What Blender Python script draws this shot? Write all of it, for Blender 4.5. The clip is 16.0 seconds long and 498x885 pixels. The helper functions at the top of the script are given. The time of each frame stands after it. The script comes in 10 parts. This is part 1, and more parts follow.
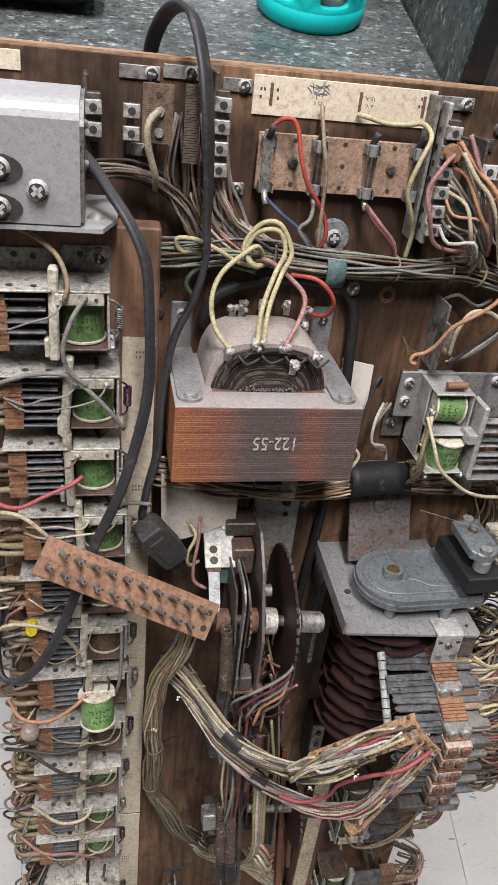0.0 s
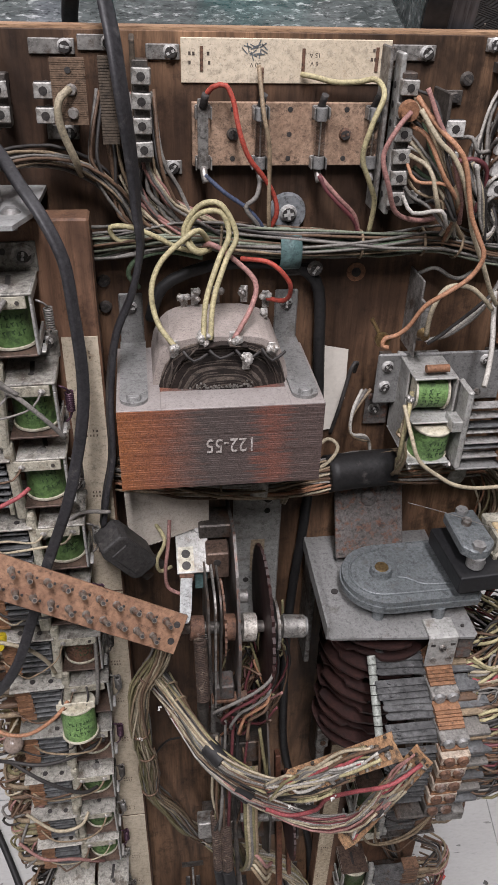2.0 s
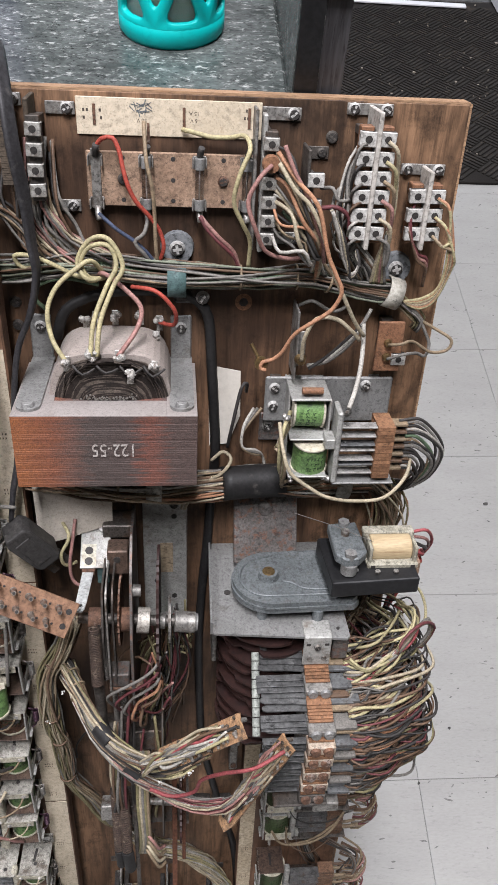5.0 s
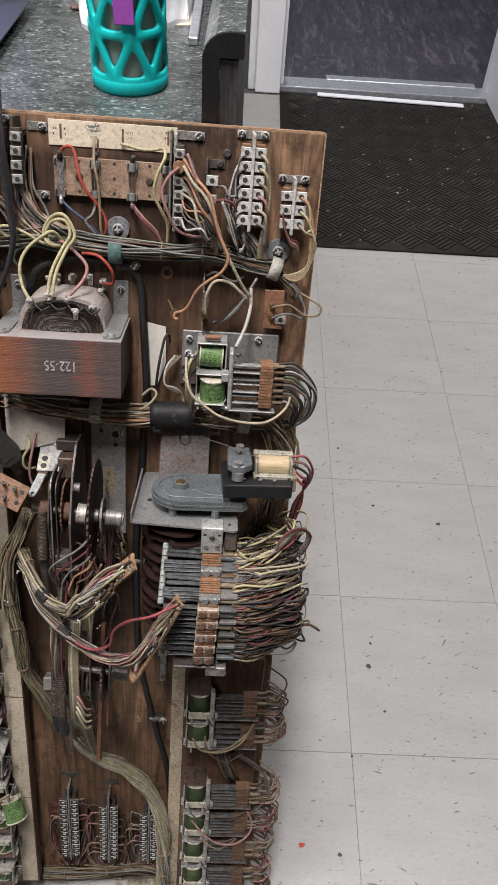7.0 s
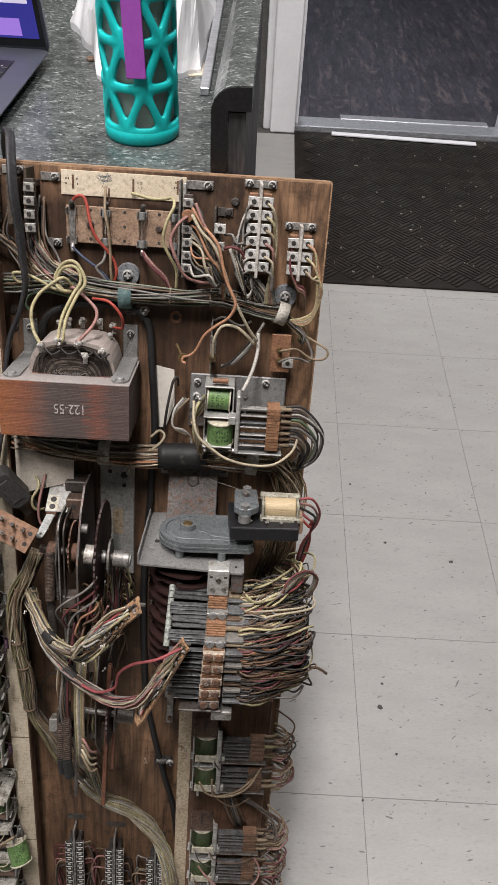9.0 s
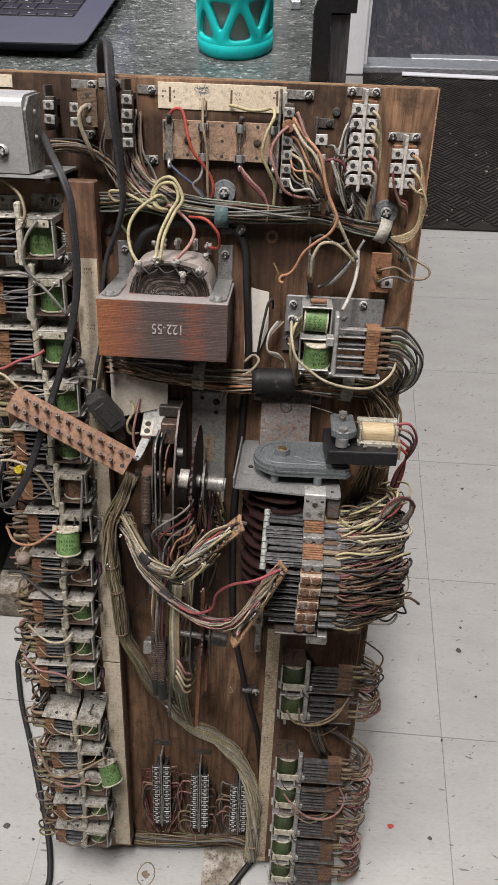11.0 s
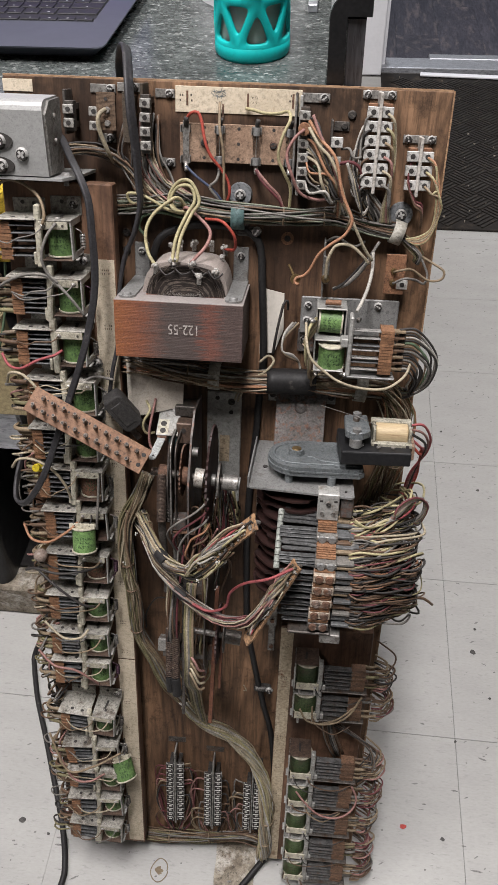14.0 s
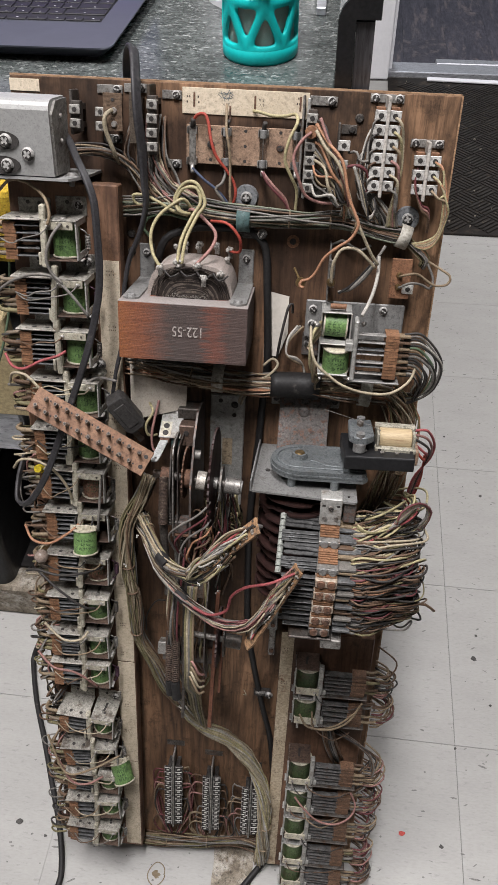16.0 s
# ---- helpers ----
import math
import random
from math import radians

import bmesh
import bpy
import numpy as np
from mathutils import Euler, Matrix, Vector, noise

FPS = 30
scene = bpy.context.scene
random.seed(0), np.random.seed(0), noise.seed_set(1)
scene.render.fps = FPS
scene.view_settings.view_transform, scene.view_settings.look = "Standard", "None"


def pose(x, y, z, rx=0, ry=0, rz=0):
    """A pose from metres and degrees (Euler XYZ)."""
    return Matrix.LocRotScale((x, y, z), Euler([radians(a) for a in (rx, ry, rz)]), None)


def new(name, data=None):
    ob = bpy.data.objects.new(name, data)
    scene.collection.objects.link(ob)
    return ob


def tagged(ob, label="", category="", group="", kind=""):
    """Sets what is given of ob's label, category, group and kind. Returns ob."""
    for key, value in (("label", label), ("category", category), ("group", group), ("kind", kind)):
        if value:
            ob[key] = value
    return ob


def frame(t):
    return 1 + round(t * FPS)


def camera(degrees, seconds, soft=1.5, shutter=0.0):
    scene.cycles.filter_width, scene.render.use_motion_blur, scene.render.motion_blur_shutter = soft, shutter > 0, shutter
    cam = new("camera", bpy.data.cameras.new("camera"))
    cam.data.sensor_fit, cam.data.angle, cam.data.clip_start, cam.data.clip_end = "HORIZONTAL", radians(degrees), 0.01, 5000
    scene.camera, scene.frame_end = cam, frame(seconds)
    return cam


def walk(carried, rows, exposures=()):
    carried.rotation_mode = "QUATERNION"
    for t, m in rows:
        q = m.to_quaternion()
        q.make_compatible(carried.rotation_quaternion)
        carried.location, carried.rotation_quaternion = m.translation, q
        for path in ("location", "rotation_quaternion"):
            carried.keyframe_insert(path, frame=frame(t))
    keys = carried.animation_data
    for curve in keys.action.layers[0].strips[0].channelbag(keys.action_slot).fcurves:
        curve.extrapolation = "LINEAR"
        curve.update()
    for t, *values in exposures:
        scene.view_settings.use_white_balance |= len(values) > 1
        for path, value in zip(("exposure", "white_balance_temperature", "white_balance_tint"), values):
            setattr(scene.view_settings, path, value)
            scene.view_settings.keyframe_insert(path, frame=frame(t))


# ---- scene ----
cam = camera(36.30, 16.0, soft=0.6)
PATH = [
    (0, -0.4772, -0.5866, 1.1705, 38.83, -7.43, -5.51),
    (0.5, -0.4341, -0.5581, 1.1519, 38.46, -5.91, -6.00),
    (1, -0.4125, -0.5496, 1.1578, 37.58, -4.90, -5.83),
    (1.5, -0.4100, -0.5462, 1.1595, 36.59, -3.83, -5.01),
    (2, -0.4137, -0.5523, 1.1588, 36.24, -2.73, -5.18),
    (2.5, -0.4183, -0.5691, 1.1670, 36.46, -1.66, -6.02),
    (3, -0.4194, -0.5781, 1.1711, 37.00, -1.55, -7.46),
    (3.5, -0.4172, -0.5818, 1.1691, 37.05, -1.41, -8.13),
    (4, -0.4082, -0.5853, 1.1666, 36.70, -1.26, -7.27),
    (4.5, -0.3720, -0.5690, 1.1677, 36.17, -1.57, -4.69),
    (5, -0.3270, -0.6000, 1.2000, 38.16, -2.85, -2.27),
    (5.2, -0.3320, -0.6650, 1.2040, 38.81, -3.89, -2.76),
    (7.3, -0.2136, -0.8212, 1.2595, 44.97, -2.89, 1.52),
    (7.5, -0.2116, -0.8215, 1.2612, 45.39, -2.89, 1.54),
    (8, -0.2173, -0.8167, 1.2633, 46.35, -3.07, 1.64),
    (8.2, -0.2154, -0.8145, 1.2671, 46.57, -3.02, 1.75),
    (10.3, -0.2369, -0.8218, 1.2410, 45.34, -0.84, 3.76),
    (10.5, -0.2525, -0.8289, 1.2290, 44.92, -0.66, 4.24),
    (11, -0.2547, -0.8355, 1.2307, 43.55, 0.51, 5.32),
    (11.5, -0.2543, -0.8308, 1.2324, 43.12, 0.94, 5.79),
    (12, -0.2550, -0.8276, 1.2361, 42.87, 1.13, 6.31),
    (12.5, -0.2539, -0.8308, 1.2337, 42.89, 1.23, 6.55),
    (13, -0.2556, -0.8358, 1.2320, 43.09, 1.21, 6.40),
    (13.5, -0.2538, -0.8394, 1.2337, 43.40, 1.22, 6.32),
    (14, -0.2527, -0.8404, 1.2352, 43.60, 1.15, 6.40),
    (14.5, -0.2541, -0.8391, 1.2344, 43.67, 0.99, 6.55),
    (15, -0.2553, -0.8378, 1.2320, 43.67, 0.91, 6.78),
    (15.5, -0.2573, -0.8377, 1.2325, 43.72, 0.80, 6.89),
    (16, -0.2539, -0.8375, 1.2334, 43.79, 0.78, 7.02),
]
# the camera's own exposure and white balance drift a little
LIGHT = [(0.0, 0.22, 6350, 14), (0.6, -0.02, 6330, 15), (1.0, -0.14, 6300, 15.5), (2.5, -0.08, 6300, 15.5), (4.0, -0.05, 6300, 15), (5.0, 0.25, 6200, 13), (7.5, 0.03, 6500, 12.5), (10.5, 0.05, 6600, 12.5), (16.0, 0.05, 6450, 12.2)]
walk(cam, [(t, pose(*p)) for t, *p in PATH], LIGHT)

# ---- world and light ----
world = bpy.data.worlds.new("room_light")
scene.world = world
world.use_nodes = True
world.node_tree.nodes["Background"].inputs[0].default_value = (0.9, 0.95, 1.0, 1)
world.node_tree.nodes["Background"].inputs[1].default_value = 0.01


def ceiling_lamp(x, y, sx, sy, watts, tint=(1.0, 0.975, 0.965)):
    data = bpy.data.lights.new("ceiling_lamp", "AREA")
    data.shape, data.size, data.size_y, data.energy, data.color = "RECTANGLE", sx, sy, watts, tint
    ob = new("ceiling_lamp", data)
    ob.matrix_world = pose(x, y, 3.16)
    return ob


# overhead lights out of view, their number and places assumed
ceiling_lamp(-0.40, -0.75, 0.30, 1.2, 95)
ceiling_lamp(-1.80, -0.65, 0.30, 1.2, 56)
# added to brighten the counter, mat and door jamb
ceiling_lamp(0.55, 1.20, 0.35, 1.2, 45)
# stands in for cool daylight in the far room
ceiling_lamp(-0.35, 4.2, 0.35, 1.2, 66, (0.88, 0.94, 1.0))

# ---- materials ----


def material(name, a, b=None, rough=0.6, metal=0.0, scale=60.0, fine=0.0, bump=0.0, spots=None, spot_at=0.62, spot_scale=25.0, stretch=(1, 1, 1), per_object=0.0, wear_rough=0.15, spec=0.36, grime=0.75, fine_mix=1.0, speck=0.0):
    """Two-tone procedural surface with grain, optional stains and relief; sizes in metres."""
    m = bpy.data.materials.new(name)
    m.use_nodes = True
    nt = m.node_tree
    bsdf = nt.nodes["Principled BSDF"]
    bsdf.inputs["Roughness"].default_value, bsdf.inputs["Metallic"].default_value = rough, metal
    bsdf.inputs["Specular IOR Level"].default_value = spec
    b = b or tuple(c * 0.7 for c in a)
    co = nt.nodes.new("ShaderNodeTexCoord")
    mp = nt.nodes.new("ShaderNodeMapping")
    mp.inputs["Scale"].default_value = stretch
    nt.links.new(co.outputs["Object"], mp.inputs["Vector"])
    if per_object:
        info = nt.nodes.new("ShaderNodeObjectInfo")
        add = nt.nodes.new("ShaderNodeVectorMath")
        add.operation = "MULTIPLY_ADD"
        comb = nt.nodes.new("ShaderNodeCombineXYZ")
        for i in range(3):
            nt.links.new(info.outputs["Random"], comb.inputs[i])
        nt.links.new(comb.outputs[0], add.inputs[0])
        add.inputs[1].default_value = (7.3, 4.1, 9.7)
        nt.links.new(mp.outputs[0], add.inputs[2])
        vec = add.outputs[0]
    else:
        vec = mp.outputs[0]

    def noise_tex(sc, detail=5.0, ro=0.6):
        n = nt.nodes.new("ShaderNodeTexNoise")
        n.inputs["Scale"].default_value, n.inputs["Detail"].default_value, n.inputs["Roughness"].default_value = sc, detail, ro
        nt.links.new(vec, n.inputs["Vector"])
        return n.outputs["Fac"]

    def ramp(src, lo, hi):
        r = nt.nodes.new("ShaderNodeMapRange")
        r.inputs["From Min"].default_value, r.inputs["From Max"].default_value = lo, hi
        nt.links.new(src, r.inputs["Value"])
        return r.outputs[0]

    def mix(fac, c1, c2):
        x = nt.nodes.new("ShaderNodeMix")
        x.data_type = "RGBA"
        nt.links.new(fac, x.inputs["Factor"])
        for k, c in ((6, c1), (7, c2)):
            if isinstance(c, tuple):
                x.inputs[k].default_value = (*c, 1)
            else:
                nt.links.new(c, x.inputs[k])
        return x.outputs[2]

    grain = noise_tex(scale)
    col = mix(ramp(grain, 0.3, 0.7), a, b)
    f2 = noise_tex(fine or scale * 7, 3.0)
    fr = nt.nodes.new("ShaderNodeMath")
    fr.operation = "MULTIPLY"
    nt.links.new(ramp(f2, 0.38, 0.85), fr.inputs[0])
    fr.inputs[1].default_value = fine_mix
    col = mix(fr.outputs[0], col, tuple(c * 0.4 for c in b))
    if spots:
        st = ramp(noise_tex(spot_scale, 6.0, 0.7), spot_at - 0.05, spot_at + 0.08)
        col = mix(st, col, spots)
    if grime:
        gm_ = nt.nodes.new("ShaderNodeMath")
        gm_.operation = "MULTIPLY"
        nt.links.new(ramp(noise_tex(210, 4.0, 0.75), 0.54, 0.66), gm_.inputs[0])
        gm_.inputs[1].default_value = grime
        col = mix(gm_.outputs[0], col, tuple(c * 0.22 + 0.004 for c in b))
    if speck:
        # salt-and-pepper dirt: dark crumbs in the pits, pale dust on top
        for sc_, lo_, hi_, amount, shade in ((820, 0.55, 0.64, speck, 0.2), (1200, 0.60, 0.68, speck * 0.6, 1.6)):
            k_ = nt.nodes.new("ShaderNodeMath")
            k_.operation = "MULTIPLY"
            nt.links.new(ramp(noise_tex(sc_, 3.0, 0.7), lo_, hi_), k_.inputs[0])
            k_.inputs[1].default_value = amount
            col = mix(k_.outputs[0], col, tuple(min(c * shade + 0.004, 0.75) for c in a))
    if per_object:
        hsv = nt.nodes.new("ShaderNodeHueSaturation")
        nt.links.new(ramp(info.outputs["Random"], 0.0, 1.0), hsv.inputs["Value"])
        v = nt.nodes.new("ShaderNodeMapRange")
        v.inputs["To Min"].default_value, v.inputs["To Max"].default_value = 1 - per_object, 1 + per_object
        nt.links.new(info.outputs["Random"], v.inputs["Value"])
        nt.links.new(v.outputs[0], hsv.inputs["Value"])
        nt.links.new(col, hsv.inputs["Color"])
        col = hsv.outputs[0]
    nt.links.new(col, bsdf.inputs["Base Color"])
    bsdf.inputs["Specular IOR Level"].default_value = 0.3
    rr = nt.nodes.new("ShaderNodeMapRange")
    rr.inputs["To Min"].default_value, rr.inputs["To Max"].default_value = max(rough - wear_rough, 0.05), min(rough + wear_rough, 1)
    nt.links.new(grain, rr.inputs["Value"])
    nt.links.new(rr.outputs[0], bsdf.inputs["Roughness"])
    if bump:
        bp = nt.nodes.new("ShaderNodeBump")
        bp.inputs["Strength"].default_value, bp.inputs["Distance"].default_value = 1.0, bump
        nt.links.new(f2, bp.inputs["Height"])
        nt.links.new(bp.outputs[0], bsdf.inputs["Normal"])
    return m



def wood(name, dark, mid, light, big=3.2, rough=0.6, bias=0.0, bleach=False):
    """Old stained wood with upright grain, patchy stain and wear."""
    m = bpy.data.materials.new(name)
    m.use_nodes = True
    nt = m.node_tree
    bsdf = nt.nodes["Principled BSDF"]
    co = nt.nodes.new("ShaderNodeTexCoord")

    def tex(scale, stretch, detail=6.0, ro=0.6, dist=0.0):
        mp = nt.nodes.new("ShaderNodeMapping")
        mp.inputs["Scale"].default_value = stretch
        nt.links.new(co.outputs["Object"], mp.inputs["Vector"])
        n = nt.nodes.new("ShaderNodeTexNoise")
        n.inputs["Scale"].default_value, n.inputs["Detail"].default_value, n.inputs["Roughness"].default_value, n.inputs["Distortion"].default_value = scale, detail, ro, dist
        nt.links.new(mp.outputs[0], n.inputs["Vector"])
        return n.outputs["Fac"]

    def rng(src, lo, hi):
        r = nt.nodes.new("ShaderNodeMapRange")
        r.inputs["From Min"].default_value, r.inputs["From Max"].default_value = lo, hi
        nt.links.new(src, r.inputs["Value"])
        return r.outputs[0]

    def mix(fac, c1, c2):
        x = nt.nodes.new("ShaderNodeMix")
        x.data_type = "RGBA"
        nt.links.new(fac, x.inputs["Factor"])
        for k, c in ((6, c1), (7, c2)):
            if isinstance(c, tuple):
                x.inputs[k].default_value = (*c, 1)
            else:
                nt.links.new(c, x.inputs[k])
        return x.outputs[2]

    def calc(op, a, b):
        n = nt.nodes.new("ShaderNodeMath")
        n.operation = op
        for k, s in enumerate((a, b)):
            if isinstance(s, float):
                n.inputs[k].default_value = s
            else:
                nt.links.new(s, n.inputs[k])
        return n.outputs[0]

    patch = tex(big, (1, 0.7, 1), 4.0)
    if bleach:
        # stain worn thin towards one edge and the top; lighter towards the foot
        sep = nt.nodes.new("ShaderNodeSeparateXYZ")
        nt.links.new(co.outputs["Object"], sep.inputs[0])
        patch = calc("ADD", patch, calc("MULTIPLY", rng(sep.outputs[0], 0.07, 0.205), 0.27))
        patch = calc("ADD", patch, calc("MULTIPLY", rng(sep.outputs[1], 0.985, 1.022), 0.17))
        patch = calc("ADD", patch, calc("MULTIPLY", rng(sep.outputs[1], 0.56, 0.34), 0.15))
        # factor that thins the dark blotches towards the foot
        worn = calc("SUBTRACT", 1.0, calc("MULTIPLY", rng(sep.outputs[1], 0.56, 0.34), 0.6))
    patch = rng(patch, 0.40 + bias, 0.64 + bias)
    grain = tex(17, (2.6, 0.24, 2.6), 7.0, 0.62, 1.6)
    streak = tex(120, (2.2, 0.13, 2.2), 5.0, 0.75)
    # cathedral figure: contour lines of a long soft noise
    figure = calc("SINE", calc("MULTIPLY", tex(2.4, (2.2, 0.42, 2.2), 2.5, 0.45, 0.35), 150.0), 0.0)
    col = mix(patch, mid, light)
    col = mix(calc("MULTIPLY", rng(figure, 0.15, 0.95), 0.42), col, dark)
    col = mix(calc("MULTIPLY", rng(grain, 0.58, 0.38), 0.5), col, dark)
    col = mix(calc("MULTIPLY", rng(streak, 0.46, 0.68), 0.62), col, tuple(c * 0.5 for c in dark))
    soot = rng(tex(4.6, (1, 0.6, 1), 7.0, 0.72), 0.45, 0.60)
    if bleach:
        soot = calc("MULTIPLY", soot, worn)
    col = mix(calc("MULTIPLY", soot, 0.85), col, tuple(c * 0.55 for c in dark))
    col = mix(calc("MULTIPLY", rng(tex(34, (1, 0.8, 1), 8.0, 0.78), 0.52, 0.66), 0.75), col, tuple(c * 0.45 for c in dark))
    nt.links.new(col, bsdf.inputs["Base Color"])
    bsdf.inputs["Specular IOR Level"].default_value = 0.3
    rr = nt.nodes.new("ShaderNodeMapRange")
    rr.inputs["To Min"].default_value, rr.inputs["To Max"].default_value = rough - 0.12, rough + 0.15
    nt.links.new(grain, rr.inputs["Value"])
    nt.links.new(rr.outputs[0], bsdf.inputs["Roughness"])
    bp = nt.nodes.new("ShaderNodeBump")
    bp.inputs["Strength"].default_value, bp.inputs["Distance"].default_value = 1.0, 0.0005
    nt.links.new(streak, bp.inputs["Height"])
    nt.links.new(bp.outputs[0], bsdf.inputs["Normal"])
    return m


PLY = wood("aged_plywood", (0.024, 0.0135, 0.0085), (0.088, 0.0475, 0.028), (0.30, 0.172, 0.097), bias=0.05, bleach=True)
PLY_EDGE = material("plywood_edge", (0.42, 0.27, 0.16), (0.26, 0.15, 0.085), 0.7, scale=30, fine=150, bump=0.0003, stretch=(1, 6, 6))
RAIL = wood("red_brown_plank", (0.085, 0.047, 0.032), (0.17, 0.092, 0.056), (0.26, 0.145, 0.088), 5.0)
PAPER = material("yellowed_paper", (0.63, 0.545, 0.42), (0.50, 0.42, 0.31), 0.85, scale=14, fine=300, spots=(0.26, 0.175, 0.10), spot_at=0.67, spot_scale=50, grime=0.4, fine_mix=0.5, speck=0.4)
CARD = material("grey_card", (0.54, 0.49, 0.42), (0.44, 0.39, 0.33), 0.9, scale=16, fine=400, spots=(0.22, 0.17, 0.13), spot_at=0.70, spot_scale=90, grime=0.25, fine_mix=0.4, speck=0.3)
STEEL = material("dull_steel", (0.37, 0.355, 0.33), (0.21, 0.20, 0.185), 0.5, 0.5, scale=45, fine=300, bump=0.0001, spots=(0.085, 0.06, 0.045), spot_at=0.57, spot_scale=75, speck=0.6)
ZINC = material("dull_zinc_plate", (0.29, 0.287, 0.28), (0.20, 0.198, 0.19), 0.5, 0.35, scale=14, fine=420, bump=0.0001, spots=(0.13, 0.115, 0.10), spot_at=0.62, spot_scale=30, grime=0.4, fine_mix=0.5, speck=0.5)
BLUESTEEL = material("grey_casting", (0.215, 0.232, 0.238), (0.135, 0.148, 0.152), 0.5, 0.35, scale=25, fine=500, bump=0.0002, spots=(0.12, 0.12, 0.115), spot_at=0.62, spot_scale=110, grime=0.6, fine_mix=0.9, speck=0.5)
DARKSTEEL = material("dark_steel", (0.16, 0.145, 0.13), (0.075, 0.065, 0.058), 0.5, 0.5, scale=45, fine=300, bump=0.0001, spots=(0.09, 0.05, 0.03), spot_at=0.58, speck=0.7)
RUST = material("rusty_steel", (0.22, 0.115, 0.07), (0.10, 0.06, 0.045), 0.75, 0.2, scale=60, fine=420, bump=0.0003, spots=(0.30, 0.26, 0.23), spot_at=0.6, spot_scale=70, speck=0.7)
RUSTPLATE = material("rust_bloomed_plate", (0.175, 0.16, 0.15), (0.10, 0.09, 0.083), 0.55, 0.3, scale=40, fine=500, bump=0.0003, spots=(0.155, 0.075, 0.05), spot_at=0.56, spot_scale=170, speck=0.6)
PHENOL = material("brown_phenolic", (0.30, 0.155, 0.085), (0.19, 0.09, 0.05), 0.6, scale=60, fine=500, spots=(0.12, 0.07, 0.045), spot_at=0.63, spot_scale=90, speck=0.55)
OLD_SPRING = material("grease_caked_spring", (0.085, 0.055, 0.040), (0.045, 0.031, 0.025), 0.75, 0.1, scale=200, fine=700, spots=(0.20, 0.16, 0.12), spot_at=0.6, spot_scale=180, speck=0.7)
PHENOL_TAN = material("tan_phenolic", (0.36, 0.25, 0.175), (0.26, 0.165, 0.11), 0.7, scale=60, fine=450, spots=(0.13, 0.085, 0.06), spot_at=0.6, spot_scale=70, speck=0.6)
PHENOL_RED = material("red_brown_phenolic", (0.31, 0.165, 0.09), (0.19, 0.095, 0.052), 0.55, scale=80, fine=500, per_object=0.25, speck=0.5)
CAM = material("maroon_cam", (0.040, 0.017, 0.014), (0.021, 0.010, 0.009), 0.55, scale=60, fine=300, speck=0.5)
NYLON = material("aged_nylon", (0.58, 0.55, 0.45), (0.45, 0.41, 0.31), 0.5, scale=60, fine=300, spots=(0.30, 0.25, 0.17), spot_at=0.66, spot_scale=80, grime=0.4, speck=0.45)
GREEN = material("green_coil_wrap", (0.165, 0.275, 0.095), (0.105, 0.19, 0.065), 0.45, scale=90, fine=500, spots=(0.05, 0.085, 0.035), spot_at=0.56, spot_scale=150, per_object=0.25, speck=0.35)
TAPE = material("yellowed_bobbin_tape", (0.48, 0.39, 0.28), (0.34, 0.26, 0.17), 0.5, scale=80, fine=400, spots=(0.2, 0.1, 0.05), spot_at=0.6, spot_scale=60)
BLADE = material("tarnished_blade", (0.10, 0.095, 0.09), (0.05, 0.045, 0.042), 0.45, 0.4, scale=70, fine=300, spots=(0.26, 0.25, 0.23), spot_at=0.63, spot_scale=90)
GALV = material("galvanised_relay_plate", (0.47, 0.465, 0.44), (0.31, 0.305, 0.285), 0.5, 0.3, scale=55, fine=300, bump=0.0001, spots=(0.20, 0.175, 0.15), spot_at=0.60, spot_scale=80, grime=0.5, fine_mix=0.6, speck=0.55)
GREYBLADE = material("grey_spring_blade", (0.165, 0.17, 0.172), (0.08, 0.08, 0.08), 0.55, 0.15, scale=60, fine=300, spots=(0.07, 0.06, 0.055), spot_at=0.6, spot_scale=90, speck=0.6)
SWBLADE = material("tarnished_switch_blade", (0.155, 0.155, 0.154), (0.06, 0.06, 0.06), 0.5, 0.25, scale=60, fine=300, spots=(0.20, 0.20, 0.20), spot_at=0.64, spot_scale=130, speck=0.4)
CABLE = material("dusty_black_cable", (0.044, 0.042, 0.045), (0.026, 0.025, 0.027), 0.5, scale=25, fine=500, bump=0.00006, spots=(0.085, 0.078, 0.074), spot_at=0.64, spot_scale=110, speck=0.35)
BLACK = material("black_rubber", (0.022, 0.021, 0.021), (0.014, 0.013, 0.013), 0.55, scale=60, fine=400, bump=0.00008, spots=(0.07, 0.063, 0.058), spot_at=0.66, spot_scale=60, speck=0.4)
BLACKPL = material("black_plastic", (0.02, 0.02, 0.021), (0.012, 0.012, 0.013), 0.42, scale=40, fine=300, bump=0.0001)
SOLDER = material("tinned_lug", (0.58, 0.56, 0.53), (0.36, 0.33, 0.30), 0.38, 0.6, scale=200, fine=900)
BRIGHT = material("bright_screw_steel", (0.62, 0.61, 0.59), (0.42, 0.41, 0.39), 0.4, 0.25, scale=220, fine=700, spots=(0.22, 0.18, 0.15), spot_at=0.62, spot_scale=260)
BRASS = material("dull_brass", (0.36, 0.26, 0.12), (0.2, 0.13, 0.07), 0.4, 0.8, scale=120, fine=600)
GLASS = bpy.data.materials.new("fuse_glass")
GLASS.use_nodes = True
_g = GLASS.node_tree.nodes["Principled BSDF"]
_g.inputs["Transmission Weight"].default_value, _g.inputs["Roughness"].default_value, _g.inputs["IOR"].default_value = 1.0, 0.05, 1.45
TEAL_CLAMP = material("teal_clamp", (0.10, 0.17, 0.165), (0.07, 0.115, 0.115), 0.6, scale=80, fine=400)
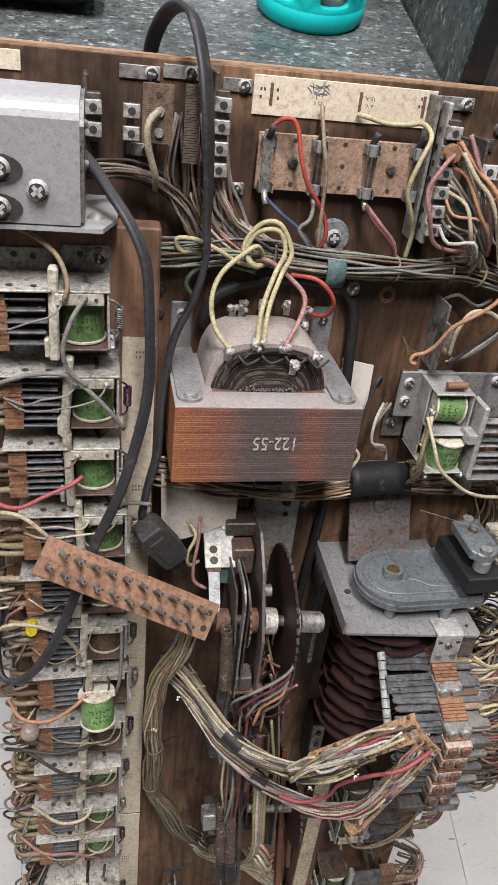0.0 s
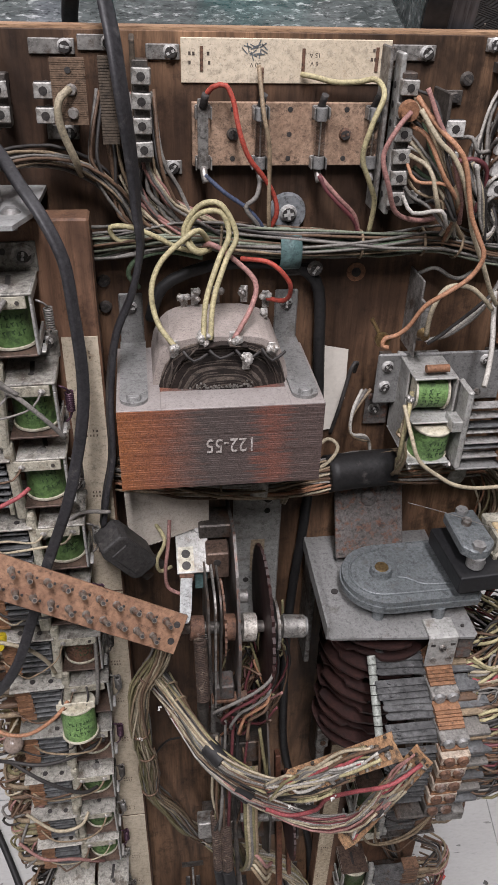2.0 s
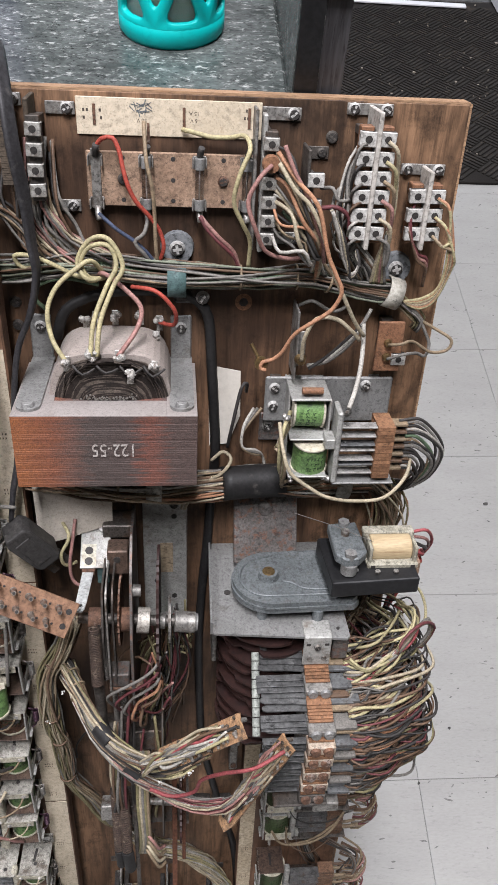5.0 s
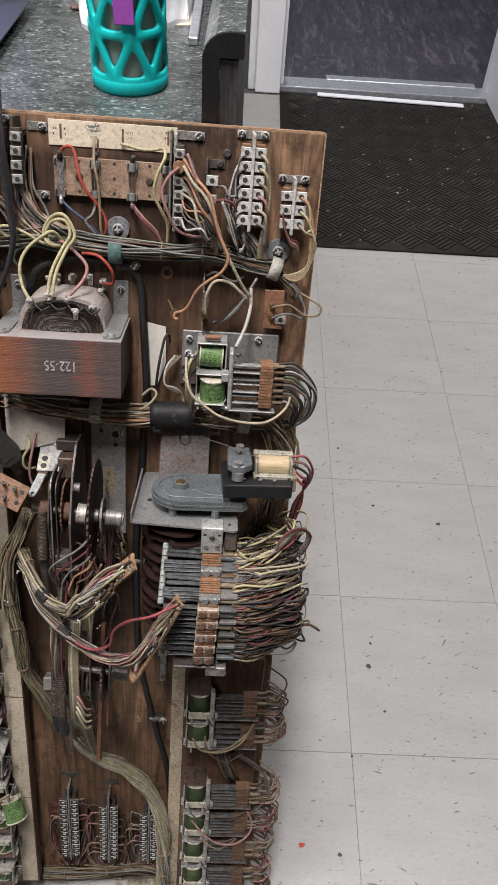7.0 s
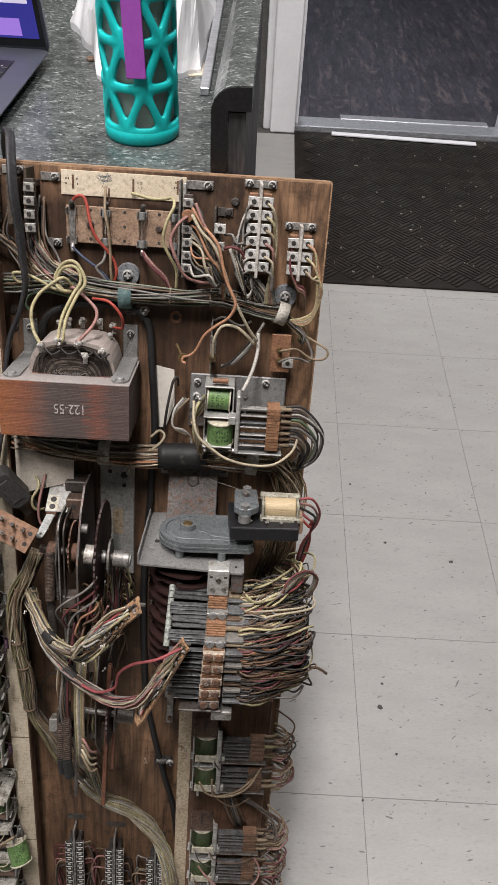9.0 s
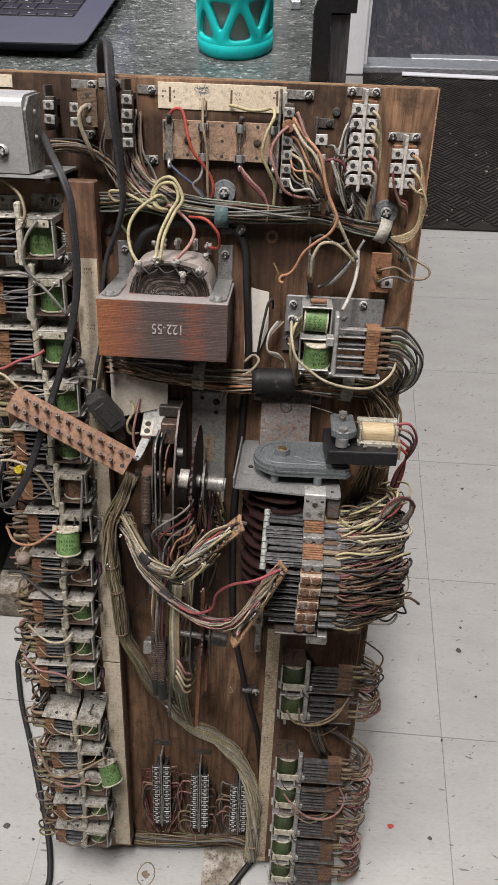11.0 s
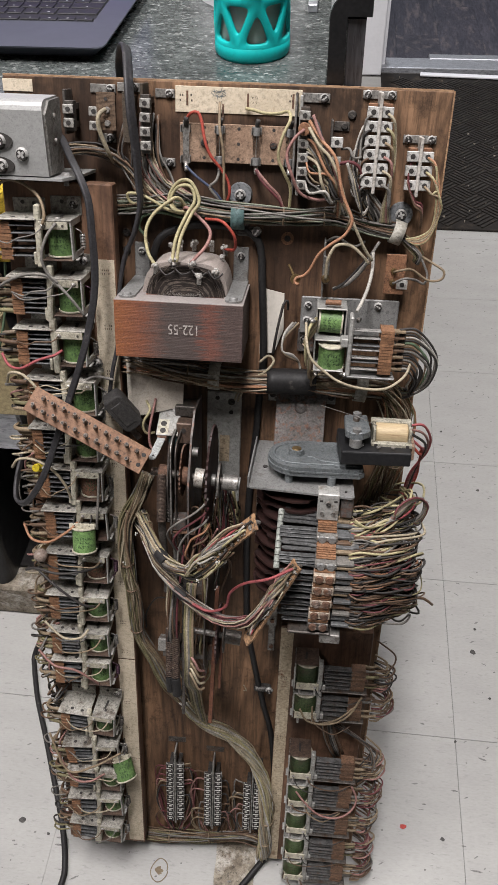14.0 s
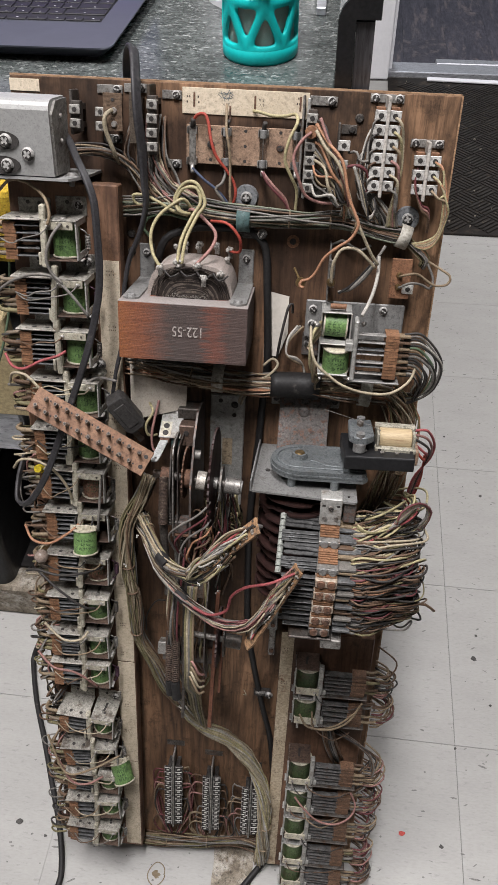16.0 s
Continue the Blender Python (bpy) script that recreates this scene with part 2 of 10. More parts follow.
GREY_CLAMP = material("grey_nylon_clamp", (0.46, 0.44, 0.39), (0.34, 0.32, 0.27), 0.6, scale=80, fine=400)
WIRE = {}
for _n, _c in {"yellow": (0.49, 0.43, 0.245), "cream": (0.48, 0.41, 0.29), "red": (0.44, 0.075, 0.05), "orange": (0.46, 0.235, 0.135), "pink": (0.38, 0.20, 0.175), "white": (0.52, 0.49, 0.44),
               "grey": (0.22, 0.205, 0.185), "brown": (0.155, 0.095, 0.06), "dark": (0.05, 0.045, 0.042), "green": (0.13, 0.19, 0.115), "blue": (0.07, 0.09, 0.15), "tan": (0.30, 0.225, 0.145),
               "olive": (0.24, 0.21, 0.11), "wax": (0.235, 0.185, 0.135), "sage": (0.25, 0.275, 0.205), "maroon": (0.17, 0.05, 0.055), "rose": (0.40, 0.095, 0.10)}.items():
    WIRE[_n] = material(_n + "_insulation", _c, tuple(x * 0.62 for x in _c), 0.6, scale=90, fine=700, spots=tuple(x * 0.55 + 0.015 for x in _c), spot_at=0.6, spot_scale=70, grime=0.45, speck=0.4)

# ---- mesh helpers ----


def box(bm, x0, x1, y0, y1, z0, z1, bev=0.0, seg=1, m=None):
    r = bmesh.ops.create_cube(bm, size=1.0)
    vs = r["verts"]
    mat = Matrix.Translation(((x0 + x1) / 2, (y0 + y1) / 2, (z0 + z1) / 2)) @ Matrix.Diagonal((abs(x1 - x0), abs(y1 - y0), abs(z1 - z0), 1))
    bmesh.ops.transform(bm, matrix=(m @ mat) if m else mat, verts=vs)
    if bev:
        es = list({e for v in vs for e in v.link_edges})
        bmesh.ops.bevel(bm, geom=es, offset=bev, segments=seg, affect="EDGES", profile=0.5)
    return bm


def cyl(bm, p0, p1, r, n=16, r2=None, bev=0.0):
    p0, p1 = Vector(p0), Vector(p1)
    d = p1 - p0
    q = d.to_track_quat("Z", "Y").to_matrix().to_4x4()
    res = bmesh.ops.create_cone(bm, cap_ends=True, segments=n, radius1=r, radius2=r if r2 is None else r2, depth=d.length)
    bmesh.ops.transform(bm, matrix=Matrix.Translation((p0 + p1) / 2) @ q, verts=res["verts"])
    for f in {f for v in res["verts"] for f in v.link_faces}:
        f.smooth = len(f.verts) == 4
    for e in {e for v in res["verts"] for e in v.link_edges}:
        if any(len(f.verts) != 4 for f in e.link_faces):
            e.smooth = False
    if bev:
        es = [e for e in {e for v in res["verts"] for e in v.link_edges} if any(len(f.verts) > 4 for f in e.link_faces)]
        bmesh.ops.bevel(bm, geom=es, offset=bev, segments=2, affect="EDGES", profile=0.5)
    return bm


def prism(bm, pts, z0, z1):
    """A plate from an outline in x, y, between z0 and z1."""
    lo = [bm.verts.new((x, y, z0)) for x, y in pts]
    hi = [bm.verts.new((x, y, z1)) for x, y in pts]
    n = len(pts)
    bm.faces.new(lo[::-1])
    bm.faces.new(hi)
    for i in range(n):
        bm.faces.new((lo[i], lo[(i + 1) % n], hi[(i + 1) % n], hi[i]))
    return bm


def spline(pts, step):
    """Points of a smooth line through pts."""
    P = [Vector(p) for p in pts]
    P = [P[0] * 2 - P[1]] + P + [P[-1] * 2 - P[-2]]
    out = []
    for i in range(1, len(P) - 2):
        a, b, c, d = P[i - 1:i + 3]
        n = max(2, min(30, int((c - b).length / step)))
        for k in range(n):
            t = k / n
            out.append(0.5 * (2 * b + (c - a) * t + (2 * a - 5 * b + 4 * c - d) * t * t + (3 * b - a - 3 * c + d) * t ** 3))
    out.append(P[-2])
    return out


def tube(bm, pts, r, n=6, step=0.006, flat=1.0, smooth=True, taper=1.0):
    """A round or flattened cable along a smooth line."""
    line = spline(pts, step) if smooth else [Vector(p) for p in pts]
    up = Vector((0.13, 0.31, 0.94))
    rings = []
    for i, p in enumerate(line):
        t = (line[min(i + 1, len(line) - 1)] - line[max(i - 1, 0)]).normalized()
        s = t.cross(up)
        if s.length < 1e-4:
            s = t.orthogonal()
        s.normalize()
        up = s.cross(t).normalized()
        q = r * (1 + (taper - 1) * i / len(line))
        rings.append([bm.verts.new(p + q * (math.cos(a) * s + flat * math.sin(a) * up)) for a in (2 * math.pi * k / n for k in range(n))])
    for ra, rb in zip(rings, rings[1:]):
        for k in range(n):
            bm.faces.new((ra[k], ra[(k + 1) % n], rb[(k + 1) % n], rb[k])).smooth = True
    bm.faces.new(rings[0])
    bm.faces.new(rings[-1][::-1])
    return bm


def mesh_of(name, bm, mats):
    me = bpy.data.meshes.new(name)
    bmesh.ops.recalc_face_normals(bm, faces=bm.faces)
    bm.to_mesh(me)
    bm.free()
    for m in mats if isinstance(mats, (list, tuple)) else [mats, WIRE["dark"]] if any(p.material_index for p in me.polygons) else [mats]:
        me.materials.append(m)
    return me


def part(name, bm, mat, parent, label="", m=None):
    ob = new(name, mesh_of(name, bm, mat))
    ob.parent = parent
    if m is not None:
        ob.matrix_basis = m
    if label:
        ob["label"] = label
    return ob


def share(name, me, parent, m):
    ob = new(name, me)
    ob.parent = parent
    ob.matrix_basis = m
    return ob


def thing(name, label, category, m=None, group="", kind=""):
    ob = new(name)
    ob.empty_display_size = 0.01
    ob.matrix_world = m or Matrix()
    return tagged(ob, label, category, group, kind)


def solid(name, bm, mat, label, category, m=None, group="", kind=""):
    ob = new(name, mesh_of(name, bm, mat))
    ob.matrix_world = m or Matrix()
    return tagged(ob, label, category, group, kind)


def screw(bm, x, y, z, r=0.004, h=0.002, n=12):
    """A round screw head with a crossed slot, facing z."""
    cyl(bm, (x, y, z), (x, y, z + h), r, n, r * 0.72)
    a = random.random() * 3
    for k in (0, math.pi / 2):
        n0 = len(bm.faces)
        box(bm, -r * 0.56, r * 0.56, -r * 0.17, r * 0.17, -0.0001, 0.0002, m=Matrix.Translation((x, y, z + h)) @ Matrix.Rotation(a + k, 4, "Z"))
        bm.faces.ensure_lookup_table()
        for f in bm.faces[n0:]:
            f.material_index = 1


# board frame: x along the board's width, y up its length, z out of its face
BOARD = Matrix.Translation((-0.3734, -0.4970, 0.0056)) @ pose(0, 0, 0, 0, 0, 1.850) @ pose(0, 0, 0, -20.351) @ pose(0, 0, 0, 0, 1.392) @ pose(0, 0, 0, 90)


def on_board(u, v, w, rx=0, ry=0, rz=0):
    return BOARD @ pose(u, v, w, rx, ry, rz)

# ---- setting ----
TILE_M = material("vinyl_tile", (0.378, 0.373, 0.356), (0.328, 0.323, 0.309), 0.55, scale=5, fine=130, bump=0.00008, spots=(0.265, 0.262, 0.252), spot_at=0.615, spot_scale=55, stretch=(1, 3.2, 1), spec=0.3, grime=0.0, fine_mix=0.2)
GROUT = material("tile_joint", (0.15, 0.145, 0.138), (0.09, 0.085, 0.08), 0.8)
# wall and ceiling colours kept dark to cut bounced light
WALL_M = material("low_bounce_wall", (0.12, 0.117, 0.112), (0.10, 0.098, 0.094), 0.7, scale=4, fine=90, bump=0.0002)
CEIL_M = material("low_bounce_ceiling", (0.27, 0.263, 0.256), (0.235, 0.23, 0.225), 0.8, scale=5, fine=60)
MAT_M = material("rubber_mat", (0.020, 0.0155, 0.0122), (0.010, 0.008, 0.0065), 0.8, spec=0.2, scale=5, fine=220, bump=0.0002, spots=(0.055, 0.041, 0.030), spot_at=0.60, spot_scale=9)
WHITE_P = material("white_paint", (0.80, 0.80, 0.82), (0.72, 0.72, 0.74), 0.45, scale=10, fine=80, grime=0.0, fine_mix=0.08)
LAMINATE = material("dark_laminate_plank", (0.085, 0.079, 0.096), (0.040, 0.040, 0.053), 0.5, scale=4, fine=26, stretch=(1.0, 5, 1), spots=(0.125, 0.105, 0.108), spot_at=0.58, spot_scale=5, per_object=0.12, grime=0.2)
T = 0.3048
floor = solid("floor", box(bmesh.new(), -2.6, 2.2, -2.6, 2.52, -0.10, -0.0016), GROUT, "pale vinyl tile floor with dark joints and scuffs", "floor", kind="structure")
_bm = bmesh.new()
box(_bm, 0.0003, T - 0.0003, 0.0003, T - 0.0003, -0.0028, 0.0, 0.0003)
_tile = mesh_of("tile", _bm, TILE_M)
for i in range(-7, 7):
    for j in range(-8, 8):
        if (i, j) == (-2, -2):
            continue
        share("tile", _tile, floor, pose(i * T, j * T, 0))
# the broken tile with bare screed beside the board's foot
SCREED = material("bare_screed", (0.37, 0.325, 0.26), (0.15, 0.12, 0.088), 0.9, scale=34, fine=140, bump=0.001, spots=(0.46, 0.43, 0.38), spot_at=0.56, spot_scale=26, speck=0.6)
_bm = bmesh.new()
_edge = [(-2 * T, -2 * T)] + [(-0.357 + random.uniform(-0.004, 0.004) - 0.018 * (k / 14), -2 * T + T * k / 14) for k in range(15)] + [(-2 * T, -T)]
prism(_bm, _edge, -0.0028, 0.0)
part("tile", _bm, TILE_M, floor)
part("bare_patch", box(bmesh.new(), -0.40, -T, -2 * T, -T, -0.0030, -0.0010), SCREED, floor, "rough bare screed where a tile is broken away")
STAIN = material("brown_stain", (0.23, 0.18, 0.115), (0.13, 0.095, 0.06), 0.7, scale=60, grime=0.0, fine_mix=0.1)
SCUFF = material("dark_scuff", (0.09, 0.085, 0.08), (0.05, 0.047, 0.045), 0.7, scale=80)
RED_P = material("red_chip", (0.5, 0.05, 0.03), (0.35, 0.03, 0.02), 0.5)
# dirt that lies on the tiles
_bm = bmesh.new()
for k in range(2600):
    x, y = random.uniform(-1.0, 1.1), random.uniform(-0.75, 1.25)
    a, l, w = random.gauss(0.1, 0.4), 0.0012 + random.expovariate(1 / 0.0024), random.uniform(0.0004, 0.0017)
    m = Matrix.Translation((x, y, 0.0001)) @ Matrix.Rotation(a, 4, "Z")
    prism_pts = [(-l, 0), (-l * 0.3, -w), (l * 0.6, -w * 0.7), (l, 0), (l * 0.4, w), (-l * 0.5, w * 0.6)]
    vs = [bm_v for bm_v in (_bm.verts.new(m @ Vector((px, py, 0))) for px, py in prism_pts)]
    _bm.faces.new(vs)
tagged(solid("floor_scuffs", _bm, material("grey_scuff", (0.225, 0.218, 0.208), (0.18, 0.175, 0.168), 0.6), "small grey flecks and heel scuffs on the pale tiles", "scuff marks"), kind="stuff")
for x, y, r in ((0.221, 0.190, 0.006), (0.042, -0.146, 0.0065), (0.086, 0.232, 0.004), (0.02, 0.40, 0.003), (0.05, -0.10, 0.003), (0.063, -0.23, 0.003), (-0.13, -0.26, 0.0025), (-0.03, -0.46, 0.004), (0.35, -0.05, 0.004), (-0.665, -0.50, 0.006), (-0.62, -0.515, 0.003), (0.0, -0.31, 0.003)):
    _bm = bmesh.new()
    prism(_bm, [(x + r * random.uniform(0.5, 1.1) * math.cos(a), y + r * random.uniform(0.4, 0.9) * math.sin(a)) for a in (k * math.pi / 5 for k in range(10))], 0, 0.0008)
    solid("dirt_crumb", _bm, SCUFF, "small dark crumb of dirt on the tile floor", "dirt", group="crumbs on the floor")
_bm = bmesh.new()
prism(_bm, [(-0.0872 + 0.006 * random.uniform(0.6, 1) * math.cos(a), -0.4485 + 0.004 * random.uniform(0.7, 1) * math.sin(a)) for a in (k * math.pi / 5 for k in range(10))], 0, 0.0008)
solid("red_chip", _bm, RED_P, "small red plastic chip lying on the tiles", "chip")
_bm = bmesh.new()
_ring = [(-0.443 + 0.0112 * (1 + 0.12 * math.sin(2.3 * a)) * math.cos(a), -0.546 + 0.0155 * math.sin(a), 0.0002) for a in (k * math.pi / 14 for k in range(29))]
tube(_bm, _ring, 0.0008, 5, 0.004, 0.25)
prism(_bm, [(-0.443 + 0.007 * random.uniform(0.5, 1.1) * math.cos(a), -0.547 + 0.006 * random.uniform(0.5, 1.1) * math.sin(a)) for a in (k * math.pi / 9 for k in range(18))], 0.0, 0.0004)
solid("floor_stain", _bm, STAIN, "ring-shaped brown stain on the tile floor", "stain")

# walls and ceiling added, mostly unseen, to close the room; doorway
BACK = 2.50
def wall(name, *b):
    return solid(name, box(bmesh.new(), *b), WALL_M, "plain grey wall closing the room, mostly unseen", "wall", kind="structure")
wall("wall_west", -2.7, -2.6, -2.6, 6.1, -0.1, 3.2)
wall("wall_east", 2.2, 2.3, -2.6, 6.1, -0.1, 3.2)
wall("wall_south", -2.7, 2.3, -2.7, -2.6, -0.1, 3.2)
wall("wall_north", -2.6, -0.235, BACK, BACK + 0.12, -0.1, 3.2)
wall("wall_north_2", 0.86, 2.2, BACK, BACK + 0.12, -0.1, 3.2)
wall("wall_north_3", -0.235, 0.86, BACK, BACK + 0.12, 2.1, 3.2)
wall("wall_far", -2.7, 2.3, 6.0, 6.1, -0.1, 3.2)
solid("ceiling", box(bmesh.new(), -2.7, 2.3, -2.7, 6.1, 3.2, 3.3), CEIL_M, "unseen plain grey ceiling closing the room", "ceiling", kind="structure")
far = solid("floor_far", box(bmesh.new(), -2.6, 2.2, BACK + 0.02, 6.0, -0.10, -0.004), GROUT, "dark grey laminate plank floor beyond the doorway", "floor", kind="structure")
_bm = bmesh.new()
box(_bm, 0, 1.1995, 0.0002, 0.1898, -0.006, 0.0, 0.0004)
_plank = mesh_of("plank", _bm, LAMINATE)
for j in range(17):
    y = BACK + 0.03
    while y < 5.95:
        l = min(1.2 if y > BACK + 0.1 else (1.2, 0.4, 0.8)[j % 3], 5.98 - y)
        share("plank", _plank, far, Matrix.Translation((-0.6 + 0.19 * j, y, 0.0)) @ Matrix.Rotation(math.pi / 2, 4, "Z") @ Matrix.Diagonal((l / 1.2, 1, 1, 1)))
        y += l
# door frame, threshold, open door
frame_1 = thing("door_frame", "white painted door frame with scuffed foot", "door frame", kind="structure")
_bm = bmesh.new()
box(_bm, -0.205, -0.10, BACK - 0.05, BACK + 0.14, 0.0, 2.1, 0.006, 2)
box(_bm, -0.10, -0.085, BACK + 0.02, BACK + 0.12, 0.0, 2.1, 0.003)
box(_bm, -0.235, -0.205, BACK - 0.02, BACK + 0.14, 0.0, 2.1, 0.004)
part("jamb", _bm, WHITE_P, frame_1)
_bm = bmesh.new()
box(_bm, 0.79, 0.86, BACK - 0.03, BACK + 0.14, 0.0, 2.1, 0.006, 2)
part("jamb", _bm, WHITE_P, frame_1)
part("head", box(bmesh.new(), -0.235, 0.86, BACK - 0.03, BACK + 0.14, 2.03, 2.1, 0.004), WHITE_P, frame_1)
sill = thing("threshold", "grey aluminium door threshold with a raised lip", "threshold", kind="structure")
ALU = material("brushed_aluminium", (0.52, 0.53, 0.56), (0.42, 0.43, 0.46), 0.4, 0.5, scale=20, fine=120, stretch=(0.3, 5, 1))
part("plate", box(bmesh.new(), -0.10, 0.79, BACK - 0.01, BACK + 0.10, -0.004, 0.020, 0.004, 2), ALU, sill)
part("lip", box(bmesh.new(), 0.10, 0.75, BACK + 0.085, BACK + 0.135, 0.0, 0.024, 0.003), ALU, sill)
_bm = bmesh.new()
box(_bm, -0.304, 0.304, -0.012, 0.016, 0.012, 0.020, 0.002)
solid("loose_strip", _bm, WHITE_P, "loose white plastic strip lying on the black mat", "strip", m=Matrix.Translation((0.36, 2.415, 0)) @ Matrix.Rotation(-0.05, 4, "Z"))
_bm = bmesh.new()
box(_bm, 0.775, 0.815, 1.72, 2.49, 0.012, 2.03, 0.003)
d = thing("door_1", "white door leaf standing open", "door", kind="structure")
part("leaf", _bm, WHITE_P, d)
# rubber mat with raised herringbone bars
mat = thing("rubber_mat", "black rubber entrance mat with raised herringbone ribs, dusty", "mat")
part("sheet", box(bmesh.new(), -0.10, 1.30, 1.262, 2.46, 0.0, 0.008, 0.003, 2), MAT_M, mat)
_bm = bmesh.new()
c = 0.074
for i in range(-16, 32):
    for j in range(-16, 32):
        cx, cy = (i - j) * c * 0.7071 + 0.30, (i + j) * c * 0.7071 + 0.90
        if not (-0.05 < cx < 1.24 and 1.31 < cy < 2.41):
            continue
        a = math.pi / 4 + (math.pi / 2 if (i + j) % 2 else 0)
        for k in range(5):
            box(_bm, -c * 0.47, c * 0.47, -0.0042, 0.0042, -0.001, 0.0028, m=Matrix.Translation((cx, cy, 0.0085)) @ Matrix.Rotation(a, 4, "Z") @ Matrix.Translation((0, (k - 2) * c * 0.2, 0)))
# ribs a little paler than the sheet
part("ribs", _bm, material("paler_rubber_rib", (0.026, 0.021, 0.017), (0.013, 0.0105, 0.0085), 0.66, spec=0.3, scale=14, fine=200, bump=0.0003, spots=(0.075, 0.058, 0.042), spot_at=0.62, spot_scale=60), mat)
mat.children[-1]["kind"] = "stuff"
_bm = bmesh.new()
_r = random.Random(61)
for k in range(140):
    x, y, q = _r.uniform(-0.08, 1.2), _r.uniform(1.29, 2.44), 0.0012 + _r.expovariate(1 / 0.0014)
    prism(_bm, [(x + q * _r.uniform(0.5, 1.2) * math.cos(a), y + q * _r.uniform(0.4, 1.0) * math.sin(a)) for a in (n * math.pi / 4 for n in range(8))], 0.008, 0.0125)
tagged(solid("mat_crumbs", _bm, material("pale_crumbs", (0.42, 0.38, 0.32), (0.24, 0.20, 0.16), 0.9), "pale crumbs and lint scattered over the black mat", "crumbs"), kind="stuff")

# ---- counter ----
GRANITE = material("dark_stone_laminate", (0.115, 0.126, 0.123), (0.038, 0.045, 0.043), 0.24, scale=42, fine=240, spots=(0.34, 0.35, 0.34), spot_at=0.60, spot_scale=140, stretch=(1.0, 1.7, 1), grime=0.85, fine_mix=0.8)
CABINET = material("dark_counter_panel", (0.032, 0.029, 0.028), (0.02, 0.018, 0.018), 0.5, scale=10, fine=80)
CHIP_B = material("raw_chipboard", (0.46, 0.33, 0.19), (0.34, 0.23, 0.13), 0.85, scale=80, fine=300)
CT = 0.945
counter = thing("counter", "shop counter with dark mottled stone-pattern laminate top", "counter")
part("worktop", box(bmesh.new(), -2.3, -0.268, -0.133, 0.62, CT - 0.04, CT, 0.002), GRANITE, counter)
part("front_edge", box(bmesh.new(), -2.3, -0.268, -0.135, -0.1332, CT - 0.042, CT - 0.002), CHIP_B, counter, "pale raw chipboard edge")
# raised side ledge with a rounded laminate top and black end
def ledge_outline(g=0.0):
    pts = [(-0.268 + g, CT - 0.3), (-0.268 + g, CT + 0.066)]
    for k in range(7):
        a = math.pi - k * math.pi / 12
        pts.append((-0.244 + (0.024 - g) * math.cos(a), CT + 0.066 + (0.024 - g) * math.sin(a)))
    pts += [(-0.231 - g, CT + 0.09 - g), (-0.231 - g, CT + 0.068 + g), (-0.252 - g, CT + 0.068 + g), (-0.252 - g, CT - 0.3)]
    return pts
_bm = bmesh.new()
prism(_bm, ledge_outline(), 0.120, -0.7)
bmesh.ops.transform(_bm, matrix=Matrix(((1, 0, 0, 0), (0, 0, -1, 0), (0, 1, 0, 0), (0, 0, 0, 1))), verts=_bm.verts)
part("side_ledge", _bm, GRANITE, counter, "rounded dark laminate ledge")
_bm = bmesh.new()
prism(_bm, ledge_outline(0.0006), 0.1225, 0.1198)
bmesh.ops.transform(_bm, matrix=Matrix(((1, 0, 0, 0), (0, 0, -1, 0), (0, 1, 0, 0), (0, 0, 0, 1))), verts=_bm.verts)
part("end_cap", _bm, BLACKPL, counter, "black painted end of the ledge")
part("side_panel", box(bmesh.new(), -0.2518, -0.236, -0.119, 0.70, 0.0, CT + 0.066), material("grey_streaked_panel", (0.085, 0.083, 0.088), (0.045, 0.043, 0.046), 0.5, scale=16, fine=120, stretch=(3, 3, 0.25)), counter)
part("front_panel", box(bmesh.new(), -0.60, -0.27, -0.118, -0.10, 0.0, CT - 0.042), CABINET, counter)
part("back_panel", box(bmesh.new(), -2.3, -0.24, 0.58, 0.60, 0.0, CT - 0.042), CABINET, counter)
part("plinth", box(bmesh.new(), -2.3, -0.60, -0.15, -0.10, 0.0, 0.085, 0.006), SCREED, counter, "chipped plastered plinth")
part("shelf", box(bmesh.new(), -2.3, -0.60, -0.10, 0.58, 0.06, 0.085), CABINET, counter)

# ---- board and its two relay panels ----
board = thing("plywood_board", "aged dark-stained plywood board leaning upright against the counter", "board", BOARD)
_bm = bmesh.new()
box(_bm, -0.204, 0.2062, 0.006, 1.0218, -0.0152, 0.0, 0.0008)
part("panel", _bm, [PLY], board)
part("top_edge", box(bmesh.new(), -0.2036, 0.2058, 1.0215, 1.0231, -0.0148, -0.0004), PLY_EDGE, board, "bare pale veneer edge")
part("side_edge", box(bmesh.new(), 0.2059, 0.2074, 0.008, 1.0222, -0.0148, -0.0004), PLY_EDGE, board, "bare pale veneer edge")
left_panel = thing("relay_plank", "red-brown wooden plank with a yellowed paper marking strip", "plank", BOARD)
_bm = bmesh.new()
prism(_bm, [(-0.200, 0.030), (-0.0908, 0.030), (-0.0968, 0.935), (-0.200, 0.935)], 0.020, 0.038)
bmesh.ops.bevel(_bm, geom=list(_bm.edges), offset=0.0012, segments=1, affect="EDGES", profile=0.5)
part("panel", _bm, RAIL, left_panel)
for v in (0.10, 0.36, 0.62, 0.88):
    part("spacer", box(bmesh.new(), -0.185, -0.125, v, v + 0.05, 0.0, 0.0202), RAIL, left_panel)
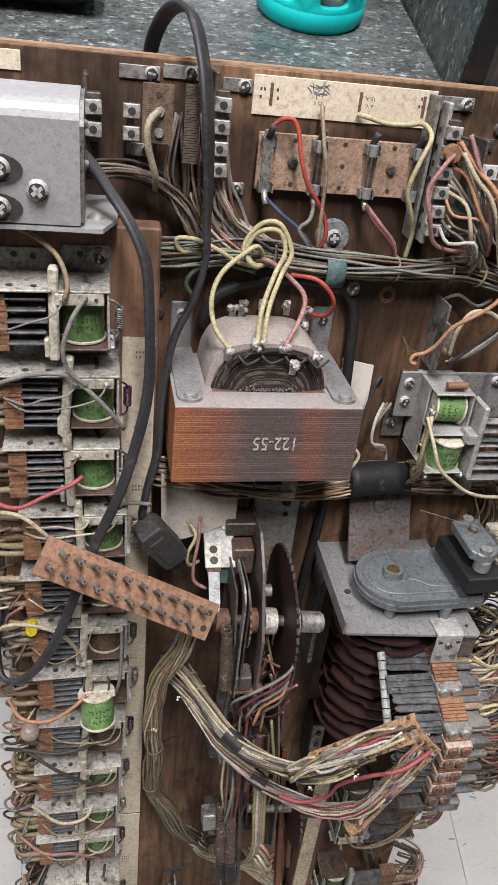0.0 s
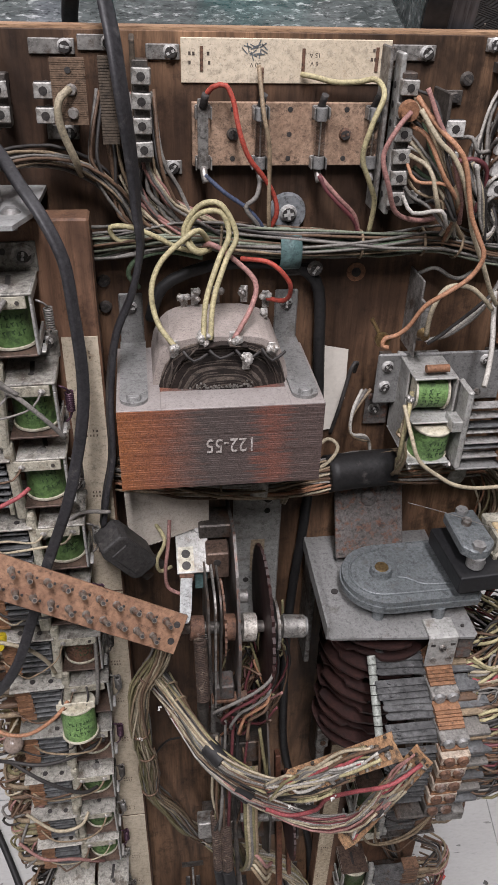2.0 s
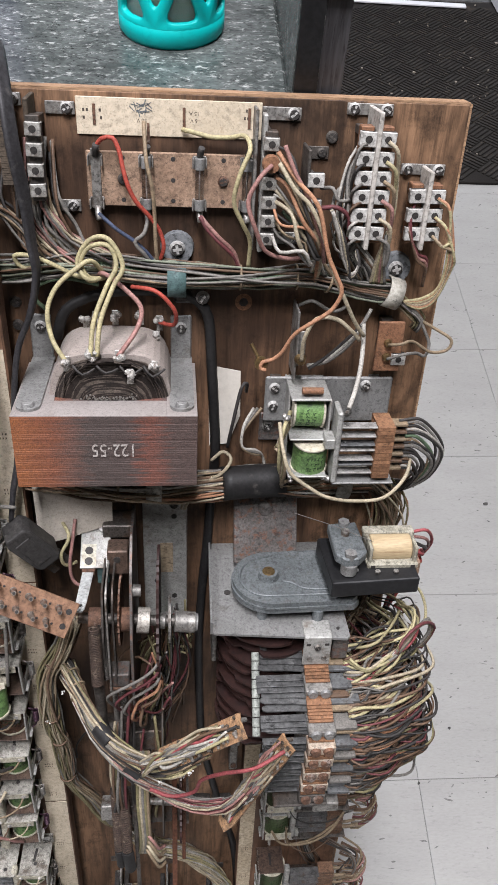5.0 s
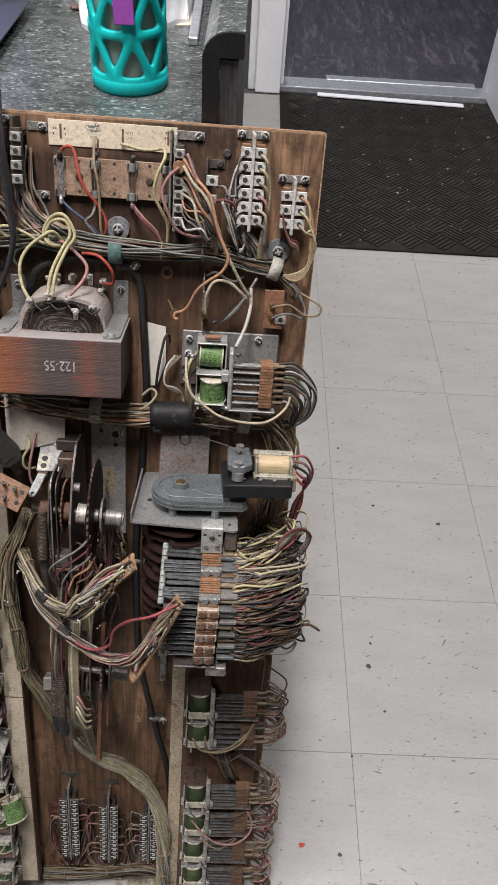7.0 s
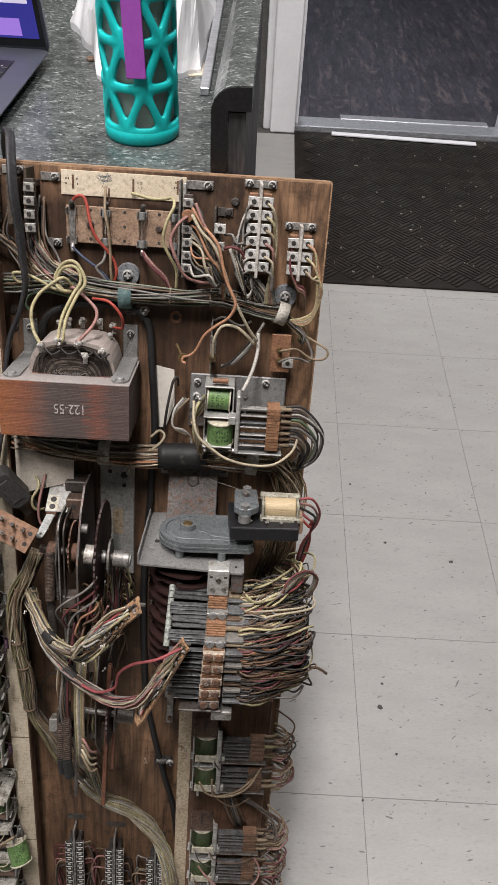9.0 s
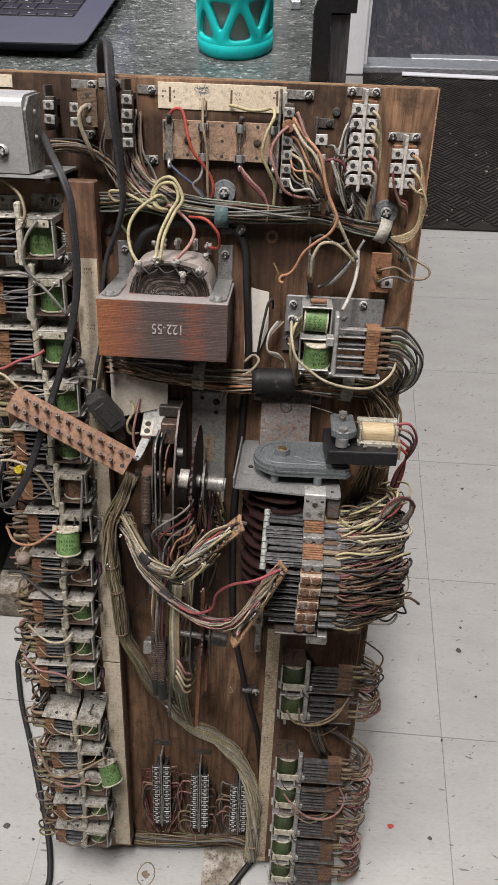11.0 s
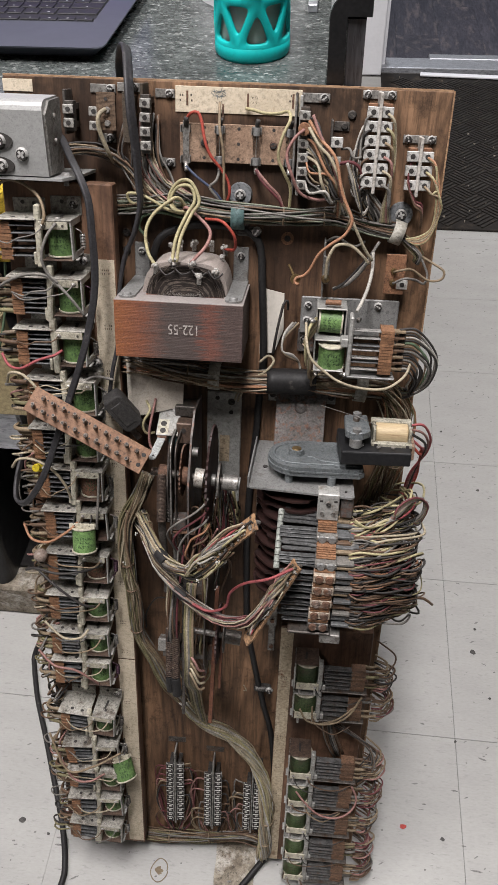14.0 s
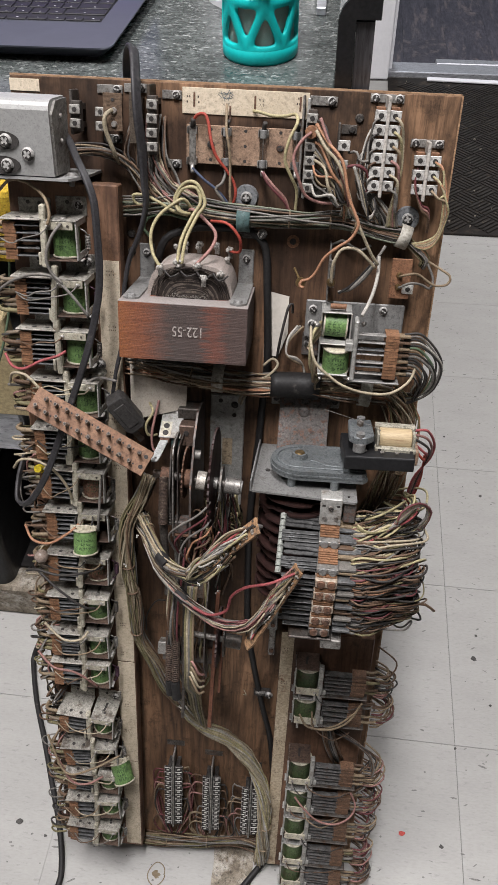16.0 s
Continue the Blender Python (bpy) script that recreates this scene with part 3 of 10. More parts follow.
for v0, v1 in ((0.6625, 0.866), (0.3725, 0.6605), (0.20, 0.3705), (0.035, 0.1985)):
    r0, r1 = (-0.0908 - 0.006 * (q - 0.02) / 0.915 - 0.0012 for q in (v0, v1))
    _bm = bmesh.new()
    prism(_bm, [(r0 - 0.021, v0), (r0, v0), (r1, v1), (r1 - 0.021, v1)], 0.0381, 0.0387)
    part("marking_strip", _bm, PAPER, left_panel, "yellowed paper strip with faint print")
right_panel = thing("relay_plank", "narrow wooden plank with a stained paper marking strip", "plank", BOARD)
_bm = bmesh.new()
box(_bm, 0.084, 0.196, 0.004, 0.432, 0.006, 0.026, 0.0012)
part("panel", _bm, RAIL, right_panel)
part("marking_strip", box(bmesh.new(), 0.0845, 0.100, 0.006, 0.430, 0.0261, 0.0268), material("rust_stained_paper", (0.58, 0.49, 0.36), (0.44, 0.35, 0.24), 0.85, scale=30, fine=300, spots=(0.15, 0.065, 0.035), spot_at=0.62, spot_scale=38, grime=0.5), right_panel, "stained paper strip with faint print")
for p, u0, vs in ((left_panel, -0.106, (0.855, 0.80, 0.752, 0.70, 0.645, 0.585, 0.54, 0.488, 0.43, 0.385, 0.30, 0.255)), (right_panel, 0.092, (0.405, 0.352, 0.25, 0.195, 0.145, 0.09, 0.04))):
    for v in vs:
        _bm = bmesh.new()
        for r in range(2):
            for k in range(4):
                if random.random() < 0.85:
                    x = u0 - 0.004 + k * 0.0021
                    z = 0.0388 if p is left_panel else 0.0269
                    box(_bm, x, x + random.uniform(0.0007, 0.0012), v - r * 0.0034, v - r * 0.0034 + 0.0016, z - 0.0002, z)
        part("print", _bm, material("worn_print", (0.24, 0.19, 0.14), (0.15, 0.115, 0.085), 0.8) if v == vs[0] and p is left_panel else bpy.data.materials["worn_print"], p)

# ---- wires and harnesses ----


def wire(pts, r, colour, label, name="wire", m=BOARD, n=8, step=0.0025, flat=1.0, mat=None, category="wire", taper=1.0):
    """One loose wire or cable, in board coordinates."""
    bm = bmesh.new()
    tube(bm, pts, r * 0.8, n, step, flat, taper=taper)
    return solid(name, bm, mat or WIRE[colour], label, category, m)


def harness(name, label, pts, n, radius, r, colours, m=BOARD, seed=1, fray=0.0, ties=(), tie_mat=None, step=0.011, wob=0.35, twist=0.0):
    """A laced bundle: many wires that run together along a line."""
    rnd = random.Random(seed)
    n, r = int(n * 1.6), r * 0.70
    th = thing(name, label, "wire harness", m)
    line = spline(pts, step)
    ups = []
    up = Vector((0, 0, 1))
    for i, p in enumerate(line):
        t = (line[min(i + 1, len(line) - 1)] - line[max(i - 1, 0)]).normalized()
        s = t.cross(up)
        s = s.normalized() if s.length > 1e-4 else t.orthogonal().normalized()
        up = s.cross(t).normalized()
        ups.append((s, up.copy()))
    for k in range(n):
        rho = radius * math.sqrt((k + 0.5) / n) * 0.95
        a0 = k * 2.399963
        tw = twist + rnd.uniform(-18, 18) * (0.5 if twist else 1.0)
        ph, fq = rnd.uniform(0, 6.3), rnd.uniform(0.25, 0.6)
        q = []
        i0, i1 = (0, len(line)) if not fray else (rnd.randint(0, max(0, int(fray * 4))), len(line) - rnd.randint(0, max(0, int(fray * 4))))
        for i in range(i0, i1):
            s, u = ups[i]
            a = a0 + tw * i * step
            w = rho * (1 + wob * math.sin(ph + fq * i)) + rnd.uniform(-0.35, 0.35) * r
            q.append(line[i] + w * (math.cos(a) * s + math.sin(a) * u))
        bm = bmesh.new()
        tube(bm, q, r * rnd.uniform(0.85, 1.15), 5, step, smooth=False)
        part("wire", bm, WIRE[rnd.choice(colours)], th)
    for f in ties:
        i = min(int(f * (len(line) - 1)), len(line) - 2)
        s, u = ups[i]
        bm = bmesh.new()
        ring = [line[i] + (radius * 1.0) * (math.cos(a) * s + math.sin(a) * u) for a in (j * math.pi / 6 for j in range(13))]
        tube(bm, ring, 0.0009, 5, 0.003)
        part("lacing", bm, tie_mat or WIRE["tan"], th)
    return th


# ---- relays ----
BROWN_PLATE = material("brown_steel", (0.15, 0.10, 0.075), (0.085, 0.058, 0.046), 0.55, 0.3, scale=60, fine=300, speck=0.7)
SPRING_M = [material("violet_tinted_spring", (0.11, 0.055, 0.085), (0.06, 0.03, 0.045), 0.4, 0.4, scale=200, fine=700), DARKSTEEL, STEEL]


GREEN_OLD = material("grimy_green_coil_wrap", (0.095, 0.135, 0.055), (0.055, 0.08, 0.035), 0.5, scale=80, fine=500, spots=(0.07, 0.06, 0.035), spot_at=0.55, spot_scale=110, per_object=0.25, speck=0.5)
PHENOL_OLD = material("oily_brown_phenolic", (0.20, 0.115, 0.07), (0.11, 0.062, 0.04), 0.55, scale=80, fine=500, per_object=0.2, speck=0.6)
OLDBLADE = material("dull_old_blade", (0.15, 0.147, 0.145), (0.075, 0.072, 0.07), 0.6, 0.1, scale=70, fine=300, spots=(0.08, 0.06, 0.05), spot_at=0.58, spot_scale=120, speck=0.6)
DUSTPLATE = material("dusty_dark_relay_plate", (0.45, 0.43, 0.385), (0.30, 0.285, 0.25), 0.6, 0.2, scale=38, fine=320, bump=0.0001, spots=(0.10, 0.082, 0.065), spot_at=0.57, spot_scale=60, per_object=0.25, grime=0.8, speck=0.75)
OLD_NYLON = material("dirty_bobbin_nylon", (0.52, 0.49, 0.40), (0.38, 0.35, 0.27), 0.6, scale=50, fine=300, spots=(0.16, 0.125, 0.085), spot_at=0.6, spot_scale=70, per_object=0.2, speck=0.6)
INK = material("faded_green_ink", (0.045, 0.085, 0.035), (0.03, 0.06, 0.025), 0.6)


def coil_parts(th, m, r=0.0125, h=0.026, wrap=GREEN):
    bm = bmesh.new()
    cyl(bm, (0, -h / 2, 0), (0, h / 2, 0), r, 22)
    coil = part("coil", bm, wrap, th, "", m)
    for s in (-1, 1):
        bm = bmesh.new()
        cyl(bm, (0, s * h / 2, 0), (0, s * (h / 2 + 0.0016), 0), r * 1.09, 22, bev=0.0003)
        part("flange", bm, NYLON, coil, "pale bobbin flange")
    bm = bmesh.new()
    for k in range(3):
        for q in range(random.randint(4, 6)):
            a = math.pi / 2 - 0.62 + q * 0.22 + random.uniform(-0.03, 0.03)
            y = -0.006 + k * 0.0048 + random.uniform(-0.0006, 0.0006)
            p = Vector((math.cos(a) * (r + 0.00005), y, math.sin(a) * (r + 0.00005)))
            mm = Matrix.Translation(p) @ Matrix.Rotation(math.pi / 2 - a, 4, "Y") @ Matrix.Rotation(random.uniform(-0.6, 0.6), 4, "Z")
            box(bm, -0.0003, 0.0003, -0.0012, 0.0012, -0.0002, 0.00008, m=mm)
            if random.random() < 0.7:
                box(bm, -0.0010, 0.0010, -0.0003, 0.0003, -0.0002, 0.00008, m=mm @ Matrix.Translation((0.0004, random.choice((-0.001, 0.001)), 0)))
    part("print", bm, INK, coil)
    return coil


def relay(side, blades=6, has_coil=True, wrap=GREEN, r=0.0125, label="", depth=0.036, seed=0, dark_top=False):
    """side -1: contacts lie at the left of the coil; +1: at its right. Origin on the plank at the coil's axis."""
    rnd = random.Random(seed)
    th = thing("relay", label, "relay")
    S = side
    zc = r + 0.0025
    top = 0.0175
    def fx(x):
        return x if x < 0.0155 else 0.0155 + (x - 0.0155) * (0.77 if S < 0 else 1.14)
    def bx(bm, x0, x1, *rest, bev=0.0, m=None):
        x0, x1 = fx(x0), fx(x1)
        box(bm, min(S * x0, S * x1), max(S * x0, S * x1), *rest, bev=bev, m=m)
    # mounting bracket: flange on the plank and shelf
    bm = bmesh.new()
    if S < 0:
        bx(bm, -0.021, 0.008, top - 0.001, top + 0.016, 0.0, 0.0016, bev=0.0004)
        bx(bm, 0.013, 0.052, top - 0.001, top + 0.014, 0.0, 0.0016, bev=0.0004)
    bx(bm, -0.020, 0.009, top - 0.0016, top, 0.0, 0.0345 if S < 0 else 0.030, bev=0.0005)
    part("bracket", bm, BROWN_PLATE if dark_top else DUSTPLATE if S < 0 else GALV, th)
    if S < 0:
        for x, y in ((-0.003, 0.011), (0.026, 0.009), (0.040, 0.010)):
            bm = bmesh.new()
            cyl(bm, (S * fx(x), top + y, 0.0010), (S * fx(x), top + y, 0.0020), 0.0019, 9)
            part("hole", bm, WIRE["dark"], th)
    bm = bmesh.new()
    ys = top if S < 0 else -0.0195
    bx(bm, 0.012, 0.062, ys - 0.0008, ys + 0.0008, 0.0016, depth, bev=0.0005)
    for x, z in ((0.05, depth - 0.004), (0.056, depth - 0.004), (0.03, depth * 0.55)):
        cyl(bm, (S * fx(x), ys + 0.0006, z), (S * fx(x), ys + 0.0016, z), 0.0012, 8)
    part("shelf", bm, DUSTPLATE if S < 0 else DARKSTEEL, th)
    for x, z, r_ in ((0.024, depth - 0.007, 0.0019), (0.041, depth - 0.008, 0.0021), (-0.006, 0.023, 0.0018))[:3 if S < 0 else 0]:
        bm = bmesh.new()
        cyl(bm, (S * fx(x), top - 0.0002 if x < 0 else top + 0.0002, z), (S * fx(x), top + (0.0002 if x < 0 else 0.0011), z), r_, 9)
        part("hole", bm, WIRE["dark"], th)
    bm = bmesh.new()
    lean = rnd.uniform(-0.0035, 0.0015)
    for q in range(5):
        bx(bm, -0.0068 + lean * q / 5, -0.0042 + lean * q / 5, top - 0.0002, top + 0.00025, 0.008 + q * 0.0026, 0.0107 + q * 0.0026)
    part("slot", bm, WIRE["dark"], th)
    if S < 0 and seed % 2:
        bm = bmesh.new()
        cyl(bm, (S * -0.0055, top, 0.026), (S * -0.0055, top + 0.0012, 0.026), 0.0030, 10, 0.0024)
        part("rivet", bm, STEEL, th)
    # yoke round the coil
    bm = bmesh.new()
    bx(bm, -0.0195, -0.0180, top - 0.0065, top, 0.002, 0.0335, bev=0.0004)
    bx(bm, -0.0195, -0.0180, -0.0185, top - 0.0067, 0.0270, 0.0335, bev=0.0004)
    bx(bm, -0.0195, -0.0180, -0.0185, -0.0125, 0.002, 0.0268, bev=0.0004)
    bx(bm, -0.0220, -0.0195, -0.0200, -0.0188, 0.018, 0.029, bev=0.0003)
    part("yoke", bm, GALV, th)
    bm = bmesh.new()
    bx(bm, -0.0189, 0.010, -0.0200, -0.0186, 0.0, 0.0325, bev=0.0004)
    part("bottom_plate", bm, BROWN_PLATE, th, "brown rusted bottom plate")
    # front bobbin cheek with two holes
    bm = bmesh.new()
    bx(bm, -0.0165, 0.0105, *((0.0088, 0.0160) if S < 0 else (-0.0185, -0.0080)), 0.0330, 0.0345, bev=0.0005)
    part("cheek", bm, OLD_NYLON if S < 0 else NYLON, th, "yellowed bobbin cheek with rivets")
    bm = bmesh.new()
    for x in (-0.012, 0.006):
        y = 0.0124 if S < 0 else -0.013
        cyl(bm, (S * x, y, 0.0342), (S * x, y, 0.0350), 0.0012, 8)
        if S > 0:
            cyl(bm, (S * x, y - 0.005, 0.032), (S * x, y - 0.011, 0.036), 0.0014, 7)
    part("rivets", bm, DARKSTEEL if S < 0 else SOLDER, th)
    if has_coil:
        coil_parts(th, Matrix.Translation((-S * 0.004, -0.002, zc)), r, 0.0285, wrap)
    # nylon lifter
    bm = bmesh.new()
    bx(bm, 0.0090, 0.0146, -0.0245 - rnd.uniform(0, 0.003), top + 0.005 + rnd.uniform(0, 0.008), depth - 0.010, depth - 0.002, bev=0.0012, m=Matrix.Rotation(rnd.uniform(-0.10, 0.05), 4, "Z") if S < 0 else None)
    bx(bm, 0.0150, 0.0185, -0.0235, -0.012, depth - 0.009, depth - 0.0025, bev=0.0006)
    part("lifter", bm, OLD_NYLON if S < 0 else GALV, th, "ivory nylon lifter" if S < 0 else "steel armature strip")
    # contact blades, spacers, solder tags
    pitch = 0.0340 / blades
    for k in range(blades):
        y = top - 0.006 - pitch * k
        t = rnd.uniform(-0.0006, 0.0006)
        bm = bmesh.new()
        bx(bm, 0.0160, 0.0455, y - 0.0006, y + 0.0006, depth - (0.016 if S < 0 else 0.012), depth - 0.0035, bev=0.0003, m=Matrix.Rotation(t * 30, 4, "Y"))
        cyl(bm, (S * 0.0195, y + 0.0004, depth - 0.007), (S * 0.0195, y + 0.0014, depth - 0.007), 0.0013, 7)
        part("blade", bm, GREYBLADE if S < 0 else OLDBLADE, th)
        bm = bmesh.new()
        z_, l_ = depth - rnd.uniform(0.008, 0.016), rnd.uniform(0.072, 0.080)
        if S > 0:
            tube(bm, [(fx(0.0560), y, z_), (fx(0.064), y + rnd.uniform(-0.0006, 0.0006), z_ + 0.001), (fx(0.072) + rnd.uniform(-0.003, 0.004), y + rnd.uniform(-0.001, 0.002), z_)], rnd.uniform(0.0017, 0.0023), 7, 0.004, taper=0.7)
            part("tag", bm, WIRE[rnd.choice(("tan", "brown", "tan", "olive", "grey"))], th, "waxed brown solder tag")
            continue
        dy = rnd.uniform(-0.004, 0.001)
        l_ = fx(l_)
        tube(bm, [(S * fx(0.0575), y, z_), (S * fx(0.065), y + rnd.uniform(-0.0006, 0.0006), z_), (S * l_, y + dy * 0.4, z_ - 0.001), (S * (l_ + 0.006), y + dy, z_ - 0.006), (S * (l_ + 0.005), y + dy * 1.6, z_ - 0.015)], rnd.uniform(0.0021, 0.0028), 8, 0.003, taper=0.6)
        part("tag", bm, WIRE[rnd.choice(("tan", "tan", "olive", "brown", "wax"))], th, "waxed solder tag")
    for k in range(blades * 2):
        y0 = top - 0.003 - k * pitch / 2
        j = rnd.uniform(-0.0008, 0.0008)
        bm = bmesh.new()
        bx(bm, 0.044 + j, 0.0585 + j, y0 - pitch / 2 + 0.0003, y0, depth - (0.021 if S < 0 else 0.015), depth - 0.003 - rnd.uniform(0, 0.0012))
        part("spacer", bm, PHENOL_RED if S < 0 else PHENOL_OLD, th)
    # thin leads from the bobbin to the contact side
    for x in (-0.012, 0.006):
        y = 0.0124 if S < 0 else -0.013
        sag, far_x, out = rnd.uniform(-0.016, 0.004), rnd.uniform(0.048, 0.066), rnd.uniform(0.004, 0.012)
        if x < 0 and rnd.random() < 0.35:
            continue
        bm = bmesh.new()
        tube(bm, [(S * x, y, 0.0348), (S * (x + 0.005), y - 0.003 + sag * 0.3, 0.0365 + out * 0.6), (S * (x + 0.020), y + sag, 0.0365 + out), (S * fx(far_x * 0.7), y + sag * 1.2 - 0.004, depth + out * 0.5), (S * fx(far_x), y + sag * 0.6 - 0.006, depth - 0.003)], rnd.uniform(0.0006, 0.0009), 5, 0.004)
        part("lead", bm, WIRE[rnd.choice(("tan", "grey", "dark", "cream", "brown") if S < 0 else ("brown", "dark", "tan", "brown"))], th)
        bm = bmesh.new()
        bmesh.ops.create_icosphere(bm, subdivisions=1, radius=0.0021, matrix=Matrix.Translation((S * x, y, 0.0350)) @ Matrix.Diagonal((1.2, 0.9, 0.7, 1)))
        part("solder_blob", bm, SOLDER, th)
    if S < 0:
        bm = bmesh.new()
        tube(bm, [(0.0250 + 0.0022 * math.cos(2 * math.pi * q / 6), -0.010 + 0.0125 * q / 54, 0.019 + 0.0022 * math.sin(2 * math.pi * q / 6)) for q in range(55)], 0.0006, 5, smooth=False)
        tube(bm, [(0.0195, 0.008, 0.021), (0.0235, 0.006, 0.021), (0.0252, 0.0025, 0.019)], 0.0007, 5)
        tube(bm, [(0.0252, -0.010, 0.019), (0.0245, -0.014, 0.020), (0.0215, -0.0165, 0.021)], 0.0007, 5)
        part("return_spring", bm, SPRING_M[seed % 3], th, "small tarnished return spring on the yoke")
        bm = bmesh.new()
        cyl(bm, (0.014, top + 0.009, 0.0016), (0.014, top + 0.009, 0.0024), 0.0062, 16)
        part("washer", bm, STEEL, th)
        bm = bmesh.new()
        screw(bm, 0.014, top + 0.009, 0.0024, 0.0044, 0.0026)
        part("screw", bm, BRIGHT, th)
    return th


def tag_wires(th, S, depth, n, seed, reach=0.02, colours=("tan", "brown", "dark", "olive", "grey", "cream", "brown", "pink")):
    """Loops from the solder tags back to the plank."""
    rnd = random.Random(seed)
    for k in range(n):
        y = 0.010 - 0.036 * k / n + rnd.uniform(-0.002, 0.002)
        ex = 0.074 + reach * rnd.uniform(0.35, 1.0)
        z1 = depth - 0.012
        drop = rnd.uniform(-0.022, -0.002)
        if S > 0:
            drop = rnd.uniform(0.004, 0.030)
        o_ = -0.013 if S < 0 else 0.007
        ex += o_
        pts = [(S * (0.070 + o_), y, z1), (S * (0.5 * (0.078 + o_ + ex)), y + drop * 0.15, z1 + 0.001), (S * ex, y + drop * 0.6, z1 - 0.011), (S * (0.070 + o_), y + drop * 1.2, 0.003)]
        bm = bmesh.new()
        tube(bm, pts, rnd.uniform(0.0009, 0.0013), 5, 0.0035)
        part("wire", bm, WIRE[rnd.choice(colours)], th)


LEFT = [(-0.1464, 0.8897, 5, 1, 11), (-0.1406, 0.8374, 7, 1, 12), (-0.1401, 0.7862, 7, 1, 13), (-0.1339, 0.734, 6, 1, 14), (-0.134, 0.6838, 6, 1, 15), (-0.132, 0.6352, 6, 2, 16), (-0.13, 0.586, 6, 0, 17), (-0.132, 0.528, 6, 2, 18), (-0.1345, 0.474, 7, 1, 19), (-0.1365, 0.422, 7, 1, 20), (-0.1365, 0.3745, 5, 1, 21), (-0.1335, 0.296, 5, 1, 22), (-0.132, 0.245, 6, 0, 23), (-0.1305, 0.196, 6, 1, 24), (-0.1315, 0.1474, 4, 1, 25), (-0.1329, 0.094, 4, 1, 26)]
for u, v, nb, coil, sd in LEFT:
    lab = {1: "steel relay with green-wrapped coil and stacked contact blades on the plank", 2: "steel relay with bare brown coil and stacked contact blades", 0: "steel relay with its coil pulled out of the yoke"}[coil]
    rl = relay(-1, nb, coil > 0, GREEN if coil == 1 else RUST, label=lab, seed=sd)
    _r = random.Random(sd)
    _a = 1.2 if v > 0.32 else 3.2
    rl.matrix_world = on_board(u, v, 0.038 if v > 0.32 else 0.041, rx=_r.uniform(-2.5, 3.5) if v > 0.32 else _r.uniform(1, 6), ry=_r.uniform(-1.5, 1.5), rz=_r.uniform(-_a, _a) * 1.3)
    tagged(rl, group="relays on the wide plank")
    tag_wires(rl, -1, 0.036, 4 if v < 0.75 else 2, sd, 0.020 if v < 0.78 else 0.012)
for i, v in enumerate((0.3851, 0.3380, 0.2322, 0.1800, 0.1274, 0.0760, 0.0300)):
    rl = relay(1, 6 if i != 1 else 4, True, GREEN_OLD, 0.0140, "blackened relay with green coil and brown contact stack", depth=0.034, seed=40 + i, dark_top=i in (0, 2))
    rl.matrix_world = on_board(0.1230 + 0.0006 * i, v, 0.026)
    tagged(rl, group="relays on the narrow plank")
    tag_wires(rl, 1, 0.034, 13, 60 + i, 0.026, ("brown", "dark", "tan", "brown", "grey", "brown", "pink", "tan", "maroon"))
# two coils hanging out of the relay bank
for (u, v, w, rz, rx) in ((-0.1340, 0.5735, 0.078, 2, -12), (-0.1080, 0.2115, 0.066, 22, -25)):
    lc = thing("loose_coil", "loose green-wrapped relay coil with pale flanges hanging by its wires", "coil", on_board(u, v, w, rx, 0, rz), group="loose coils")
    coil_parts(lc, Matrix(), 0.0125, 0.025)
    bm = bmesh.new()
    box(bm, -0.014, 0.014, 0.013, 0.019, 0.006, 0.0075, 0.0005)
    part("cheek", bm, NYLON, lc)
    for s in (-0.008, 0.008):
        bm = bmesh.new()
        tube(bm, [(s, 0.016, 0.007), (s * 1.2, 0.024, 0.004), (s * 0.6, 0.032, -0.012), (s * 0.4, 0.034, -0.026)], 0.0009, 5)
        part("lead", bm, WIRE["dark"], lc)

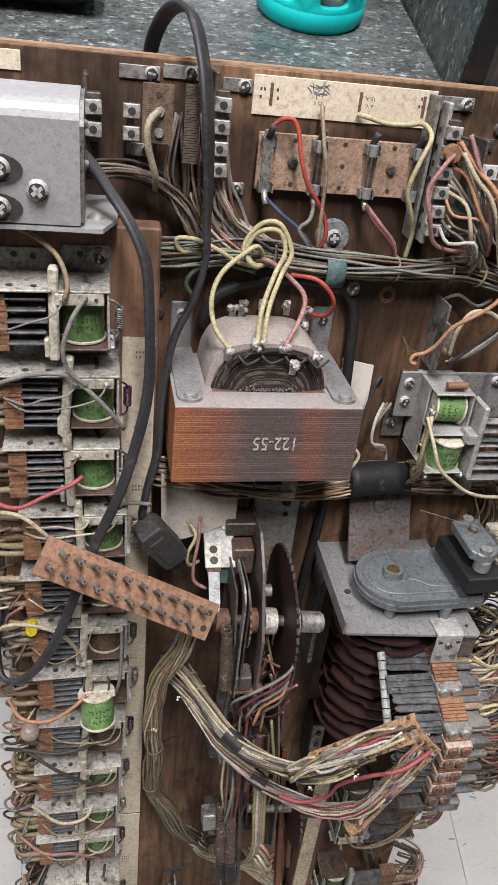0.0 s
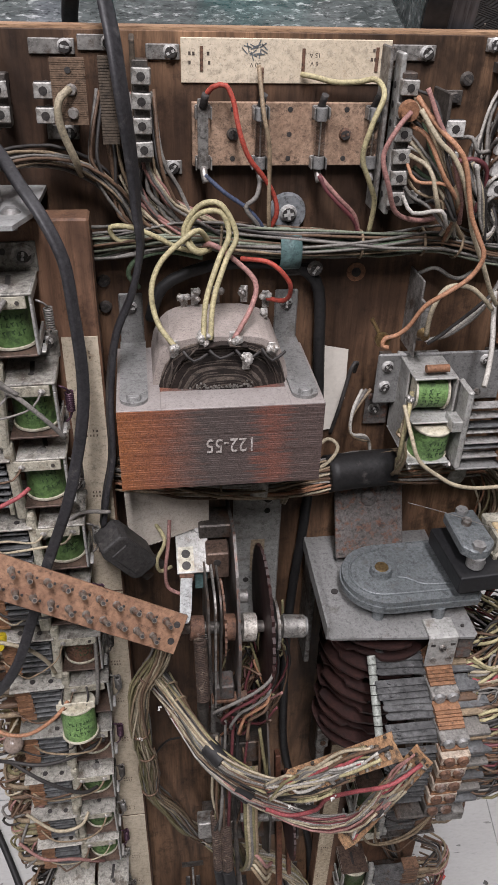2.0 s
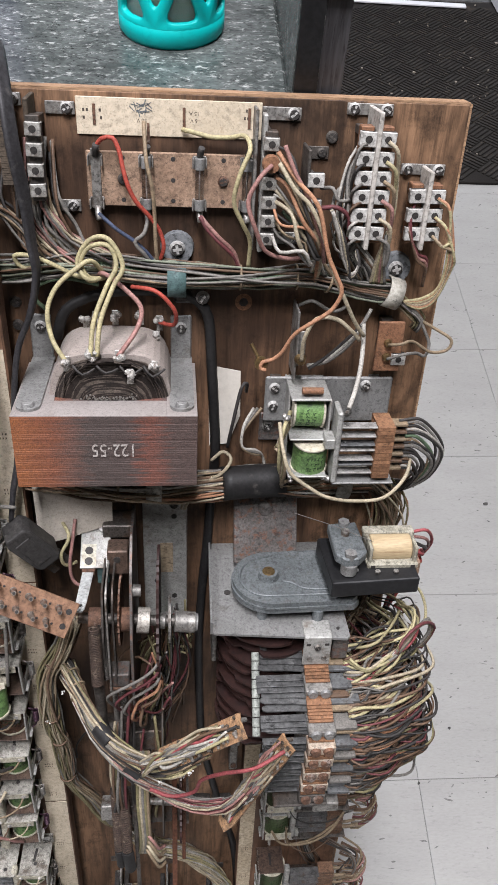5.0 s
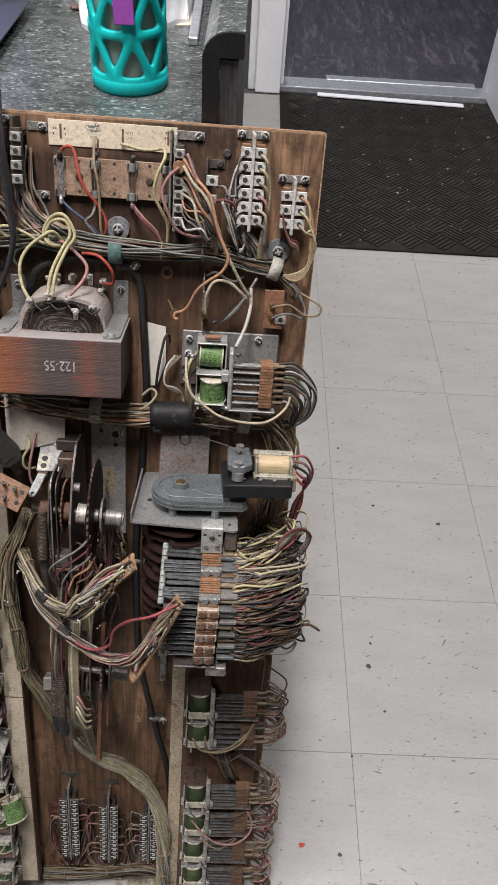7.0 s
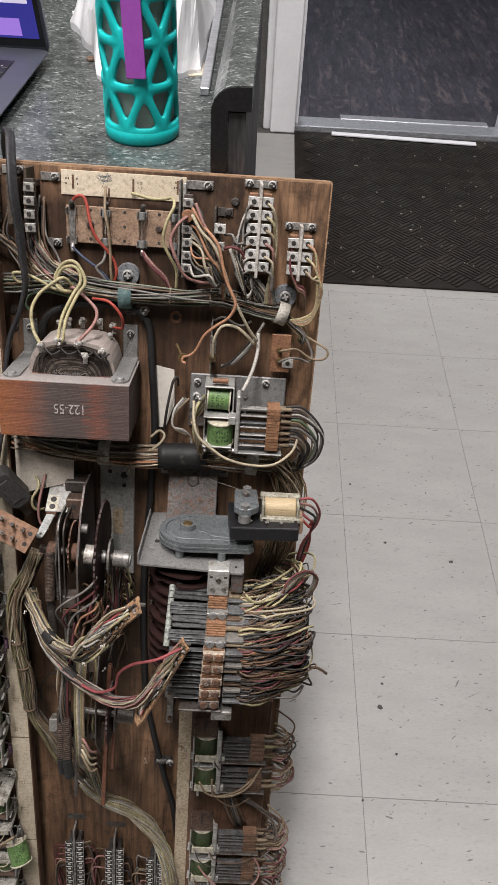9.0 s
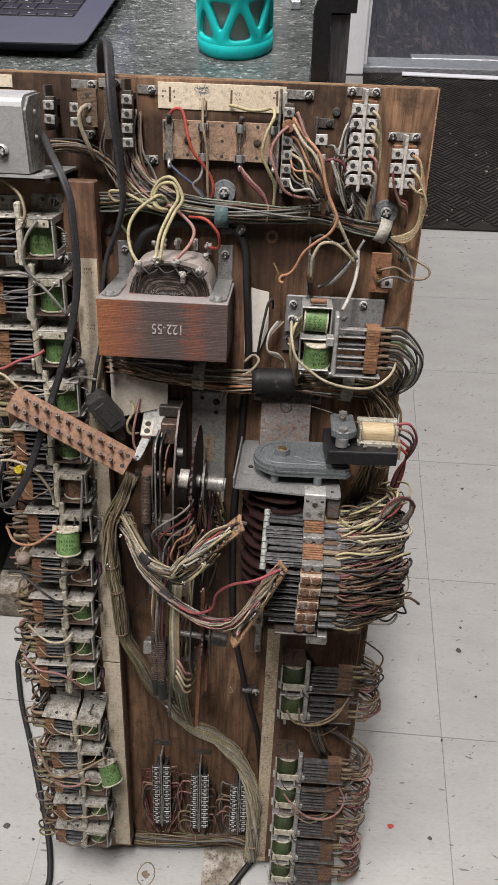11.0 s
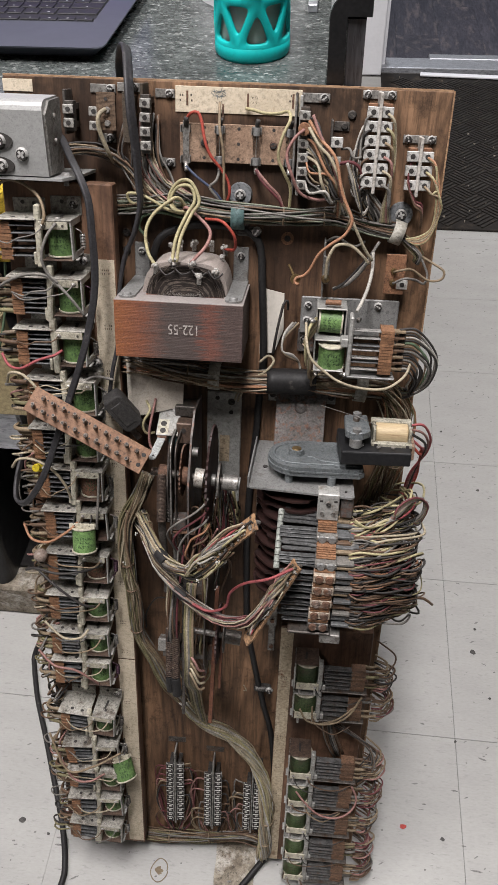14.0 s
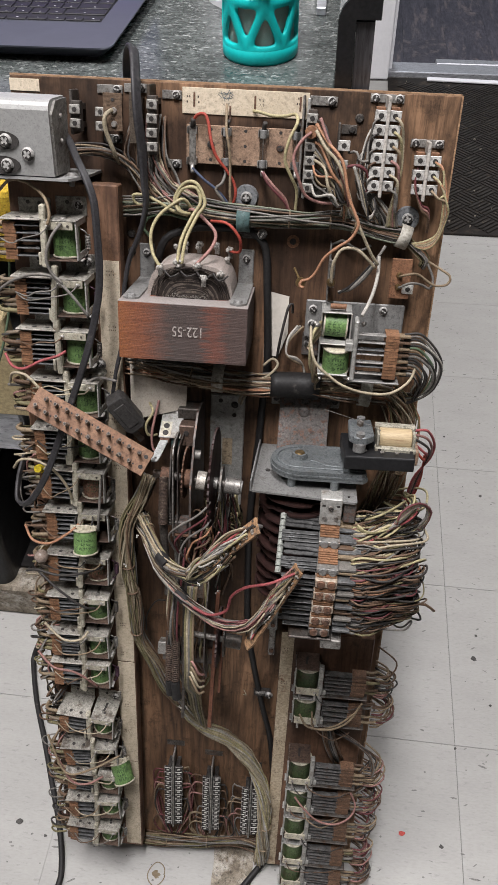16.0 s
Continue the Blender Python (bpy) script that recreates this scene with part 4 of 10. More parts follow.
# ---- transformer ----
def rust_streaked(name, length):
    """Core steel that has rusted orange at one end and in a streak, grey-brown elsewhere."""
    m = bpy.data.materials.new(name)
    m.use_nodes = True
    nt = m.node_tree
    bsdf = nt.nodes["Principled BSDF"]
    co = nt.nodes.new("ShaderNodeTexCoord")
    sep = nt.nodes.new("ShaderNodeSeparateXYZ")
    nt.links.new(co.outputs["Generated"], sep.inputs[0])
    info = nt.nodes.new("ShaderNodeObjectInfo")
    wob = nt.nodes.new("ShaderNodeTexNoise")
    wob.noise_dimensions = "4D"
    wob.inputs["Scale"].default_value, wob.inputs["Detail"].default_value = 55, 6
    nt.links.new(co.outputs["Object"], wob.inputs["Vector"])
    nt.links.new(info.outputs["Random"], wob.inputs["W"])
    add = nt.nodes.new("ShaderNodeMath")
    add.operation = "MULTIPLY_ADD"
    nt.links.new(wob.outputs["Fac"], add.inputs[0])
    add.inputs[1].default_value = 0.30
    nt.links.new(sep.outputs[0], add.inputs[2])
    cr = nt.nodes.new("ShaderNodeValToRGB")
    stops = ((0.12, (0.23, 0.080, 0.026)), (0.34, (0.165, 0.058, 0.030)), (0.46, (0.105, 0.055, 0.042)), (0.56, (0.062, 0.046, 0.041)), (0.80, (0.066, 0.046, 0.041)), (0.88, (0.135, 0.050, 0.034)), (0.96, (0.105, 0.048, 0.037)), (1.0, (0.070, 0.046, 0.040)))
    while len(cr.color_ramp.elements) < len(stops):
        cr.color_ramp.elements.new(0.5)
    for e, (p, c) in zip(cr.color_ramp.elements, stops):
        e.position, e.color = p, (*c, 1)
    nt.links.new(add.outputs[0], cr.inputs[0])
    fine = nt.nodes.new("ShaderNodeTexNoise")
    fine.noise_dimensions = "4D"
    mul = nt.nodes.new("ShaderNodeMath")
    mul.operation = "MULTIPLY"
    mul.inputs[1].default_value = 40
    nt.links.new(info.outputs["Random"], mul.inputs[0])
    nt.links.new(mul.outputs[0], fine.inputs["W"])
    fine.inputs["Scale"].default_value, fine.inputs["Detail"].default_value = 1300, 4
    nt.links.new(co.outputs["Object"], fine.inputs["Vector"])
    hsv = nt.nodes.new("ShaderNodeHueSaturation")
    mr = nt.nodes.new("ShaderNodeMapRange")
    mr.inputs["From Min"].default_value, mr.inputs["From Max"].default_value, mr.inputs["To Min"].default_value, mr.inputs["To Max"].default_value = 0.3, 0.7, 0.45, 1.55
    nt.links.new(fine.outputs["Fac"], mr.inputs["Value"])
    nt.links.new(mr.outputs[0], hsv.inputs["Value"])
    nt.links.new(cr.outputs[0], hsv.inputs["Color"])
    nt.links.new(hsv.outputs[0], bsdf.inputs["Base Color"])
    bsdf.inputs["Roughness"].default_value = 0.7
    bp = nt.nodes.new("ShaderNodeBump")
    bp.inputs["Strength"].default_value, bp.inputs["Distance"].default_value = 1.0, 0.0003
    nt.links.new(fine.outputs["Fac"], bp.inputs["Height"])
    nt.links.new(bp.outputs[0], bsdf.inputs["Normal"])
    return m


LAM = rust_streaked("rusted_laminations", 0.119)
LAM_TOP = material("greyed_core_steel", (0.31, 0.28, 0.265), (0.25, 0.222, 0.208), 0.6, 0.2, scale=16, fine=400, spots=(0.27, 0.14, 0.09), spot_at=0.72, spot_scale=50, grime=0.25, fine_mix=0.35, speck=0.35)
WIND = material("varnished_winding", (0.030, 0.021, 0.017), (0.016, 0.012, 0.010), 0.75, scale=120, fine=700)
COVER = material("dusty_coil_cover", (0.34, 0.295, 0.268), (0.27, 0.23, 0.205), 0.8, scale=18, fine=400, grime=0.22, fine_mix=0.4, speck=0.5)
tf = thing("transformer", "heavy power transformer with rust-red laminated core and grey straps", "transformer", BOARD)
tf_u0, tf_u1, tf_v0, tf_v1, tf_w0, tf_w1 = -0.088, 0.031, 0.787, 0.841, 0.006, 0.085
NL = 38
_bm = bmesh.new()
box(_bm, 0, tf_u1 - tf_u0, 0, (tf_v1 - tf_v0) / NL * 0.98, tf_w0, tf_w1, 0.00012)
_lam = mesh_of("lamination", _bm, LAM)
core = part("core", box(bmesh.new(), tf_u0 + 0.0005, tf_u1 - 0.0005, tf_v0, tf_v1 - 0.0006, tf_w0, tf_w1 - 0.0006), LAM, tf, "rusty laminated steel core")
for k in range(NL):
    rr = random.uniform(-0.00016, 0.00012)
    share("lamination", _lam, core, Matrix.Translation((tf_u0, tf_v0 + k * (tf_v1 - tf_v0) / NL, rr)))
for u0, u1, w0, w1 in ((tf_u0, -0.063, tf_w0, tf_w1), (0.011, tf_u1, tf_w0, tf_w1), (-0.063, 0.011, 0.064, tf_w1)):
    bm = box(bmesh.new(), u0, u1, tf_v1 - 0.0008, tf_v1 + 0.0006, w0, w1 - 0.0004, 0.0002)
    part("top_lamination", bm, LAM_TOP, tf, "grey top sheets of the core")
for u in (-0.078, 0.021):
    bm = bmesh.new()
    end_ = [(u + 0.0080 * math.cos(a), 0.0725 + 0.0075 * math.sin(a)) for a in (k * math.pi / 8 for k in range(9))]
    prism(bm, [(x, z) for x, z in [(u + 0.0080, 0.0)] + end_ + [(u - 0.0080, 0.0)]], tf_v1 + 0.0006, tf_v1 + 0.0026)
    bmesh.ops.transform(bm, matrix=Matrix(((1, 0, 0, 0), (0, 0, 1, 0), (0, 1, 0, 0), (0, 0, 0, 1))), verts=bm.verts)
    box(bm, u - 0.0075, u + 0.0075, tf_v1, tf_v1 + 0.036, 0.0, 0.0022, 0.0009)
    st = part("strap", bm, ZINC, tf, "bent zinc mounting strap")
    bm = bmesh.new()
    screw(bm, u, tf_v1 + 0.027, 0.0022, 0.0042, 0.0025)
    part("screw", bm, BRIGHT, st)
    bm = bmesh.new()
    cyl(bm, (u, tf_v1 + 0.002, 0.074), (u, tf_v1 + 0.0052, 0.074), 0.0048, 14, 0.0036, bev=0.0004)
    box(bm, u - 0.003, u + 0.003, tf_v1 + 0.0052, tf_v1 + 0.0056, 0.0735, 0.0745)
    part("bolt", bm, ZINC, st)
LUG = material("crusty_solder", (0.60, 0.585, 0.56), (0.30, 0.28, 0.25), 0.5, 0.35, scale=400, fine=1500, spots=(0.16, 0.12, 0.09), spot_at=0.58, spot_scale=300)
# rounded coil: arched cover, wound layers on the front
def arch(u0, u1, v0, v1, n=14, sq=2.8):
    c, a, b = (u0 + u1) / 2, (u1 - u0) / 2, v1 - v0
    out = []
    for k in range(n + 1):
        t = math.pi * k / n
        cx, sy = math.cos(t), math.sin(t)
        out.append((c - a * math.copysign(abs(cx) ** (2 / sq), cx), v0 + b * abs(sy) ** (2 / sq)))
    return out
bm = bmesh.new()
prism(bm, arch(-0.0675, 0.0145, 0.812, 0.8715, 18, 4.0), 0.008, 0.056)
part("coil_cover", bm, COVER, tf, "dusty grey-brown coil wrapping")
WIND_EDGE = material("winding_paper_edge", (0.15, 0.122, 0.10), (0.055, 0.043, 0.035), 0.7, scale=150, fine=700, speck=0.5)
for k in range(20):
    g = 0.0016 * k + random.uniform(-0.0003, 0.0003)
    sq = random.uniform(3.0, 3.8)
    for q, (gg, z, mt) in enumerate(((g, 0.0578 + 0.0003 * k, WIND_EDGE), (g + random.uniform(0.00035, 0.0007), 0.0580 + 0.0003 * k, WIND))):
        bm = bmesh.new()
        prism(bm, [(x_ + random.uniform(-0.0005, 0.0005), y_ + random.uniform(-0.0006, 0.0006)) for x_, y_ in arch(-0.0655 + gg * 0.95, 0.0145 - gg * 0.95, 0.812, 0.8695 - gg, 22, sq)], 0.0570, z + random.uniform(0, 0.0005))
        part("winding_layer", bm, mt, tf)
for k in range(12):
    a = math.radians(25 + 130 * k / 11 + random.uniform(-5, 5))
    x, y = -0.0255 - 0.033 * math.cos(a), 0.842 + 0.028 * math.sin(a)
    bm = bmesh.new()
    box(bm, -random.uniform(0.003, 0.007), random.uniform(0.003, 0.007), -0.0002, 0.0002, -0.002, random.uniform(0.001, 0.004), m=Matrix.Translation((x, y, 0.0620)) @ Matrix.Rotation(math.pi / 2 - a + random.uniform(-0.25, 0.25), 4, "Z") @ Matrix.Rotation(random.uniform(-0.3, 0.3), 4, "X"))
    part("paper_flap", bm, WIND if k % 3 else WIND_EDGE, tf, "brittle dark paper edge")
bm = bmesh.new()
for k in range(60):
    x, y = random.gauss(-0.026, 0.011), 0.8422 + abs(random.gauss(0, 0.0016))
    cyl(bm, (x, y, 0.0638), (x, y, 0.0644), random.uniform(0.0003, 0.0007), 5)
part("dust", bm, WIRE["grey"], tf)["kind"] = "stuff"
bm = bmesh.new()
prism(bm, [(x, 2 * 0.787 - y + 0.020) for x, y in arch(-0.063, 0.011, 0.780, 0.834)], 0.012, 0.060)
for v in bm.verts:
    v.co.y = max(v.co.y, 0.777)
part("lower_coil", bm, WIND, tf, "dark varnished windings under the core")
for u, v, w in [(-0.0535, 0.8680, 0.0600), (-0.037, 0.8725, 0.0600), (-0.020, 0.8725, 0.0600), (0.003, 0.8650, 0.0600), (-0.0125, 0.8610, 0.0640), (-0.045, 0.876, 0.012), (-0.0385, 0.879, 0.010), (-0.0250, 0.880, 0.010), (-0.0075, 0.880, 0.010), (0.0060, 0.877, 0.012), (0.0040, 0.869, 0.020)]:
    bm = bmesh.new()
    for k in range(5):
        o = Vector((random.uniform(-0.002, 0.002), random.uniform(-0.0015, 0.0025), random.uniform(-0.001, 0.003)))
        r = bmesh.ops.create_icosphere(bm, subdivisions=2, radius=random.uniform(0.0014, 0.0026))
        for q in r["verts"]:
            q.co *= 1 + 0.35 * noise.noise(q.co * 900 + o * 4000)
        bmesh.ops.translate(bm, vec=Vector((u, v, w)) + o * 1.3, verts=r["verts"])
    box(bm, u - 0.0022, u + 0.0022, v - 0.008, v + 0.003, w - 0.0024, w - 0.0014, 0.0003)
    part("lug", bm, LUG, tf, "solder-blobbed terminal lug")
for k in range(4):
    bm = bmesh.new()
    a = -0.046 + k * 0.015
    tube(bm, [(a - 0.003, 0.867, 0.064), (a + 0.003, 0.861 + random.uniform(-0.002, 0.002), 0.0655), (a + 0.011, 0.865, 0.064)], 0.0009, 5)
    part("lead", bm, WIRE["dark"], tf)
def letters(txt, size, mat, parent, m, name="lettering"):
    cu = bpy.data.curves.new(name, "FONT")
    cu.body, cu.size, cu.align_x, cu.align_y, cu.extrude = txt, size, "CENTER", "CENTER", 0.00008
    cu.offset = size * 0.005
    tmp = bpy.data.objects.new(name, cu)
    me = bpy.data.meshes.new_from_object(tmp)
    bpy.data.objects.remove(tmp)
    me.materials.append(mat)
    ob = new(name, me)
    ob.parent = parent
    ob.matrix_basis = m
    return ob
STAMP = material("white_stamp_ink", (0.64, 0.62, 0.59), (0.30, 0.24, 0.21), 0.8, scale=500, fine=1300, spots=(0.10, 0.07, 0.06), spot_at=0.55, spot_scale=420)
letters("122-55", 0.0135, STAMP, tf, Matrix.Translation((-0.0235, 0.8165, tf_w1 + 0.0006)) @ Matrix.Rotation(math.pi, 4, "Z") @ Matrix.Diagonal((0.78, 1, 1, 1)))

# ---- grey metal box, power cable and plug ----
HOUSING = material("clean_zinc_housing", (0.43, 0.43, 0.42), (0.36, 0.36, 0.35), 0.45, 0.35, scale=22, fine=300, bump=0.0001, spots=(0.24, 0.23, 0.21), spot_at=0.68, spot_scale=40, grime=0.2, fine_mix=0.35, speck=0.3)
bx_t = thing("timer_housing", "grey sheet-metal housing with slotted adjusters and screws", "metal box", BOARD)
bm = bmesh.new()
prof = [(0.038, 0.944), (0.0745, 0.944), (0.081, 0.997)] + [(0.081 - 0.012 * (1 - math.cos(a)), 0.997 + 0.009 * math.sin(a)) for a in (k * math.pi / 8 for k in range(1, 5))] + [(0.038, 1.008)]
prism(bm, prof, -0.212, -0.1425)
bmesh.ops.transform(bm, matrix=Matrix(((0, 0, 1, 0), (0, 1, 0, 0), (1, 0, 0, 0), (0, 0, 0, 1))), verts=bm.verts)
part("cover", bm, HOUSING, bx_t)
bm = bmesh.new()
prism(bm, [(0.036, 0.945), (0.0715, 0.945), (0.078, 0.994), (0.066, 1.0045), (0.036, 1.0065)], -0.1427, -0.1405)
bmesh.ops.transform(bm, matrix=Matrix(((0, 0, 1, 0), (0, 1, 0, 0), (1, 0, 0, 0), (0, 0, 0, 1))), verts=bm.verts)
part("end_plate", bm, STEEL, bx_t)
bm = bmesh.new()
prism(bm, [(-0.214, 0.0), (-0.121, 0.0), (-0.123, 0.052), (-0.131, 0.0745), (-0.214, 0.0745)], 0.9405, 0.9430)
bmesh.ops.transform(bm, matrix=Matrix(((1, 0, 0, 0), (0, 0, 1, 0), (0, 1, 0, 0), (0, 0, 0, 1))), verts=bm.verts)
bmesh.ops.recalc_face_normals(bm, faces=bm.faces)
part("base_flange", bm, HOUSING, bx_t)
for u, v in ((-0.1638, 0.962), (-0.182, 0.9720), (-0.183, 0.9520)):
    wf = 0.0745 + (v - 0.944) * 0.1226
    if u < -0.18:
        bm = bmesh.new()
        prism(bm, [(u - 0.004 + 0.0115 * math.cos(a) * (1.35 if math.cos(a) > 0 else 1), v + 0.0075 * math.sin(a)) for a in (k * math.pi / 9 for k in range(18))], wf - 0.001, wf + 0.0011)
        part("slot", bm, WIRE["dark"], bx_t)
    bm = bmesh.new()
    screw(bm, u, v, wf + 0.0010, 0.0058, 0.0030, 16)
    part("screw", bm, BRIGHT, bx_t)
for v in (0.992, 0.972):
    bm = bmesh.new()
    cyl(bm, (-0.1406, v, 0.056), (-0.1385, v, 0.056), 0.0026, 10, 0.0018)
    part("rivet", bm, STEEL, bx_t)
bm = bmesh.new()
cyl(bm, (-0.1345, 0.9430, 0.052), (-0.1345, 0.9455, 0.052), 0.0055, 14, 0.003)
cyl(bm, (-0.1345, 0.9405, 0.052), (-0.1345, 0.934, 0.052), 0.0025, 8)
part("bolt", bm, ZINC, bx_t)
def flat_cable(pts, w, h, turns, label):
    """A flat twin cord with a groove along its middle; turns: (share of the length, degrees of twist)."""
    line = spline(pts, 0.004)
    up = Vector((0, 0, 1))
    bm = bmesh.new()
    rings = []
    for i, p in enumerate(line):
        t = (line[min(i + 1, len(line) - 1)] - line[max(i - 1, 0)]).normalized()
        sd = t.cross(up).normalized()
        up = sd.cross(t).normalized()
        f = i / (len(line) - 1)
        ang = turns[-1][1]
        for (f0, a0), (f1, a1) in zip(turns, turns[1:]):
            if f0 <= f < f1:
                q = (f - f0) / (f1 - f0)
                ang = a0 + (a1 - a0) * q * q * (3 - 2 * q)
                break
        c, sn = math.cos(math.radians(ang)), math.sin(math.radians(ang))
        X, Y = sd * c + up * sn, up * c - sd * sn
        ring = []
        for k in range(18):
            a = 2 * math.pi * k / 18
            cx, sy = math.cos(a), math.sin(a)
            ring.append(bm.verts.new(p + X * (w * math.copysign(abs(cx) ** 0.8, cx)) + Y * (h * math.copysign(abs(sy) ** 0.7, sy) * (1 - 0.30 * math.exp(-(cx / 0.22) ** 2)))))
        rings.append(ring)
    for ra, rb in zip(rings, rings[1:]):
        for k in range(18):
            bm.faces.new((ra[k], ra[(k + 1) % 18], rb[(k + 1) % 18], rb[k])).smooth = True
    bm.faces.new(rings[0])
    bm.faces.new(rings[-1][::-1])
    return solid("power_cable", bm, CABLE, label, "cable", BOARD)


flat_cable([(-0.104, 1.000, -0.055), (-0.101, 1.030, -0.030), (-0.093, 1.047, -0.006), (-0.084, 1.046, 0.016), (-0.0785, 1.026, 0.036), (-0.075, 0.997, 0.046), (-0.072, 0.964, 0.043), (-0.071, 0.940, 0.042), (-0.070, 0.919, 0.042), (-0.076, 0.894, 0.043), (-0.087, 0.867, 0.043), (-0.093, 0.829, 0.046), (-0.0945, 0.789, 0.050), (-0.100, 0.762, 0.052), (-0.104, 0.737, 0.054)],
           0.0046, 0.0022, ((0, 0), (0.36, 8), (0.62, 48), (0.80, 66), (1, 60)), "black flat twin power cable hanging over the board's top edge")
flat_cable([(-0.146, 0.976, 0.030), (-0.1375, 0.970, 0.042), (-0.128, 0.960, 0.058), (-0.1165, 0.946, 0.072), (-0.108, 0.927, 0.079), (-0.1055, 0.903, 0.082), (-0.104, 0.868, 0.084), (-0.106, 0.841, 0.086), (-0.113, 0.808, 0.088), (-0.121, 0.780, 0.090), (-0.133, 0.747, 0.088), (-0.143, 0.720, 0.090), (-0.151, 0.695, 0.094), (-0.166, 0.656, 0.098), (-0.186, 0.625, 0.094), (-0.201, 0.621, 0.086), (-0.205, 0.638, 0.068), (-0.202, 0.66, 0.050)],
           0.0034, 0.0022, ((0, 55), (0.22, 70), (0.36, 40), (0.50, 8), (0.75, 25), (1, 60)), "black flat twin power cable looping over the relay bank")
PLUG_M = material("dusty_black_plastic", (0.05, 0.047, 0.045), (0.032, 0.03, 0.029), 0.55, scale=60, fine=400, bump=0.0001, spots=(0.09, 0.082, 0.075), spot_at=0.6, spot_scale=90, speck=0.4)
plug = thing("power_plug", "black moulded two-pin plug with raised grip, resting on the plank", "plug", on_board(-0.0895, 0.7185, 0.0600, -14, 14, -57))
bm = bmesh.new()
prism(bm, [(-0.024, -0.008), (-0.018, -0.0105), (0.016, -0.0105), (0.0205, -0.007), (0.0205, 0.007), (0.016, 0.0105), (-0.018, 0.0105), (-0.024, 0.008)], -0.010, 0.010)
bmesh.ops.scale(bm, vec=(0.95, 1.02, 1), verts=bm.verts)
bmesh.ops.bevel(bm, geom=list(bm.edges), offset=0.0018, segments=2, affect="EDGES", profile=0.5)
part("body", bm, PLUG_M, plug)
bm = bmesh.new()
box(bm, -0.015, 0.012, -0.0062, 0.0062, 0.0096, 0.0108, 0.0006)
part("grip", bm, PLUG_M, plug, "raised finger grip")
for y in (-0.006, 0.006):
    bm = bmesh.new()
    box(bm, 0.019, 0.036, y - 0.0032, y + 0.0032, -0.0008, 0.0008, 0.0004)
    part("prong", bm, DARKSTEEL, plug)

# ---- phenolic pin board ----
pin = thing("pin_board", "orange-brown phenolic strip with two rows of hollow pins, lying askew", "terminal board")
_x = (Vector((-0.057, 0.6895, 0.112)) - Vector((-0.1685, 0.7465, 0.104)))
_L = _x.length
_x.normalize()
_y = Vector((0.008, 0.0155, -0.0115))
_y = (_y - _x * _y.dot(_x)).normalized()
_z = _x.cross(_y)
pin.matrix_world = BOARD @ Matrix(((_x.x, _y.x, _z.x, -0.1685), (_x.y, _y.y, _z.y, 0.7465), (_x.z, _y.z, _z.z, 0.104), (0, 0, 0, 1)))
PINBOARD = material("orange_phenolic", (0.29, 0.165, 0.10), (0.20, 0.108, 0.066), 0.6, scale=40, fine=300, spots=(0.16, 0.08, 0.05), spot_at=0.62, spot_scale=60, speck=0.4)
PIN_M = material("tarnished_pin", (0.27, 0.24, 0.21), (0.16, 0.135, 0.11), 0.5, 0.4, scale=200, fine=700, spots=(0.17, 0.08, 0.05), spot_at=0.55, spot_scale=150)
part("strip", box(bmesh.new(), 0, _L, -0.0130, 0.0130, -0.003, 0.0, 0.0004), PINBOARD, pin)
for k in range(10):
    for s in (-1, 1):
        x = 0.007 + k * (_L - 0.022) / 9.2 + (0.0045 if s > 0 else 0)
        if x > _L - 0.012:
            continue
        bm = bmesh.new()
        t = (random.uniform(-0.0013, 0.0013), random.uniform(-0.0012, 0.0012))
        cyl(bm, (x, s * 0.0056, -0.001), (x + t[0], s * 0.0056 + t[1], 0.0136), 0.0017, 8)
        cyl(bm, (x, s * 0.0056, 0.0), (x, s * 0.0056, 0.0012), 0.0026, 8, 0.0018)
        p_ = part("pin", bm, PIN_M, pin)
        bm = bmesh.new()
        cyl(bm, (x + t[0], s * 0.0056 + t[1], 0.0134), (x + t[0], s * 0.0056 + t[1], 0.0138), 0.0011, 7)
        part("bore", bm, WIRE["dark"], p_)
for k in range(10):
    for s in (-1, 1):
        x = 0.0115 + k * (_L - 0.022) / 9.2 + (0.0045 if s > 0 else 0)
        if x < _L - 0.010:
            bm = bmesh.new()
            cyl(bm, (x, s * 0.0062, -0.001), (x, s * 0.0062, 0.0003), 0.0009, 7)
            part("hole", bm, WIRE["dark"], pin)
for y in (-0.0055, 0.0055):
    bm = bmesh.new()
    cyl(bm, (_L - 0.005, y, -0.001), (_L - 0.005, y, 0.0004), 0.0022, 10)
    part("hole", bm, WIRE["dark"], pin)

# ---- paper tags ----
bm = bmesh.new()
_saw = [(-0.0880 + 0.0555 * k / 44, 0.7050 + 0.0115 * k / 44 + (0.0007 if k % 2 else 0.0)) for k in range(45)]
prism(bm, [(-0.0900, 0.766)] + _saw + [(-0.0315, 0.766), (-0.055, 0.768)], 0.0, 0.0006)
for v in bm.verts:
    v.co.z += 0.034 + (0.765 - v.co.y) * 0.10 + 0.004 * math.sin(v.co.x * 60)
solid("card_tag", bm, CARD, "grey card tag hanging below the transformer", "card", BOARD)
bm = bmesh.new()
prism(bm, [(0.041, 0.838), (0.0655, 0.833), (0.0665, 0.795), (0.058, 0.770), (0.043, 0.768)], 0.0015, 0.0021)
solid("card_tag", bm, material("white_card", (0.62, 0.58, 0.52), (0.54, 0.50, 0.44), 0.85, scale=14, fine=300, grime=0.1, fine_mix=0.2), "off-white card lying flat on the board beside the transformer", "card", BOARD)

